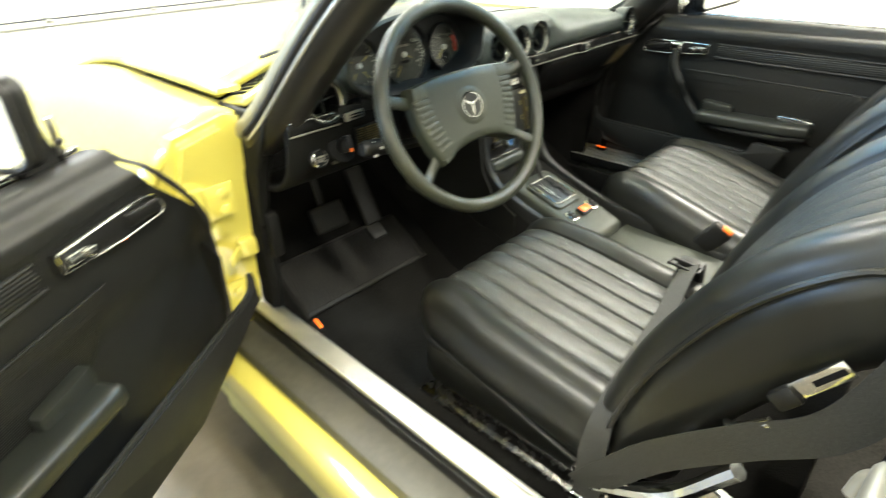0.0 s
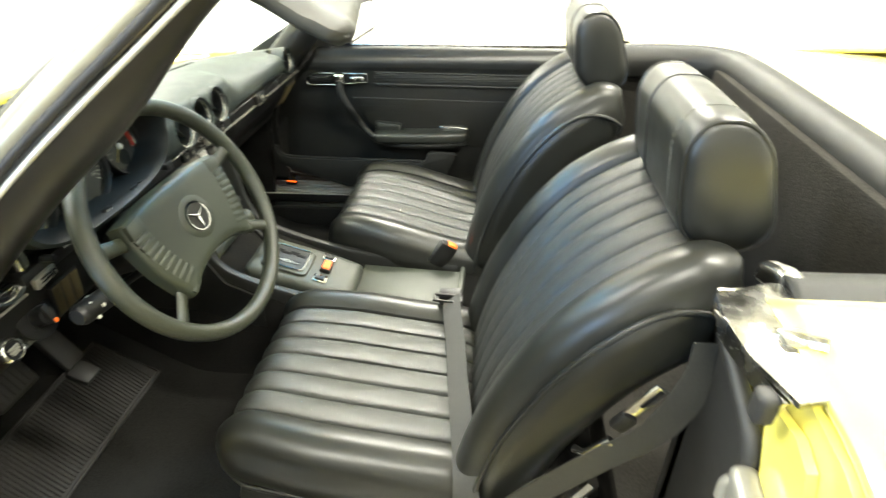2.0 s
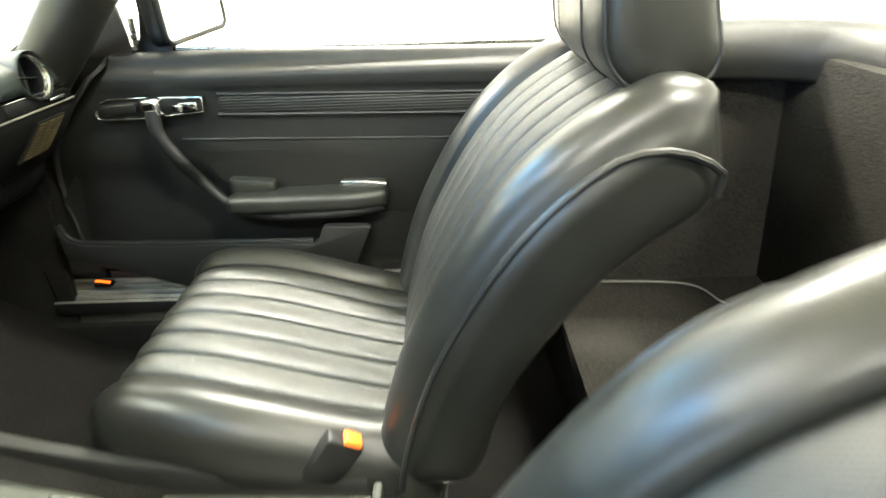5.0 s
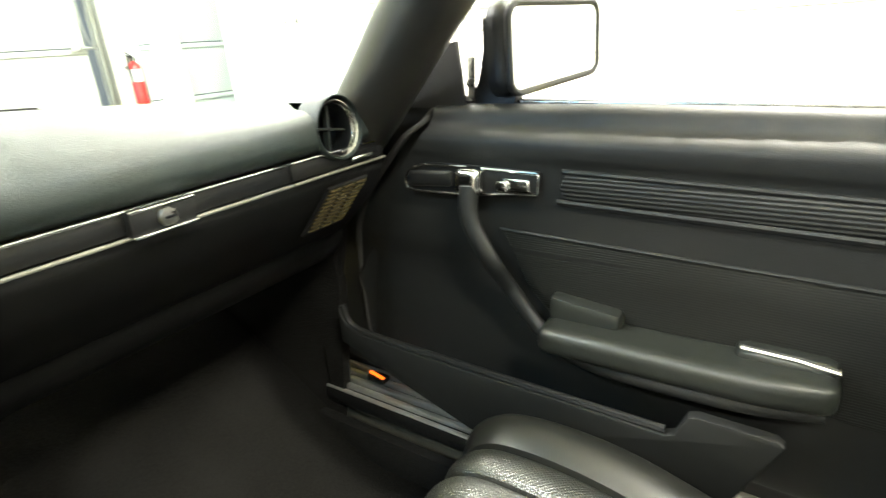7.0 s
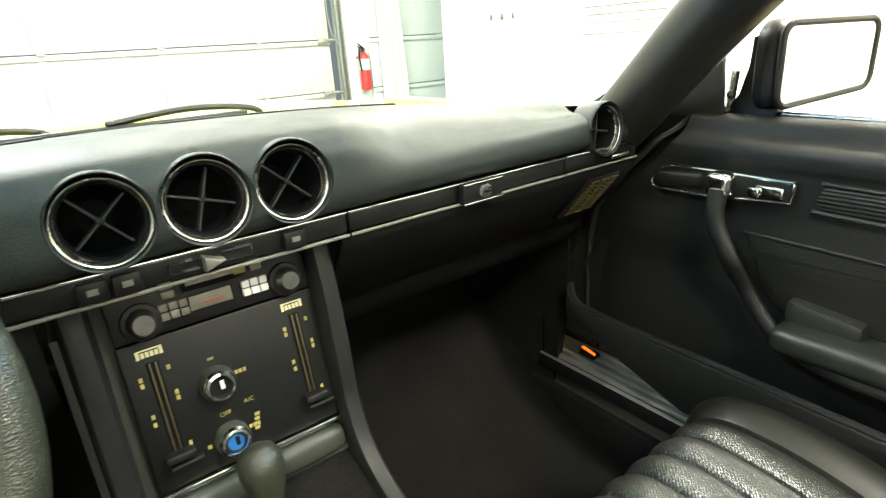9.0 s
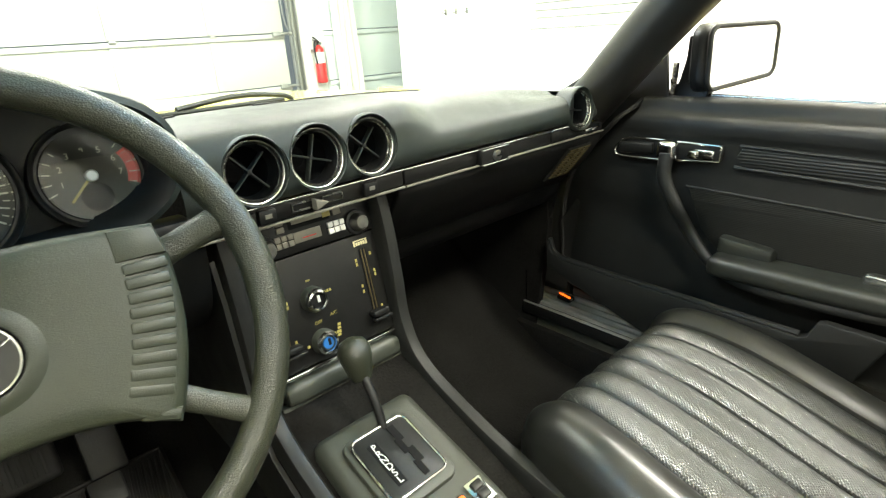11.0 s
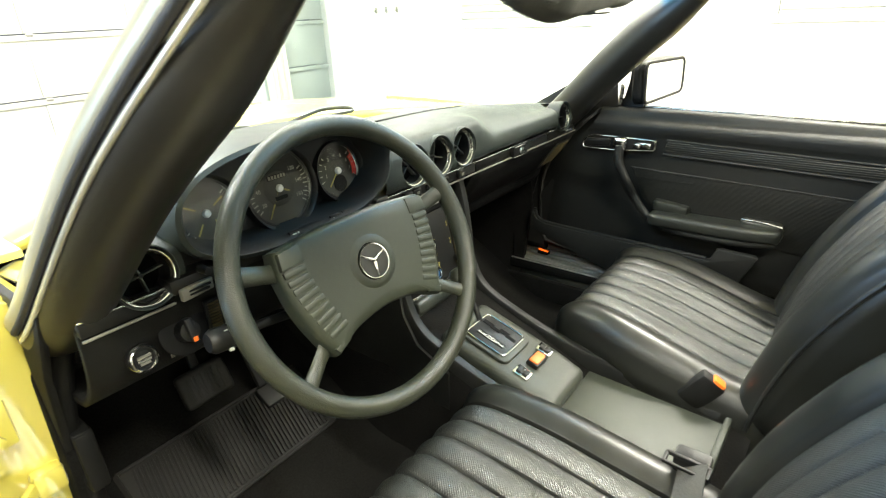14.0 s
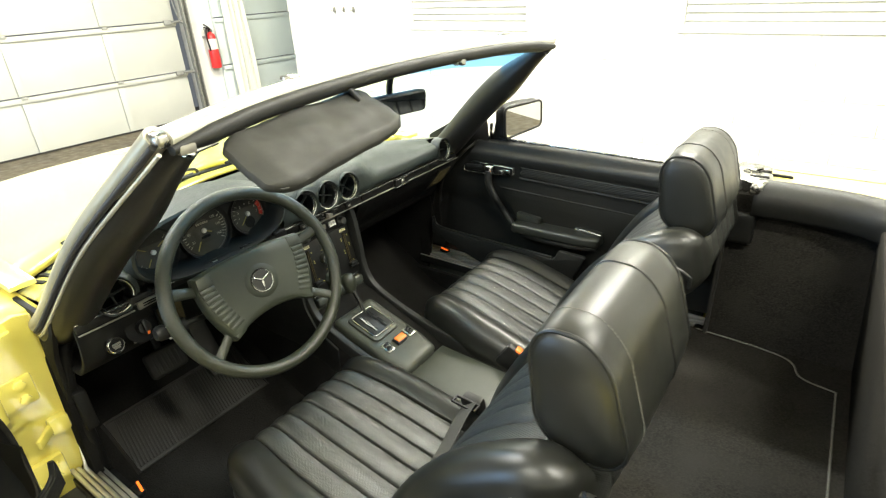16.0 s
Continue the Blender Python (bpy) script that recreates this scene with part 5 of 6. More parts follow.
boss = wpart("boss", loft([boss_ring(0.90, -0.030), boss_ring(1.0, -0.022), boss_ring(1.0, -0.002), boss_ring(0.99, 0.003), boss_ring(0.975, 0.0055, 0.001), boss_ring(0.945, 0.0080, 0.003), boss_ring(0.90, 0.0090, 0.004), boss_ring(0.7, 0.0095, 0.0045), boss_ring(0.5, 0.0095, 0.0045), boss_ring(0.25, 0.0095, 0.0045), boss_ring(0.02, 0.0095, 0.0045)], closed=True, caps=True), WHEEL_PAD, wheel, "dark olive padded boss")
for s in (-1, 1):
    for k in range(9):
        f = k / 8
        y = 0.0295 - 0.0985 * f
        x1 = 0.1265 - 0.0095 * f - 0.0165 * f * f
        c, t = math.cos(radians(2 + 18 * f)), math.sin(radians(2 + 18 * f))
        wpart("rib", bar((s * (x1 - 0.031 * c), y + 0.004 * f + 0.031 * t, 0.0084), (s * x1, y + 0.004 * f, 0.0062), 0.0088, 0.010, 0.0018), WHEEL_PAD, boss)
    wpart("corner_tab", plate([(s * x, y, 0.004) for x, y in ((0.093, 0.037), (0.094, 0.062), (0.125, 0.058), (0.1282, 0.036))], (0, 0, 0.0092), 0.003), WHEEL_PAD, boss)
    wpart("corner_tab", plate([(s * x, y, 0.002) for x, y in ((0.070, -0.069), (0.102, -0.080), (0.097, -0.089), (0.074, -0.079))], (0, 0, 0.0095), 0.003), WHEEL_PAD, boss)
em = wpart("emblem", lathe([(0.0256, 0.0120), (0.0262, 0.0160), (0.0285, 0.0163), (0.0330, 0.0152), (0.0420, 0.0125)], 48), WHEEL_PAD, boss, "round boss emblem sunk in a soft collar")
# dark disc draws the shadow round the sunk emblem; the boss has no hole
wpart("emblem_shade", lathe([(0, 0.0141), (0.0262, 0.0141)], 40), DARK, em)
wpart("emblem_disc", lathe([(0, 0.0158), (0.0236, 0.0158), (0.0240, 0.0142)], 40), DARK_DISC, em)
wpart("emblem_ring", lathe([(0.0226, 0.0158), (0.0231, 0.0176), (0.0243, 0.0178), (0.0250, 0.0150)], 40), CHROME, em)
for a in (24, 144, 264):
    ca, sa = math.cos(radians(a)), math.sin(radians(a))
    wpart("emblem_ray", plate([(0.0030 * -sa, 0.0030 * ca, 0.0159), (0.0232 * ca - 0.0006 * sa, 0.0232 * sa + 0.0006 * ca, 0.0159), (0.0232 * ca + 0.0006 * sa, 0.0232 * sa - 0.0006 * ca, 0.0159), (0.0030 * sa, -0.0030 * ca, 0.0159), (-0.0026 * ca, -0.0026 * sa, 0.0159)], (0, 0, 0.0024), 0.001), CHROME, em)
for a, w in ((16, 0.030), (164, 0.030), (-36, 0.026), (-144, 0.026)):
    ca, sa = math.cos(radians(a)), math.sin(radians(a))
    wpart("spoke", tube([(0.085 * ca, 0.085 * sa, -0.012), (0.115 * ca, 0.115 * sa, -0.010), (0.15 * ca, 0.15 * sa, -0.006), (0.178 * ca, 0.178 * sa, -0.001), (0.19 * ca, 0.19 * sa, 0.0)], lambda f, w=w: w / 2 * (1.0 - 0.25 * math.sin(math.pi * f)) + 0.004 * (f > 0.9), 12, flat=0.45, up=(0, 0, 1)), WHEEL, wheel)
wpart("column", lathe([(0.05, -0.02), (0.058, -0.04), (0.055, -0.10), (0.048, -0.18), (0.045, -0.30), (0, -0.30)], 28), PLASTIC, wheel, "black steering column shroud")
stk = wpart("stalk", tube(curve_points([(-0.04, -0.035, -0.085), (-0.10, -0.027, -0.085), (-0.155, -0.020, -0.082)], 6), 0.0065, 10), PLASTIC, wheel, "black column stalk with white symbols")
wpart("stalk_grip", tube([(-0.15, -0.021, -0.082), (-0.165, -0.019, -0.081), (-0.203, -0.014, -0.079), (-0.210, -0.013, -0.0785)], lambda f: 0.0165 if f < 0.9 else 0.012, 14), PLASTIC, stk)
for k in range(7):
    a = 2 * math.pi * k / 7
    p = Vector((-0.176 - 0.012 * (k % 2), -0.018, -0.0805)) + 0.0155 * Vector((0, math.cos(a), math.sin(a)))
    wpart("symbol", box(p.x, p.y, p.z, 0.006, 0.005, 0.005, 0.001), WHITE_PRINT, stk)

# ---- centre console ----
con = thing("center_console", (0, -0.15, 0.27), "black vinyl centre console with radio, climate panel and selector", "console")
FACE = Matrix.Translation((0.014, 0.040, 0.714)) @ pose(0, 0, 0, 78.5, 0, 0)


def cpart(name, bm, material, parent, label=""):
    return part(name, bm, material, parent, label, FACE)


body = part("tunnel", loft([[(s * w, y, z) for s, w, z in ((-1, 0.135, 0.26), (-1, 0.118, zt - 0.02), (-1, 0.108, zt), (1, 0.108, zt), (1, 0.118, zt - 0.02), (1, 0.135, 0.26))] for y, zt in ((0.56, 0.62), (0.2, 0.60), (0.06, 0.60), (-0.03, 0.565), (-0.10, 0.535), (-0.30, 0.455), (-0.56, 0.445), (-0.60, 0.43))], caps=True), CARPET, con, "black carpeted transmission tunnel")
part("console_face", merged(plate([(-0.118, 0.075, 0.825), (0.118, 0.075, 0.825), (0.118, 0.02, 0.60), (-0.118, 0.02, 0.60)], (0, 0.05, 0.0), 0.0)), CONSOLE, con)
RAIL = [(0.034, 0.826), (0.020, 0.77), (0.010, 0.70), (0.002, 0.635), (-0.030, 0.578), (-0.105, 0.540), (-0.225, 0.503), (-0.40, 0.476), (-0.545, 0.458)]
for s in (-1, 1):
    pts = curve_points([(s * 0.113 + 0.008, y, z) for y, z in (RAIL if s > 0 else RAIL[:7])], 8)
    secs = []
    for i, p in enumerate(pts):
        d = (pts[min(i + 1, len(pts) - 1)] - pts[max(i - 1, 0)]).normalized()
        nrm = Vector((0, d.z, -d.y))
        if nrm.z < -0.2 or nrm.y > 0.5:
            nrm = -nrm
        secs.append([p + Vector((dx, 0, 0)) + nrm * h for dx, h in ((-0.012, -0.06), (-0.012, -0.004), (-0.008, 0.003), (0.0, 0.005), (0.008, 0.003), (0.012, -0.004), (0.014, -0.06))])
    part("side_rail", loft(secs, caps=True), PANEL_VINYL, con, "black padded console edge")
    if s > 0:
        part("side_panel", plate([(0.118, y, z - 0.03) for y, z in RAIL] + [(0.118, -0.545, 0.28), (0.118, 0.3, 0.28), (0.118, 0.3, 0.80)], (0.006, 0, 0), 0), PANEL_VINYL, con)
    else:
        part("side_panel", plate([(-0.118, y, z - 0.03) for y, z in RAIL[:6]] + [(-0.118, -0.105, 0.28), (-0.118, 0.3, 0.28), (-0.118, 0.3, 0.80)], (-0.006, 0, 0), 0), PANEL_VINYL, con)

# radio
radio = cpart("radio", box(0, 0.0815, 0.005, 0.190, 0.052, 0.012, 0.002), PLASTIC, con, "black cassette radio with two metal knobs")
for u in (-0.069, 0.069):
    k = cpart("radio_knob", lathe([(0, 0.030), (0.009, 0.030), (0.011, 0.027), (0.0125, 0.014), (0.013, 0.011), (0, 0.011)], 28, pose(u, 0.0715, 0)), KNOB_METAL, radio, "brushed metal knob")
    cpart("knob_collar", lathe([(0.013, 0.0155), (0.017, 0.015), (0.018, 0.011)], 28, pose(u, 0.0715, 0)), PLASTIC, k)
cpart("cassette_slot", box(0, 0.094, 0.011, 0.060, 0.014, 0.003), DARK, radio)
cpart("slot_flap", box(0.0, 0.0955, 0.0128, 0.050, 0.006, 0.001), GREY_PLATE, radio)
cpart("amber_window", box(0.026, 0.0945, 0.0130, 0.012, 0.008, 0.001), YELLOW_PRINT, radio)
cpart("display", box(-0.006, 0.0745, 0.0116, 0.040, 0.014, 0.002, 0.0005), GREY_PLATE, radio)
cpart("display_bar", box(-0.004, 0.0725, 0.0128, 0.020, 0.0014, 0.0006), RED_PRINT, radio)
for r in range(2):
    for c in range(3):
        cpart("button", box(0.028 + 0.009 * c, 0.0785 - 0.0085 * r, 0.013, 0.0078, 0.0074, 0.005, 0.001), LABEL_WHITE, radio, "pale push button")
        cpart("button", box(-0.049 + 0.009 * c, 0.0785 - 0.0085 * r, 0.0125, 0.0078, 0.0074, 0.004, 0.001), GREY_PLATE, radio)
for v in (0.0985, 0.0895):
    cpart("button", box(-0.042, v, 0.0125, 0.011, 0.007, 0.004, 0.001), GREY_PLATE, radio)
cpart("eject_button", box(0.042, 0.0955, 0.0125, 0.012, 0.012, 0.004, 0.001), GREY_PLATE, radio)
for u, n in ((-0.066, 6), (0.062, 5)):
    pieces("legend", [*[box(u + 0.006 * (k - n / 2), 0.0975, 0.0113, 0.004, 0.0022, 0.0006) for k in range(n)]], GREY_PLATE, radio, FACE)

# climate panel
cl = cpart("climate_panel", box(0, -0.022, 0.003, 0.190, 0.150, 0.010, 0.002), PLASTIC, con, "black climate panel with two sliders and two knobs")
for s in (-1, 1):
    u = s * 0.070
    cpart("slider_track", box(u, -0.018, 0.0078, 0.011, 0.100, 0.002), DARK, cl)
    for du in (-0.0026, 0.0026):
        cpart("slider_bar", box(u + du, -0.018, 0.0094, 0.0016, 0.098, 0.0028, 0.0004), BRASS, cl)
    cpart("slider_knob", merged(box(u, -0.062, 0.018, 0.026, 0.008, 0.014, 0.002), box(u + 0.004, -0.072, 0.017, 0.030, 0.005, 0.010, 0.0015), box(u, -0.066, 0.012, 0.006, 0.014, 0.010, 0.001)), PLASTIC, cl)
    part_bars = [box(u - 0.010, 0.041, 0.0082, 0.003, 0.008, 0.0006), box(u + 0.010, 0.041, 0.0082, 0.003, 0.008, 0.0006)] + [box(u - 0.006 + 0.004 * k, 0.040, 0.0082, 0.003, 0.005, 0.0006) for k in range(4)] + [box(u, 0.0445, 0.0082, 0.022, 0.0014, 0.0006)]
    pieces("legend", [*part_bars], CREAM_PRINT, cl, FACE)
    pieces("legend", [*[box(u + dv, vv, 0.0082, 0.0032, 0.0045, 0.0006) for dv, vv in ((-0.013, 0.018), (-0.013, 0.012), (-0.012, -0.020), (-0.012, -0.028), (0.012, 0.022), (0.013, -0.004), (0.013, -0.010), (0.012, -0.058), (-0.004, -0.076), (0.006, -0.076))]], YELLOW_PRINT, cl, FACE)
for (u, v), material, lab in (((-0.021, -0.010), CHROME, "fan knob with a bright rim"), ((-0.021, -0.071), BLUE_KNOB, "blue-centred air knob")):
    kn = cpart("climate_knob", lathe([(0.0, 0.008), (0.0175, 0.008), (0.017, 0.018), (0.0145, 0.024), (0.012, 0.026), (0.0105, 0.024), (0.0105, 0.021), (0, 0.021)], 32, pose(u, v, 0)), CONSOLE, cl, lab)
    cpart("knob_rim", lathe([(0.0100, 0.0235), (0.0110, 0.0268), (0.0138, 0.0262), (0.0158, 0.0225)], 32, pose(u, v, 0)), CHROME, kn)
    cpart("knob_face", lathe([(0, 0.0225), (0.0102, 0.0225), (0.0102, 0.020)] if material is CHROME else [(0, 0.0232), (0.0080, 0.0232), (0.0080, 0.020)], 24, pose(u, v, 0)), DARK if material is CHROME else BLUE_KNOB, kn)
    cpart("pointer", box(u + 0.002, v + 0.001, 0.0232, 0.004, 0.009, 0.0012, 0.0004), WHITE_PRINT if material is CHROME else DARK, kn)
    pieces("legend", [box(u, v + 0.0255, 0.0082, 0.006, 0.0024, 0.0006) if material is CHROME else box(u - 0.022, v, 0.0082, 0.004, 0.004, 0.0006), *[box(u + 0.020 + 0.0042 * k, v + 0.003, 0.0082, 0.003, 0.004, 0.0006) for k in range(3)]], YELLOW_PRINT, cl, FACE)


def word(text, u, v, size, parent, m, material):
    """A printed word as one flat mesh."""
    cu = bpy.data.curves.new("word", "FONT")
    cu.body, cu.size, cu.align_x, cu.align_y = text, size, "CENTER", "CENTER"
    tmp = bpy.data.objects.new("word", cu)
    b = bmesh.new()
    b.from_mesh(tmp.to_mesh())
    bpy.data.objects.remove(tmp)
    bpy.data.curves.remove(cu)
    return part("word", b, material, parent, m=m @ Matrix.Translation((u, v, 0.0084)))


word("A/C", 0.004, -0.040, 0.0065, cl, FACE, YELLOW_PRINT)
word("OFF", -0.021, -0.0445, 0.0065, cl, FACE, YELLOW_PRINT)
pieces("legend", [*[box(0.008 - 0.001 * k, -0.058 - 0.0048 * k, 0.0082, 0.005, 0.0034, 0.0006) for k in range(4)]], YELLOW_PRINT, cl, FACE)
cpart("bright_bar", box(0, -0.1015, 0.008, 0.190, 0.006, 0.008, 0.002), CHROME, con)
cpart("ashtray_lid", shaped(soft_box(0.186, 0.030, 0.030, 0.010, (10, 6, 6)), lambda p, n: p + Vector((0, -0.122, 0.006))), CONSOLE, con, "ribbed dark ashtray lid")
cpart("switch_row", box(0, -0.15, 0.0, 0.20, 0.03, 0.02, 0.004), CONSOLE, con)

# selector plate and its raised housing
GS = Matrix.Translation((-0.011, -0.187, 0.534)) @ pose(0, 0, 0, 17.5, 0, 0)
part("selector_housing", shaped(soft_box(0.152, 0.262, 0.075, 0.016, (12, 18, 6)), lambda p, n: Vector((p.x * (1 - 0.10 * smooth01(-p.y, 0.05, 0.13)), p.y, p.z)) + Vector((0, 0, -0.0375))), CONSOLE, con, "raised black selector housing", GS)
gp = part("selector_plate", plate([(x - 0.006, y + 0.045, 0.001) for x, y in round_rect(0.100, 0.112, 0.016)], (0, 0, 0.007), 0.004), CONSOLE, con, "black selector plate with a stepped gate", GS)
part("plate_inset", plate([(x - 0.006, y + 0.047, 0.008) for x, y in round_rect(0.080, 0.090, 0.010)], (0, 0, 0.0025), 0.001), PLASTIC, gp, "", GS)
part("plate_edge", tube([(x - 0.006, y + 0.047, 0.0105) for x, y in round_rect(0.081, 0.091, 0.010)], 0.0020, 8, closed=True), CHROME, gp, "", GS)
for k, (x, y0, y1) in enumerate(((0.010, 0.062, 0.086), (0.006, 0.044, 0.066), (0.012, 0.026, 0.048), (0.007, 0.008, 0.030))):
    part("gate_slot", box(x, (y0 + y1) / 2, 0.0110, 0.008 if k % 2 else 0.010, y1 - y0, 0.0012), DARK, gp, "", GS)
part("letter_window", box(-0.024, 0.046, 0.0108, 0.013, 0.062, 0.0012), DARK, gp, "", GS)
for k, ch in enumerate("PRNDSL"):
    cu = bpy.data.curves.new("letter", "FONT")
    cu.body, cu.size, cu.align_x, cu.align_y = ch, 0.0128, "CENTER", "CENTER"
    tmp = bpy.data.objects.new("letter", cu)
    b = bmesh.new()
    b.from_mesh(tmp.to_mesh())
    bpy.data.objects.remove(tmp)
    bpy.data.curves.remove(cu)
    part("letter", b, WHITE_PRINT, gp, m=GS @ Matrix.Translation((-0.024, 0.071 - 0.010 * k, 0.0118)))
sh = part("shift_lever", tube(curve_points([(-0.006, -0.105, 0.562), (-0.003, -0.085, 0.60), (-0.002, -0.06, 0.635)], 6), 0.006, 10), PLASTIC, con)
part("shift_knob", lathe([(0, -0.012), (0.012, -0.012), (0.017, 0.0), (0.021, 0.018), (0.021, 0.030), (0.016, 0.040), (0.007, 0.044), (0, 0.0445)], 28, Matrix.Translation((-0.001, -0.057, 0.630)) @ pose(0, 0, 0, -18, 0, 0)), WHEEL, sh, "dark olive rounded shift knob")
hz = part("hazard_switch", box(0.004, -0.046, 0.004, 0.040, 0.026, 0.012, 0.003), PLASTIC, con, "orange hazard switch in a black frame", GS)
part("hazard_button", box(0.004, -0.046, 0.011, 0.034, 0.019, 0.006, 0.003), ORANGE, hz, "bright orange button", GS)
for x in (-0.044, 0.046):
    sw = part("window_switch", box(x, -0.043, 0.002, 0.026, 0.032, 0.005, 0.001), CHROME, con, "chrome-framed window switch", GS)
    part("rocker", merged(box(x, -0.0365, 0.006, 0.016, 0.011, 0.006, 0.002), box(x, -0.0495, 0.006, 0.016, 0.011, 0.006, 0.002), box(x, -0.043, 0.004, 0.012, 0.004, 0.004)), PLASTIC, sw, "", GS)
deck = part("console_deck", box(0.008, -0.43, 0.452, 0.17, 0.26, 0.02, 0.004, pose(0, 0, 0, 3, 0, 0)), CONSOLE, con, "black vinyl rear console lid")
part("deck_lip", merged(bar((-0.078, -0.30, 0.463), (-0.078, -0.555, 0.449), 0.012, 0.016, 0.004), bar((-0.08, -0.56, 0.452), (0.11, -0.56, 0.452), 0.012, 0.02, 0.004)), CONSOLE, deck)

# ---- doors ----


def make_door(d, M, fancy):
    """A car door in the passenger side's place, put through M."""
    def P(name, bm, material, parent, label="", angle=40):
        for v in bm.verts:
            c = v.co
            if c.x < 0.725 and 0.50 < c.z < 0.872:
                w = smooth01(c.z, 0.652, 0.70) * (1 - smooth01(c.z, 0.835, 0.872))
                c.x -= 0.019 * w
                c.y -= 0.010 * w * (1 if c.y > -0.85 else 0)
                c.z += 0.013 * smooth01(c.z, 0.66, 0.72) * (1 - smooth01(c.z, 0.835, 0.872))
        return part(name, bm, material, parent, label, M, angle)

    fs = [i / 100 for i in range(101)]

    def front(z):
        return 0.135 - 0.185 * smooth01(z, 0.66, 0.886) ** 0.9

    inner = [(0.738, 0.886), (0.714, 0.890), (0.698, 0.886), (0.690, 0.873), (0.6865, 0.848), (0.688, 0.822), (0.693, 0.806), (0.696, 0.76), (0.697, 0.70), (0.698, 0.60), (0.700, 0.50), (0.706, 0.445), (0.722, 0.428), (0.76, 0.422)]
    rows = []
    for g in fs:
        row = []
        for p in curve_points([(a, b, 0) for a, b in inner], 4):
            y = front(p.y) * (1 - g) - 0.895 * g
            f = 0.010 * smooth01(y, 0.05, 0.135)
            roll = math.exp(-((p.y - 0.868) / 0.02) ** 2)
            wr = 0.0008 * roll * (math.sin(y * 190) + 0.7 * math.sin(y * 121 + 1)) * smooth01(-y, 0.22, 0.34) * (1 - smooth01(-y, 0.55, 0.66))
            row.append((p.x + wr + f - 0.004 * math.sin(math.pi * (y + 0.9) / 1.03) , y, p.y - 0.008 * smooth01(-y, 0.3, 0.9)))
        rows.append(row)
    panel = P("inner_panel", loft(rows), PANEL_VINYL, d, "black vinyl inner door panel")
    outer = [(0.738, 0.884), (0.765, 0.885), (0.80, 0.868), (0.845, 0.79), (0.868, 0.68), (0.872, 0.56), (0.862, 0.40), (0.845, 0.345), (0.80, 0.34), (0.765, 0.36), (0.76, 0.421)]
    rows = [[(p.x, front(p.y) * (1 - g) - 0.895 * g, p.y) for p in curve_points([(a, b, 0) for a, b in outer], 4)] for g in fs[::5]]
    P("outer_shell", loft(rows), YELLOW, d, "yellow painted door shell")
    for y, dy in ((0.135, 0.004), (-0.895, -0.004)):
        P("door_end", plate([(x, y if y < 0 else front(z), z) for x, z in [(0.70, 0.87), (0.74, 0.884), (0.80, 0.866), (0.845, 0.79), (0.868, 0.66), (0.862, 0.40), (0.80, 0.345), (0.765, 0.37), (0.71, 0.44), (0.70, 0.60)]], (0, dy, 0), 0), YELLOW if y < 0 else PANEL_VINYL, d)
    P("window_strip", bar((0.742, -0.05, 0.8895), (0.742, -0.885, 0.882), 0.012, 0.007, 0.002), STEEL, d, "bright strip along the door top")
    P("edge_welt", tube(curve_points([(0.705, -0.045, 0.884), (0.692, 0.0, 0.835), (0.700, 0.085, 0.745), (0.704, 0.128, 0.66), (0.706, 0.132, 0.56), (0.708, 0.125, 0.47), (0.712, 0.05, 0.436), (0.712, -0.4, 0.432), (0.712, -0.885, 0.432)], 6), 0.005, 8), RUBBER, d)
    # ribbed strip under the padded roll
    st = P("strip", plate([(0.692, y, z) for y, z in ((-0.236, 0.803), (-0.228, 0.786), (-0.236, 0.772), (-0.86, 0.758), (-0.86, 0.790))], (-0.006, 0, 0), 0.003), PANEL_RIBS, d, "ribbed black strip across the panel")
    P("strip_bead", merged(tube([(0.688, -0.232, 0.8055), (0.688, -0.86, 0.7925)], 0.0035, 8), tube([(0.690, -0.226, 0.768), (0.690, -0.86, 0.754)], 0.0045, 8)), PANEL_VINYL, st)
    # ribbed lower field
    fld = P("lower_field", plate([(0.6935, y, z) for y, z in ((-0.152, 0.722), (-0.86, 0.706), (-0.86, 0.555), (-0.54, 0.565), (-0.30, 0.585), (-0.235, 0.60), (-0.185, 0.655))], (-0.005, 0, 0), 0.002), PANEL_FINE_RIBS, d, "finely ribbed black lower field")
    P("field_bead", tube([(0.6888, -0.148, 0.7235), (0.6888, -0.86, 0.7075)], 0.0024, 8), PANEL_VINYL, fld)
    # handle set
    out = [(-0.006, 0.777), (-0.010, 0.789), (-0.022, 0.799), (-0.038, 0.8045), (-0.10, 0.805), (-0.204, 0.803), (-0.206, 0.800), (-0.204, 0.7775), (-0.10, 0.768), (-0.017, 0.7675), (-0.009, 0.770)]
    hb = P("handle_plate", plate([(0.692, y, z) for y, z in out], (-0.012, 0, 0), 0.002), PLASTIC, d, "inner door handle in a bright frame")
    P("frame", tube([(0.679, y, z) for y, z in out], 0.0026, 8, closed=True), CHROME, hb)
    P("release_lever", shaped(soft_box(0.010, 0.070, 0.022, 0.005, (4, 8, 4)), lambda p, n: p + Vector((0.678, -0.050, 0.786 - 0.06 * p.y))), PLASTIC, hb)
    P("lock_slide", merged(box(0.677, -0.178, 0.788, 0.008, 0.036, 0.016, 0.003), box(0.673, -0.160, 0.786, 0.010, 0.016, 0.014, 0.003)), CHROME, hb)
    if fancy:
        P("pull_mount", shaped(soft_box(0.026, 0.036, 0.034, 0.008, (4, 6, 6)), lambda p, n: p + Vector((0.670, -0.116, 0.790))), CHROME, hb)
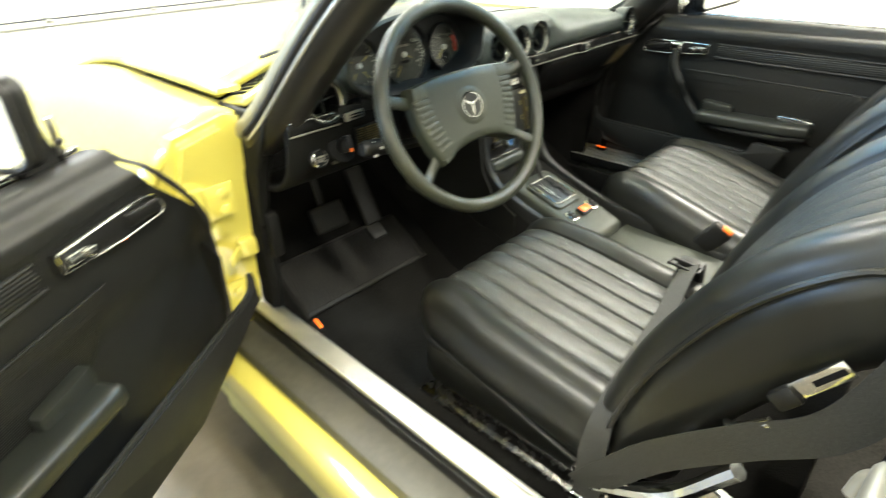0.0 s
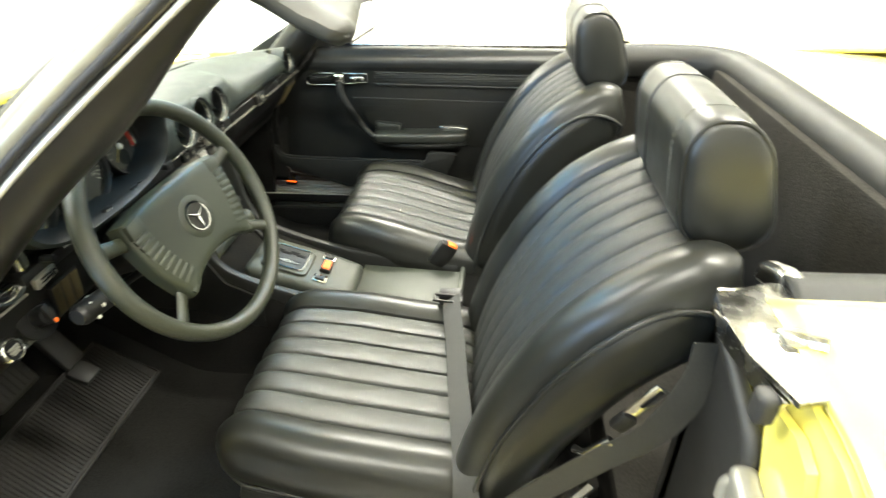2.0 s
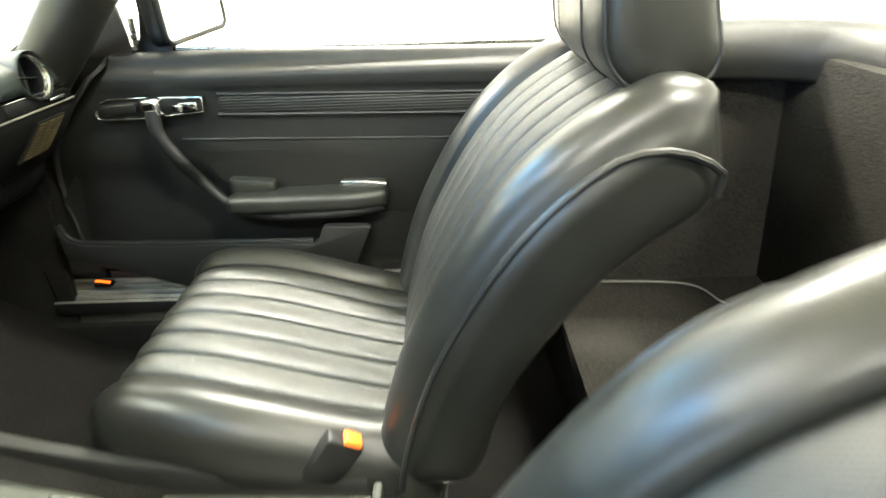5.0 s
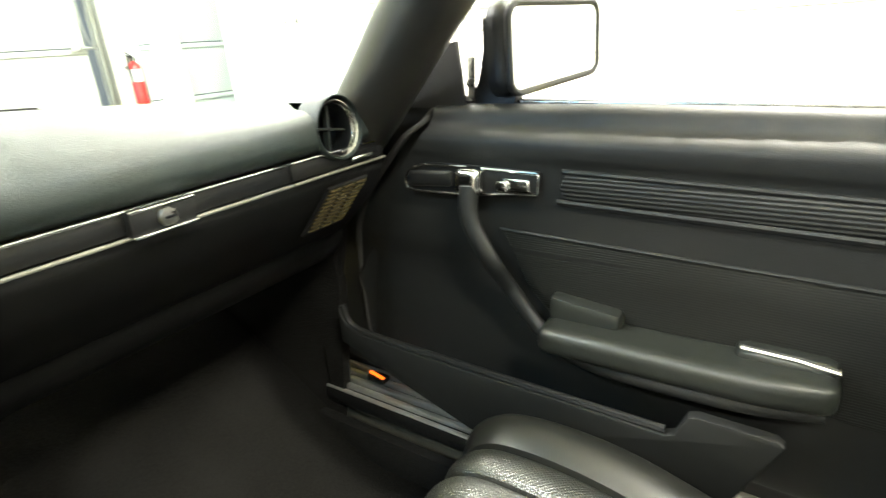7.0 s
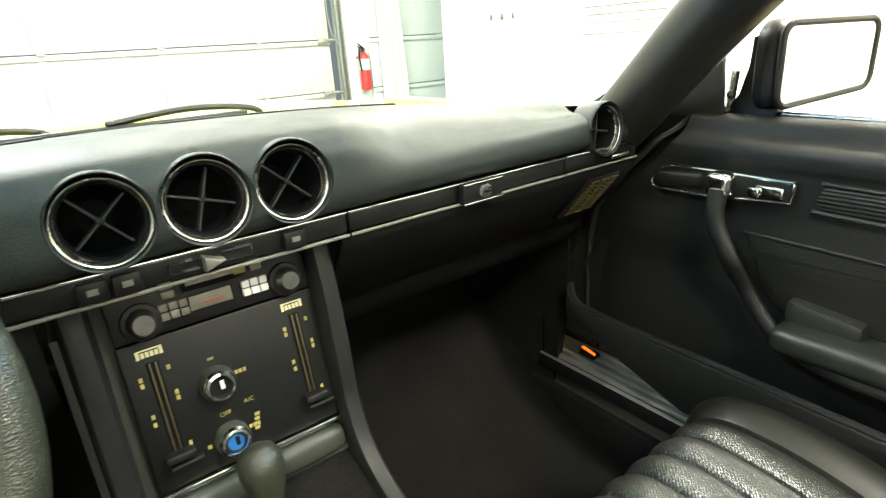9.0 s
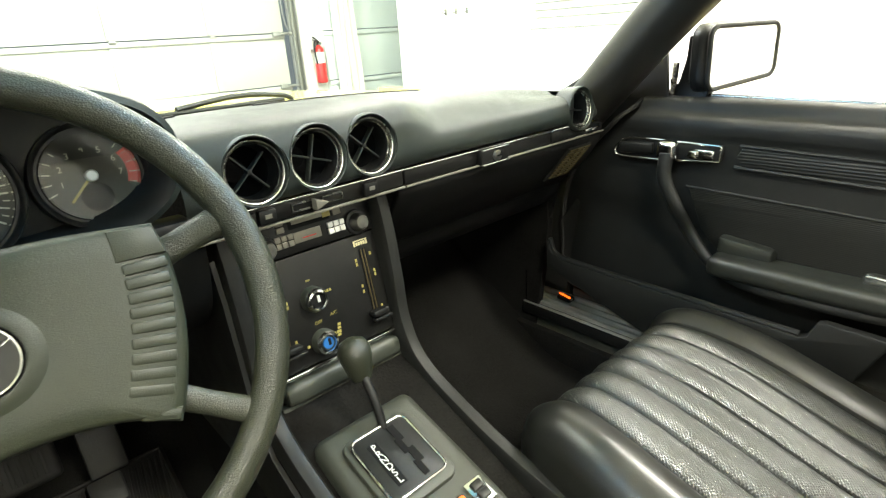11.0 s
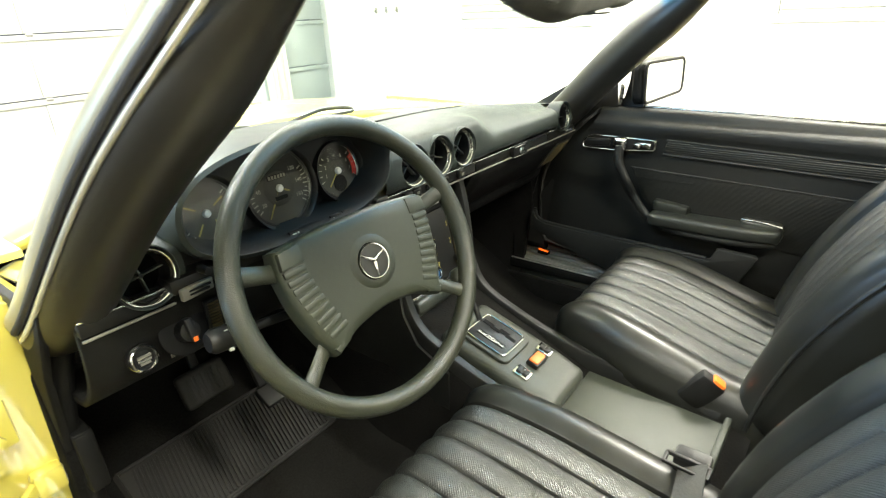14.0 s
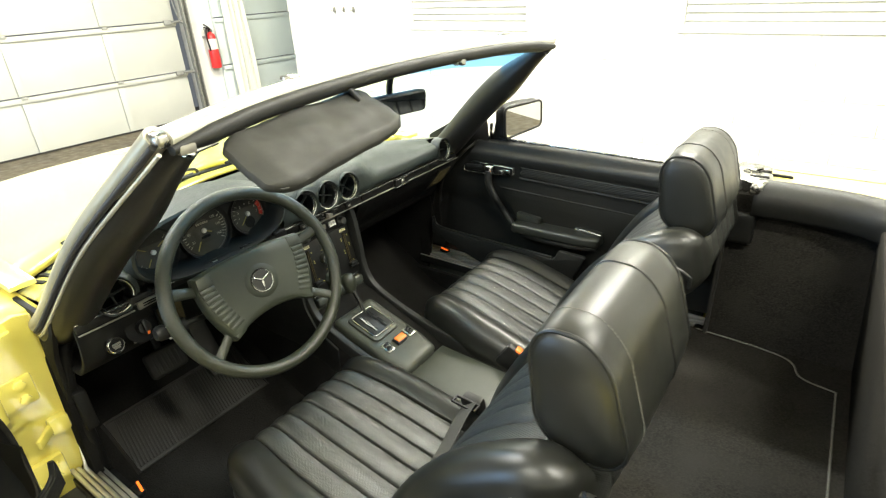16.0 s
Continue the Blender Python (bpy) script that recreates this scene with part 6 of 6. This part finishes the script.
    pull = curve_points([(0.664, -0.117, 0.785), (0.660, -0.118, 0.745), (0.662, -0.133, 0.710), (0.666, -0.165, 0.665), (0.668, -0.198, 0.620), (0.660, -0.235, 0.595), (0.648, -0.290, 0.584), (0.643, -0.36, 0.583), (0.643, -0.46, 0.586), (0.652, -0.53, 0.592)], 8)
    if fancy:
        P("pull", tube(pull, lambda f: 0.0135 - 0.004 * f, 12, flat=0.8), PANEL_VINYL, d, "curved black door pull")
    # armrest
    ar = P("armrest", shaped(soft_box(0.072, 0.318, 0.038, 0.014, (8, 24, 8)), lambda p, n: Vector((p.x + 0.664 + 0.010 * smooth01(-p.y, 0.08, 0.159), p.y - 0.382, p.z + 0.6085 - 0.022 * p.y * (1 if p.y < 0 else 0.3)))), ARMREST, d, "black armrest with two raised ends")
    P("raised_end", shaped(soft_box(0.034, 0.092, 0.034, 0.008, (4, 12, 4)), lambda p, n: p + Vector((0.682, -0.272, 0.634 + 0.1 * p.y * (p.z > 0)))), ARMREST, ar)
    P("raised_end", shaped(soft_box(0.036, 0.095, 0.034, 0.010, (4, 8, 4)), lambda p, n: p + Vector((0.682, -0.490, 0.624))), ARMREST, ar)
    P("bright_cap", tube([(0.668, -0.448, 0.6405), (0.667, -0.50, 0.6395), (0.668, -0.537, 0.634)], 0.0035, 8), CHROME, ar)
    # map pocket along the bottom
    pk = P("map_pocket", plate([(0.640, y, z) for y, z in ((0.122, 0.575), (0.108, 0.548), (0.075, 0.537), (-0.05, 0.533), (-0.30, 0.529), (-0.385, 0.527), (-0.396, 0.532), (-0.408, 0.560), (-0.418, 0.564), (-0.495, 0.562), (-0.503, 0.556), (-0.470, 0.480), (-0.452, 0.445), (-0.43, 0.43), (-0.12, 0.43), (0.0, 0.47), (0.122, 0.515))], (-0.014, 0, 0), 0.004), PANEL_VINYL, d, "black map pocket along the door bottom")
    P("pocket_base", merged(box(0.668, -0.28, 0.438, 0.06, 0.30, 0.016, 0.004), box(0.668, -0.43, 0.475, 0.06, 0.012, 0.08, 0.003)), PANEL_VINYL, pk)
    P("pocket_rim", tube(curve_points([(0.634, 0.118, 0.580), (0.634, 0.100, 0.546), (0.634, 0.03, 0.538), (0.634, -0.2, 0.533), (0.634, -0.385, 0.530)], 6), 0.0055, 8), PANEL_VINYL, pk)
    P("lower_seal", box(0.728, -0.38, 0.392, 0.028, 0.98, 0.078, 0.006), RUBBER, d, "black rubber seal under the panel")
    # outside mirror
    mm = Matrix.Translation((0.800, -0.152, 0.957)) @ pose(0, 0, 0, 0, -2, -13)
    mh = part("side_mirror", shaped(soft_box(0.204, 0.062, 0.116, 0.024, (14, 6, 10)), lambda p, n: Vector((p.x, p.y + (0.02 * (abs(p.x) / 0.096) ** 2 * -1 if p.y > 0 else 0), p.z * (1 - 0.12 * smooth01(p.x, -0.02, 0.096)) + 0.0))), PLASTIC, d, "black door mirror with a bright frame", M @ mm)
    fr = [(x, -0.031, z * (1 - 0.12 * smooth01(x, -0.02, 0.096))) for x, z in round_rect(0.192, 0.104, 0.018)]
    part("mirror_frame", tube(fr, 0.0048, 8, closed=True), PLASTIC, mh, "", M @ mm)
    part("mirror_glass", plate([(x * 0.98, -0.0305, z * 0.98) for x, _, z in fr], (0, -0.002, 0)), MIRROR, mh, "", M @ mm)
    P("mirror_foot", loft([[(0.728, -0.080, 0.884), (0.752, -0.080, 0.884), (0.752, -0.150, 0.884), (0.728, -0.150, 0.884)], [(0.728, -0.100, 0.915), (0.750, -0.100, 0.915), (0.750, -0.160, 0.915), (0.728, -0.160, 0.915)], [(0.722, -0.112, 0.955), (0.745, -0.112, 0.955), (0.745, -0.165, 0.955), (0.722, -0.165, 0.955)], [(0.712, -0.118, 0.992), (0.735, -0.118, 0.992), (0.735, -0.160, 0.992), (0.712, -0.160, 0.992)]], closed=True, caps=True), PLASTIC, mh)
    P("window_guide", bar((0.728, -0.088, 0.885), (0.722, -0.094, 0.948), 0.010, 0.010, 0.002), STEEL, d, "bright window guide")
    P("guide_screw", lathe([(0, 0.004), (0.005, 0.003), (0.006, 0), (0, 0)], 10, pose(0.722, -0.091, 0.915, 0, -90, 0)), STEEL, d)


door_p = thing("side_door", (0.78, -0.38, 0.40), "closed passenger door, black vinyl inside, with armrest and pocket", "door", "doors")
make_door(door_p, Matrix.Identity(4), True)
door_d = thing("side_door", (-0.76, 0.20, 0.40), "open driver's door, black vinyl inside, yellow outside", "door", "doors")
make_door(door_d, Matrix.Diagonal((-1, 1, 1, 1)), False)
door_d.rotation_euler = (0, 0, radians(-56))

# amber courtesy lamps low on the front jambs
for s, ax, ay, az in ((-1, -0.634, 0.048, 0.386), (1, 0.682, 0.108, 0.418)):
    cl_ = thing("courtesy_lamp", (ax, ay, az - 0.01), "small amber courtesy lamp glowing beside the sill", "lamp", "courtesy lamps")
    part("lens", bar((ax + 0.004, ay + 0.018, az + 0.002), (ax - 0.002, ay - 0.018, az + 0.0005), 0.0055, 0.0030, 0.001), COURTESY, cl_)
    part("holder", box(ax + s * 0.004, ay, az - 0.006, 0.020, 0.038, 0.011, 0.003), PLASTIC, cl_)

# ---- loose and fitted things in the cockpit ----
mat_t = thing("floor_mat", (-0.40, 0.24, 0.36), "ribbed dark rubber floor mat in the driver's footwell", "floor mat")


def on_slope(x, y, up=0.0):
    z = 0.2975 + 0.6 * (y - 0.14) if y > 0.12 else 0.284
    return Vector((x, y, z)) + Vector((0, -0.51, 0.86)) * up


base = [[on_slope(x, y, h) for y in [0.165 + 0.145 * j / 8 for j in range(9)]] for x, h in ((-0.595, 0.001), (-0.59, 0.007), (-0.188, 0.007), (-0.183, 0.001))]
part("mat_sheet", loft(base), MAT_RUBBER, mat_t)
for k in range(44):
    x = -0.576 + 0.0087 * k
    part("rib", bar(on_slope(x - 0.012, 0.176, 0.0085), on_slope(x + 0.012, 0.300, 0.0085), 0.0046, 0.0075, 0.0012), MAT_RUBBER, mat_t)
part("mat_border", tube([on_slope(-0.588, 0.168, 0.008), on_slope(-0.190, 0.168, 0.008), on_slope(-0.190, 0.308, 0.008), on_slope(-0.588, 0.308, 0.008)], 0.004, 6, closed=True), MAT_RUBBER, mat_t)

br = thing("brake_pedal", (-0.37, 0.40, 0.44), "dark rubber brake pedal on a black arm", "pedal")
part("pedal_pad", box(0, 0, 0, 0.110, 0.022, 0.078, 0.018, seg=3), RUBBER, br, m=Matrix.Translation((-0.370, 0.360, 0.448)) @ pose(0, 0, 0, -28, 0, 0))
for k in range(6):
    part("pad_rib", box(-0.035 + 0.014 * k, -0.011, 0, 0.006, 0.003, 0.052, 0.001), RUBBER, br, m=Matrix.Translation((-0.370, 0.360, 0.448)) @ pose(0, 0, 0, -28, 0, 0))
part("pedal_arm", bar((-0.37, 0.38, 0.45), (-0.36, 0.47, 0.68), 0.018, 0.012, 0.003), PLASTIC, br)
ac = thing("accelerator_pedal", (-0.25, 0.32, 0.43), "dark hinged accelerator pedal", "pedal")
part("pedal_plate", box(0, 0, 0, 0.055, 0.016, 0.17, 0.006), RUBBER, ac, m=Matrix.Translation((-0.262, 0.335, 0.485)) @ pose(0, 0, 0, -28, 0, 0))
part("heel_block", box(-0.275, 0.275, 0.392, 0.05, 0.05, 0.022, 0.006, pose(0, 0, 0, 31, 0, 0)), RUBBER, ac)


def ribbon(pts, w, side, material, parent, name, label=""):
    """A flat strap along a line; side: the direction across it at each point."""
    pts = curve_points(pts, 8)
    rows = []
    for i, p in enumerate(pts):
        d = (pts[min(i + 1, len(pts) - 1)] - pts[max(i - 1, 0)]).normalized()
        s = Vector(side)
        s = (s - d * s.dot(d)).normalized()
        n = d.cross(s)
        rows.append([p - s * w / 2 - n * 0.0008, p - s * w / 2 + n * 0.0008, p + n * 0.0014, p + s * w / 2 + n * 0.0008, p + s * w / 2 - n * 0.0008, p - n * 0.0006])
    return part(name, loft(rows, closed=True, caps=True), material, parent, label)


belt = thing("seat_belt", (-0.36, -0.56, 0.53), "black lap belt lying across the driver's seat", "seat belt")
ribbon([(-0.150, -0.552, 0.556), (-0.20, -0.558, 0.552), (-0.28, -0.571, 0.540), (-0.38, -0.583, 0.537), (-0.48, -0.597, 0.539), (-0.552, -0.606, 0.528), (-0.588, -0.611, 0.488), (-0.598, -0.613, 0.42), (-0.60, -0.615, 0.36)], 0.045, (0, 1, -0.75), WEB, belt, "webbing")
part("loop", merged(bar((-0.146, -0.515, 0.561), (-0.146, -0.575, 0.557), 0.006, 0.007, 0.002), bar((-0.166, -0.515, 0.560), (-0.166, -0.575, 0.556), 0.004, 0.005, 0.001), bar((-0.144, -0.516, 0.560), (-0.168, -0.516, 0.560), 0.005, 0.006, 0.001), bar((-0.144, -0.574, 0.557), (-0.168, -0.574, 0.557), 0.005, 0.006, 0.001)), PLASTIC, belt, "black belt loop")
part("buckle", box(-0.125, -0.548, 0.522, 0.03, 0.05, 0.075, 0.006, pose(0, 0, 0, 0, -12, 0)), PLASTIC, belt, "black belt buckle")
part("anchor", merged(box(-0.603, -0.615, 0.335, 0.008, 0.05, 0.08, 0.003), lathe([(0, 0.012), (0.012, 0.01), (0.014, 0), (0, 0)], 12, pose(-0.607, -0.615, 0.335, 0, -90, 0))), STEEL, belt, "steel belt anchor with a bolt")
belt2 = thing("shoulder_belt", (-0.61, -0.75, 0.55), "black shoulder belt running up beside the seat", "seat belt")
ribbon([(-0.598, -0.60, 0.385), (-0.598, -0.65, 0.465), (-0.598, -0.701, 0.54), (-0.598, -0.785, 0.632), (-0.598, -0.852, 0.70), (-0.598, -0.884, 0.785), (-0.588, -0.892, 0.845)], 0.046, (0, 0.6, 0.8), WEB, belt2, "webbing")
TG = Matrix.Translation((-0.604, -0.829, 0.759)) @ pose(0, 0, 0, 33, 0, 0)
tg = part("tongue", box(0, 0, 0, 0.004, 0.020, 0.062, 0.002), CHROME, belt2, "bright steel belt tongue", TG)
part("tongue_grip", box(0, -0.002, -0.042, 0.014, 0.024, 0.030, 0.006), PLASTIC, tg, "black plastic grip", TG)
part("tongue_slot", box(-0.0024, 0, 0.010, 0.001, 0.006, 0.034), DARK, tg, "", TG)
bp_ = thing("belt_buckle", (0.119, -0.51, 0.45), "black belt buckle with an orange release button", "belt buckle")
part("case", box(0, 0, 0, 0.026, 0.05, 0.070, 0.006), PLASTIC, bp_, m=Matrix.Translation((0.122, -0.505, 0.490)) @ pose(0, 0, 0, 35, 0, 12))
part("release_button", box(0, -0.008, 0.034, 0.021, 0.024, 0.012, 0.003), ORANGE, bp_, "orange release button", Matrix.Translation((0.122, -0.505, 0.490)) @ pose(0, 0, 0, 35, 0, 12))
part("stalk", bar((0.124, -0.525, 0.475), (0.128, -0.56, 0.36), 0.02, 0.008, 0.002), PLASTIC, bp_)

# sun visor, hanging below the windscreen head
vs = thing("sun_visor", (-0.33, -0.37, 1.22), "grey-black padded sun visor, swung down, creased", "sun visor")
TL, TR, BR, BL = Vector((-0.508, -0.366, 1.214)), Vector((-0.140, -0.305, 1.222)), Vector((-0.128, -0.416, 1.160)), Vector((-0.500, -0.484, 1.150))
nv = (TR - TL).cross(BL - TL).normalized()
bm = soft_box(1, 1, 0.03, 0.014, (40, 24, 4))


def visor(p, n):
    u, v = p.x + 0.5, 0.5 - p.y
    a, b = abs(2 * u - 1), abs(2 * v - 1)
    uu, vv = 0.5 + (u - 0.5) * (1 - 0.10 * smooth01(b, 0.6, 1.0) ** 2), 0.5 + (v - 0.5) * (1 - 0.12 * smooth01(a, 0.75, 1.0) ** 2)
    q = TL.lerp(TR, uu).lerp(BL.lerp(BR, uu), vv)
    dent = 0.0046 * noise.noise(Vector((u * 5, v * 3, 1.7))) + 0.0016 * noise.noise(Vector((u * 14, v * 6, 4.2)))
    thick = 0.35 + 0.3 * (1 - smooth01(max(a, b), 0.8, 1.0))
    return q + nv * (p.z * thick * 1.6 + dent)


part("visor_pad", shaped(bm, visor), VISOR_VINYL, vs)
edge = [visor(Vector((x, y, 0)), None) for x, y in round_rect(1.0, 1.0, 0.02)]
part("visor_welt", tube(edge, 0.0019, 8, closed=True), VISOR_VINYL, vs)
part("pivot_rod", tube(curve_points([(-0.56, -0.388, 1.216), (-0.548, -0.384, 1.212), (-0.535, -0.375, 1.214), (-0.50, -0.370, 1.216)], 5), 0.005, 8), CHROME, vs)
part("pivot_mount", box(-0.555, -0.386, 1.222, 0.026, 0.014, 0.014, 0.004), GREY_PLATE, vs)
part("clip", merged(box(-0.195, -0.335, 1.238, 0.028, 0.016, 0.014, 0.004), bar((-0.195, -0.338, 1.236), (-0.185, -0.352, 1.212), 0.02, 0.008, 0.003)), PLASTIC, vs)
rc = thing("header_clip", (0.17, -0.33, 1.24), "small metal catch on the windscreen head", "catch")
part("plate", merged(box(0.175, -0.333, 1.235, 0.035, 0.012, 0.018, 0.003), box(0.175, -0.342, 1.232, 0.018, 0.01, 0.014, 0.003)), STEEL, rc)
rm = thing("rear_view_mirror", (0.0, -0.29, 1.165), "black interior mirror on a short arm", "mirror")
rmm = Matrix.Translation((0.002, -0.275, 1.163)) @ pose(0, 0, 0, 8, 0, -14)
part("mirror_case", shaped(soft_box(0.165, 0.022, 0.050, 0.009, (10, 4, 6)), lambda p, n: p), PLASTIC, rm, m=rmm)
part("mirror_glass", plate([(x, -0.0112, z) for x, z in round_rect(0.155, 0.041, 0.008)], (0, -0.0012, 0)), MIRROR, rm, m=rmm)
part("arm", tube(curve_points([(0.0, -0.262, 1.175), (-0.01, -0.275, 1.21), (-0.03, -0.305, 1.245)], 5), 0.007, 10), PLASTIC, rm)

# roof anchor plates and the striker at the rear of the door openings
for s in (-1, 1):
    an = thing("roof_anchor", (s * 0.66, -0.93, 0.90), "scuffed bright roof anchor plate with a slot and rubber stop", "anchor plate", "roof anchors")
    part("plate", plate([(s * x, y, 0.912) for x, y in ((0.591, -0.877), (0.635, -0.873), (0.687, -0.878), (0.743, -0.898), (0.730, -0.940), (0.714, -0.969), (0.684, -0.972), (0.678, -0.940), (0.660, -0.940), (0.656, -0.976), (0.60, -0.985), (0.574, -0.984), (0.566, -0.940))], (0, 0, 0.006), 0.002), STEEL, an)
    part("plate_front", plate([(s * x, -0.872 - 0.16 * (x - 0.62), z) for x, z in ((0.612, 0.912), (0.735, 0.910), (0.728, 0.888), (0.63, 0.890))], (0, -0.006, 0), 0.001), STEEL, an)
    part("plate_drop", plate([(s * 0.574, y, z) for y, z in ((-0.884, 0.914), (-0.984, 0.914), (-0.980, 0.872), (-0.955, 0.856), (-0.905, 0.860), (-0.886, 0.880))], (s * 0.005, 0, 0), 0.001), STEEL, an, "scuffed bright inner face")
    part("slot", bar((s * 0.615, -0.929, 0.9185), (s * 0.619, -0.973, 0.9185), 0.010, 0.003), DARK, an)
    part("slot", bar((s * 0.668, -0.942, 0.9125), (s * 0.668, -1.022, 0.9105), 0.013, 0.006, 0.001), DARK, an)
    part("tab", shaped(soft_box(0.052, 0.026, 0.030, 0.009, (8, 6, 6)), lambda p, n: Vector((s * (0.553 + p.x), -0.952 + p.y - 0.35 * abs(p.x + 0.03), 0.915 + p.z - 0.25 * abs(p.x)))), STEEL, an, "curved bright guide tab")
    part("catch_pin", merged(tube([(s * 0.652, -0.912, 0.915), (s * 0.678, -0.948, 0.926)], 0.008, 8), box(s * 0.664, -0.925, 0.920, 0.026, 0.026, 0.012, 0.004)), STEEL, an)
    part("rubber_stop", shaped(soft_box(0.022, 0.020, 0.036, 0.007, (6, 6, 8)), lambda p, n: p + Vector((s * 0.722, -0.884, 0.892))), RUBBER, an)
    sk = thing("door_striker", (s * 0.70, -0.90, 0.62), "dull steel door striker on the jamb", "striker", "door strikers")
    part("block", shaped(soft_box(0.050, 0.030, 0.050, 0.012, (6, 4, 6)), lambda p, n: p + Vector((s * 0.735, -0.895, 0.770 + 0.006 * math.sin(p.x * 60)))), GREY_PLATE, sk)
    part("claw", tube(curve_points([(s * 0.725, -0.895, 0.792), (s * 0.719, -0.882, 0.776), (s * 0.724, -0.878, 0.758)], 5), 0.007, 10), GREY_PLATE, sk)
lb = thing("data_plate", (-0.72, -0.92, 0.52), "black data sticker with rows of pale print on the jamb", "sticker")
part("sticker", plate([(x, -0.9165, z) for x, z in ((-0.710, 0.672), (-0.798, 0.698), (-0.789, 0.615), (-0.709, 0.590))], (0, 0.0012, 0)), PLASTIC, lb)
pieces("print", [bar((-0.714, -0.9150, 0.664 - 0.011 * k), (-0.786, -0.9150, 0.686 - 0.011 * k), 0.0008, 0.003) for k in range(6)], GREY_PLATE, lb)
part("rubber_plug", lathe([(0, 0.004), (0.010, 0.003), (0.012, 0), (0, 0)], 16, pose(-0.752, 0.19, 0.395, 90, 0, 0)), RUBBER, car, "round black rubber plug")
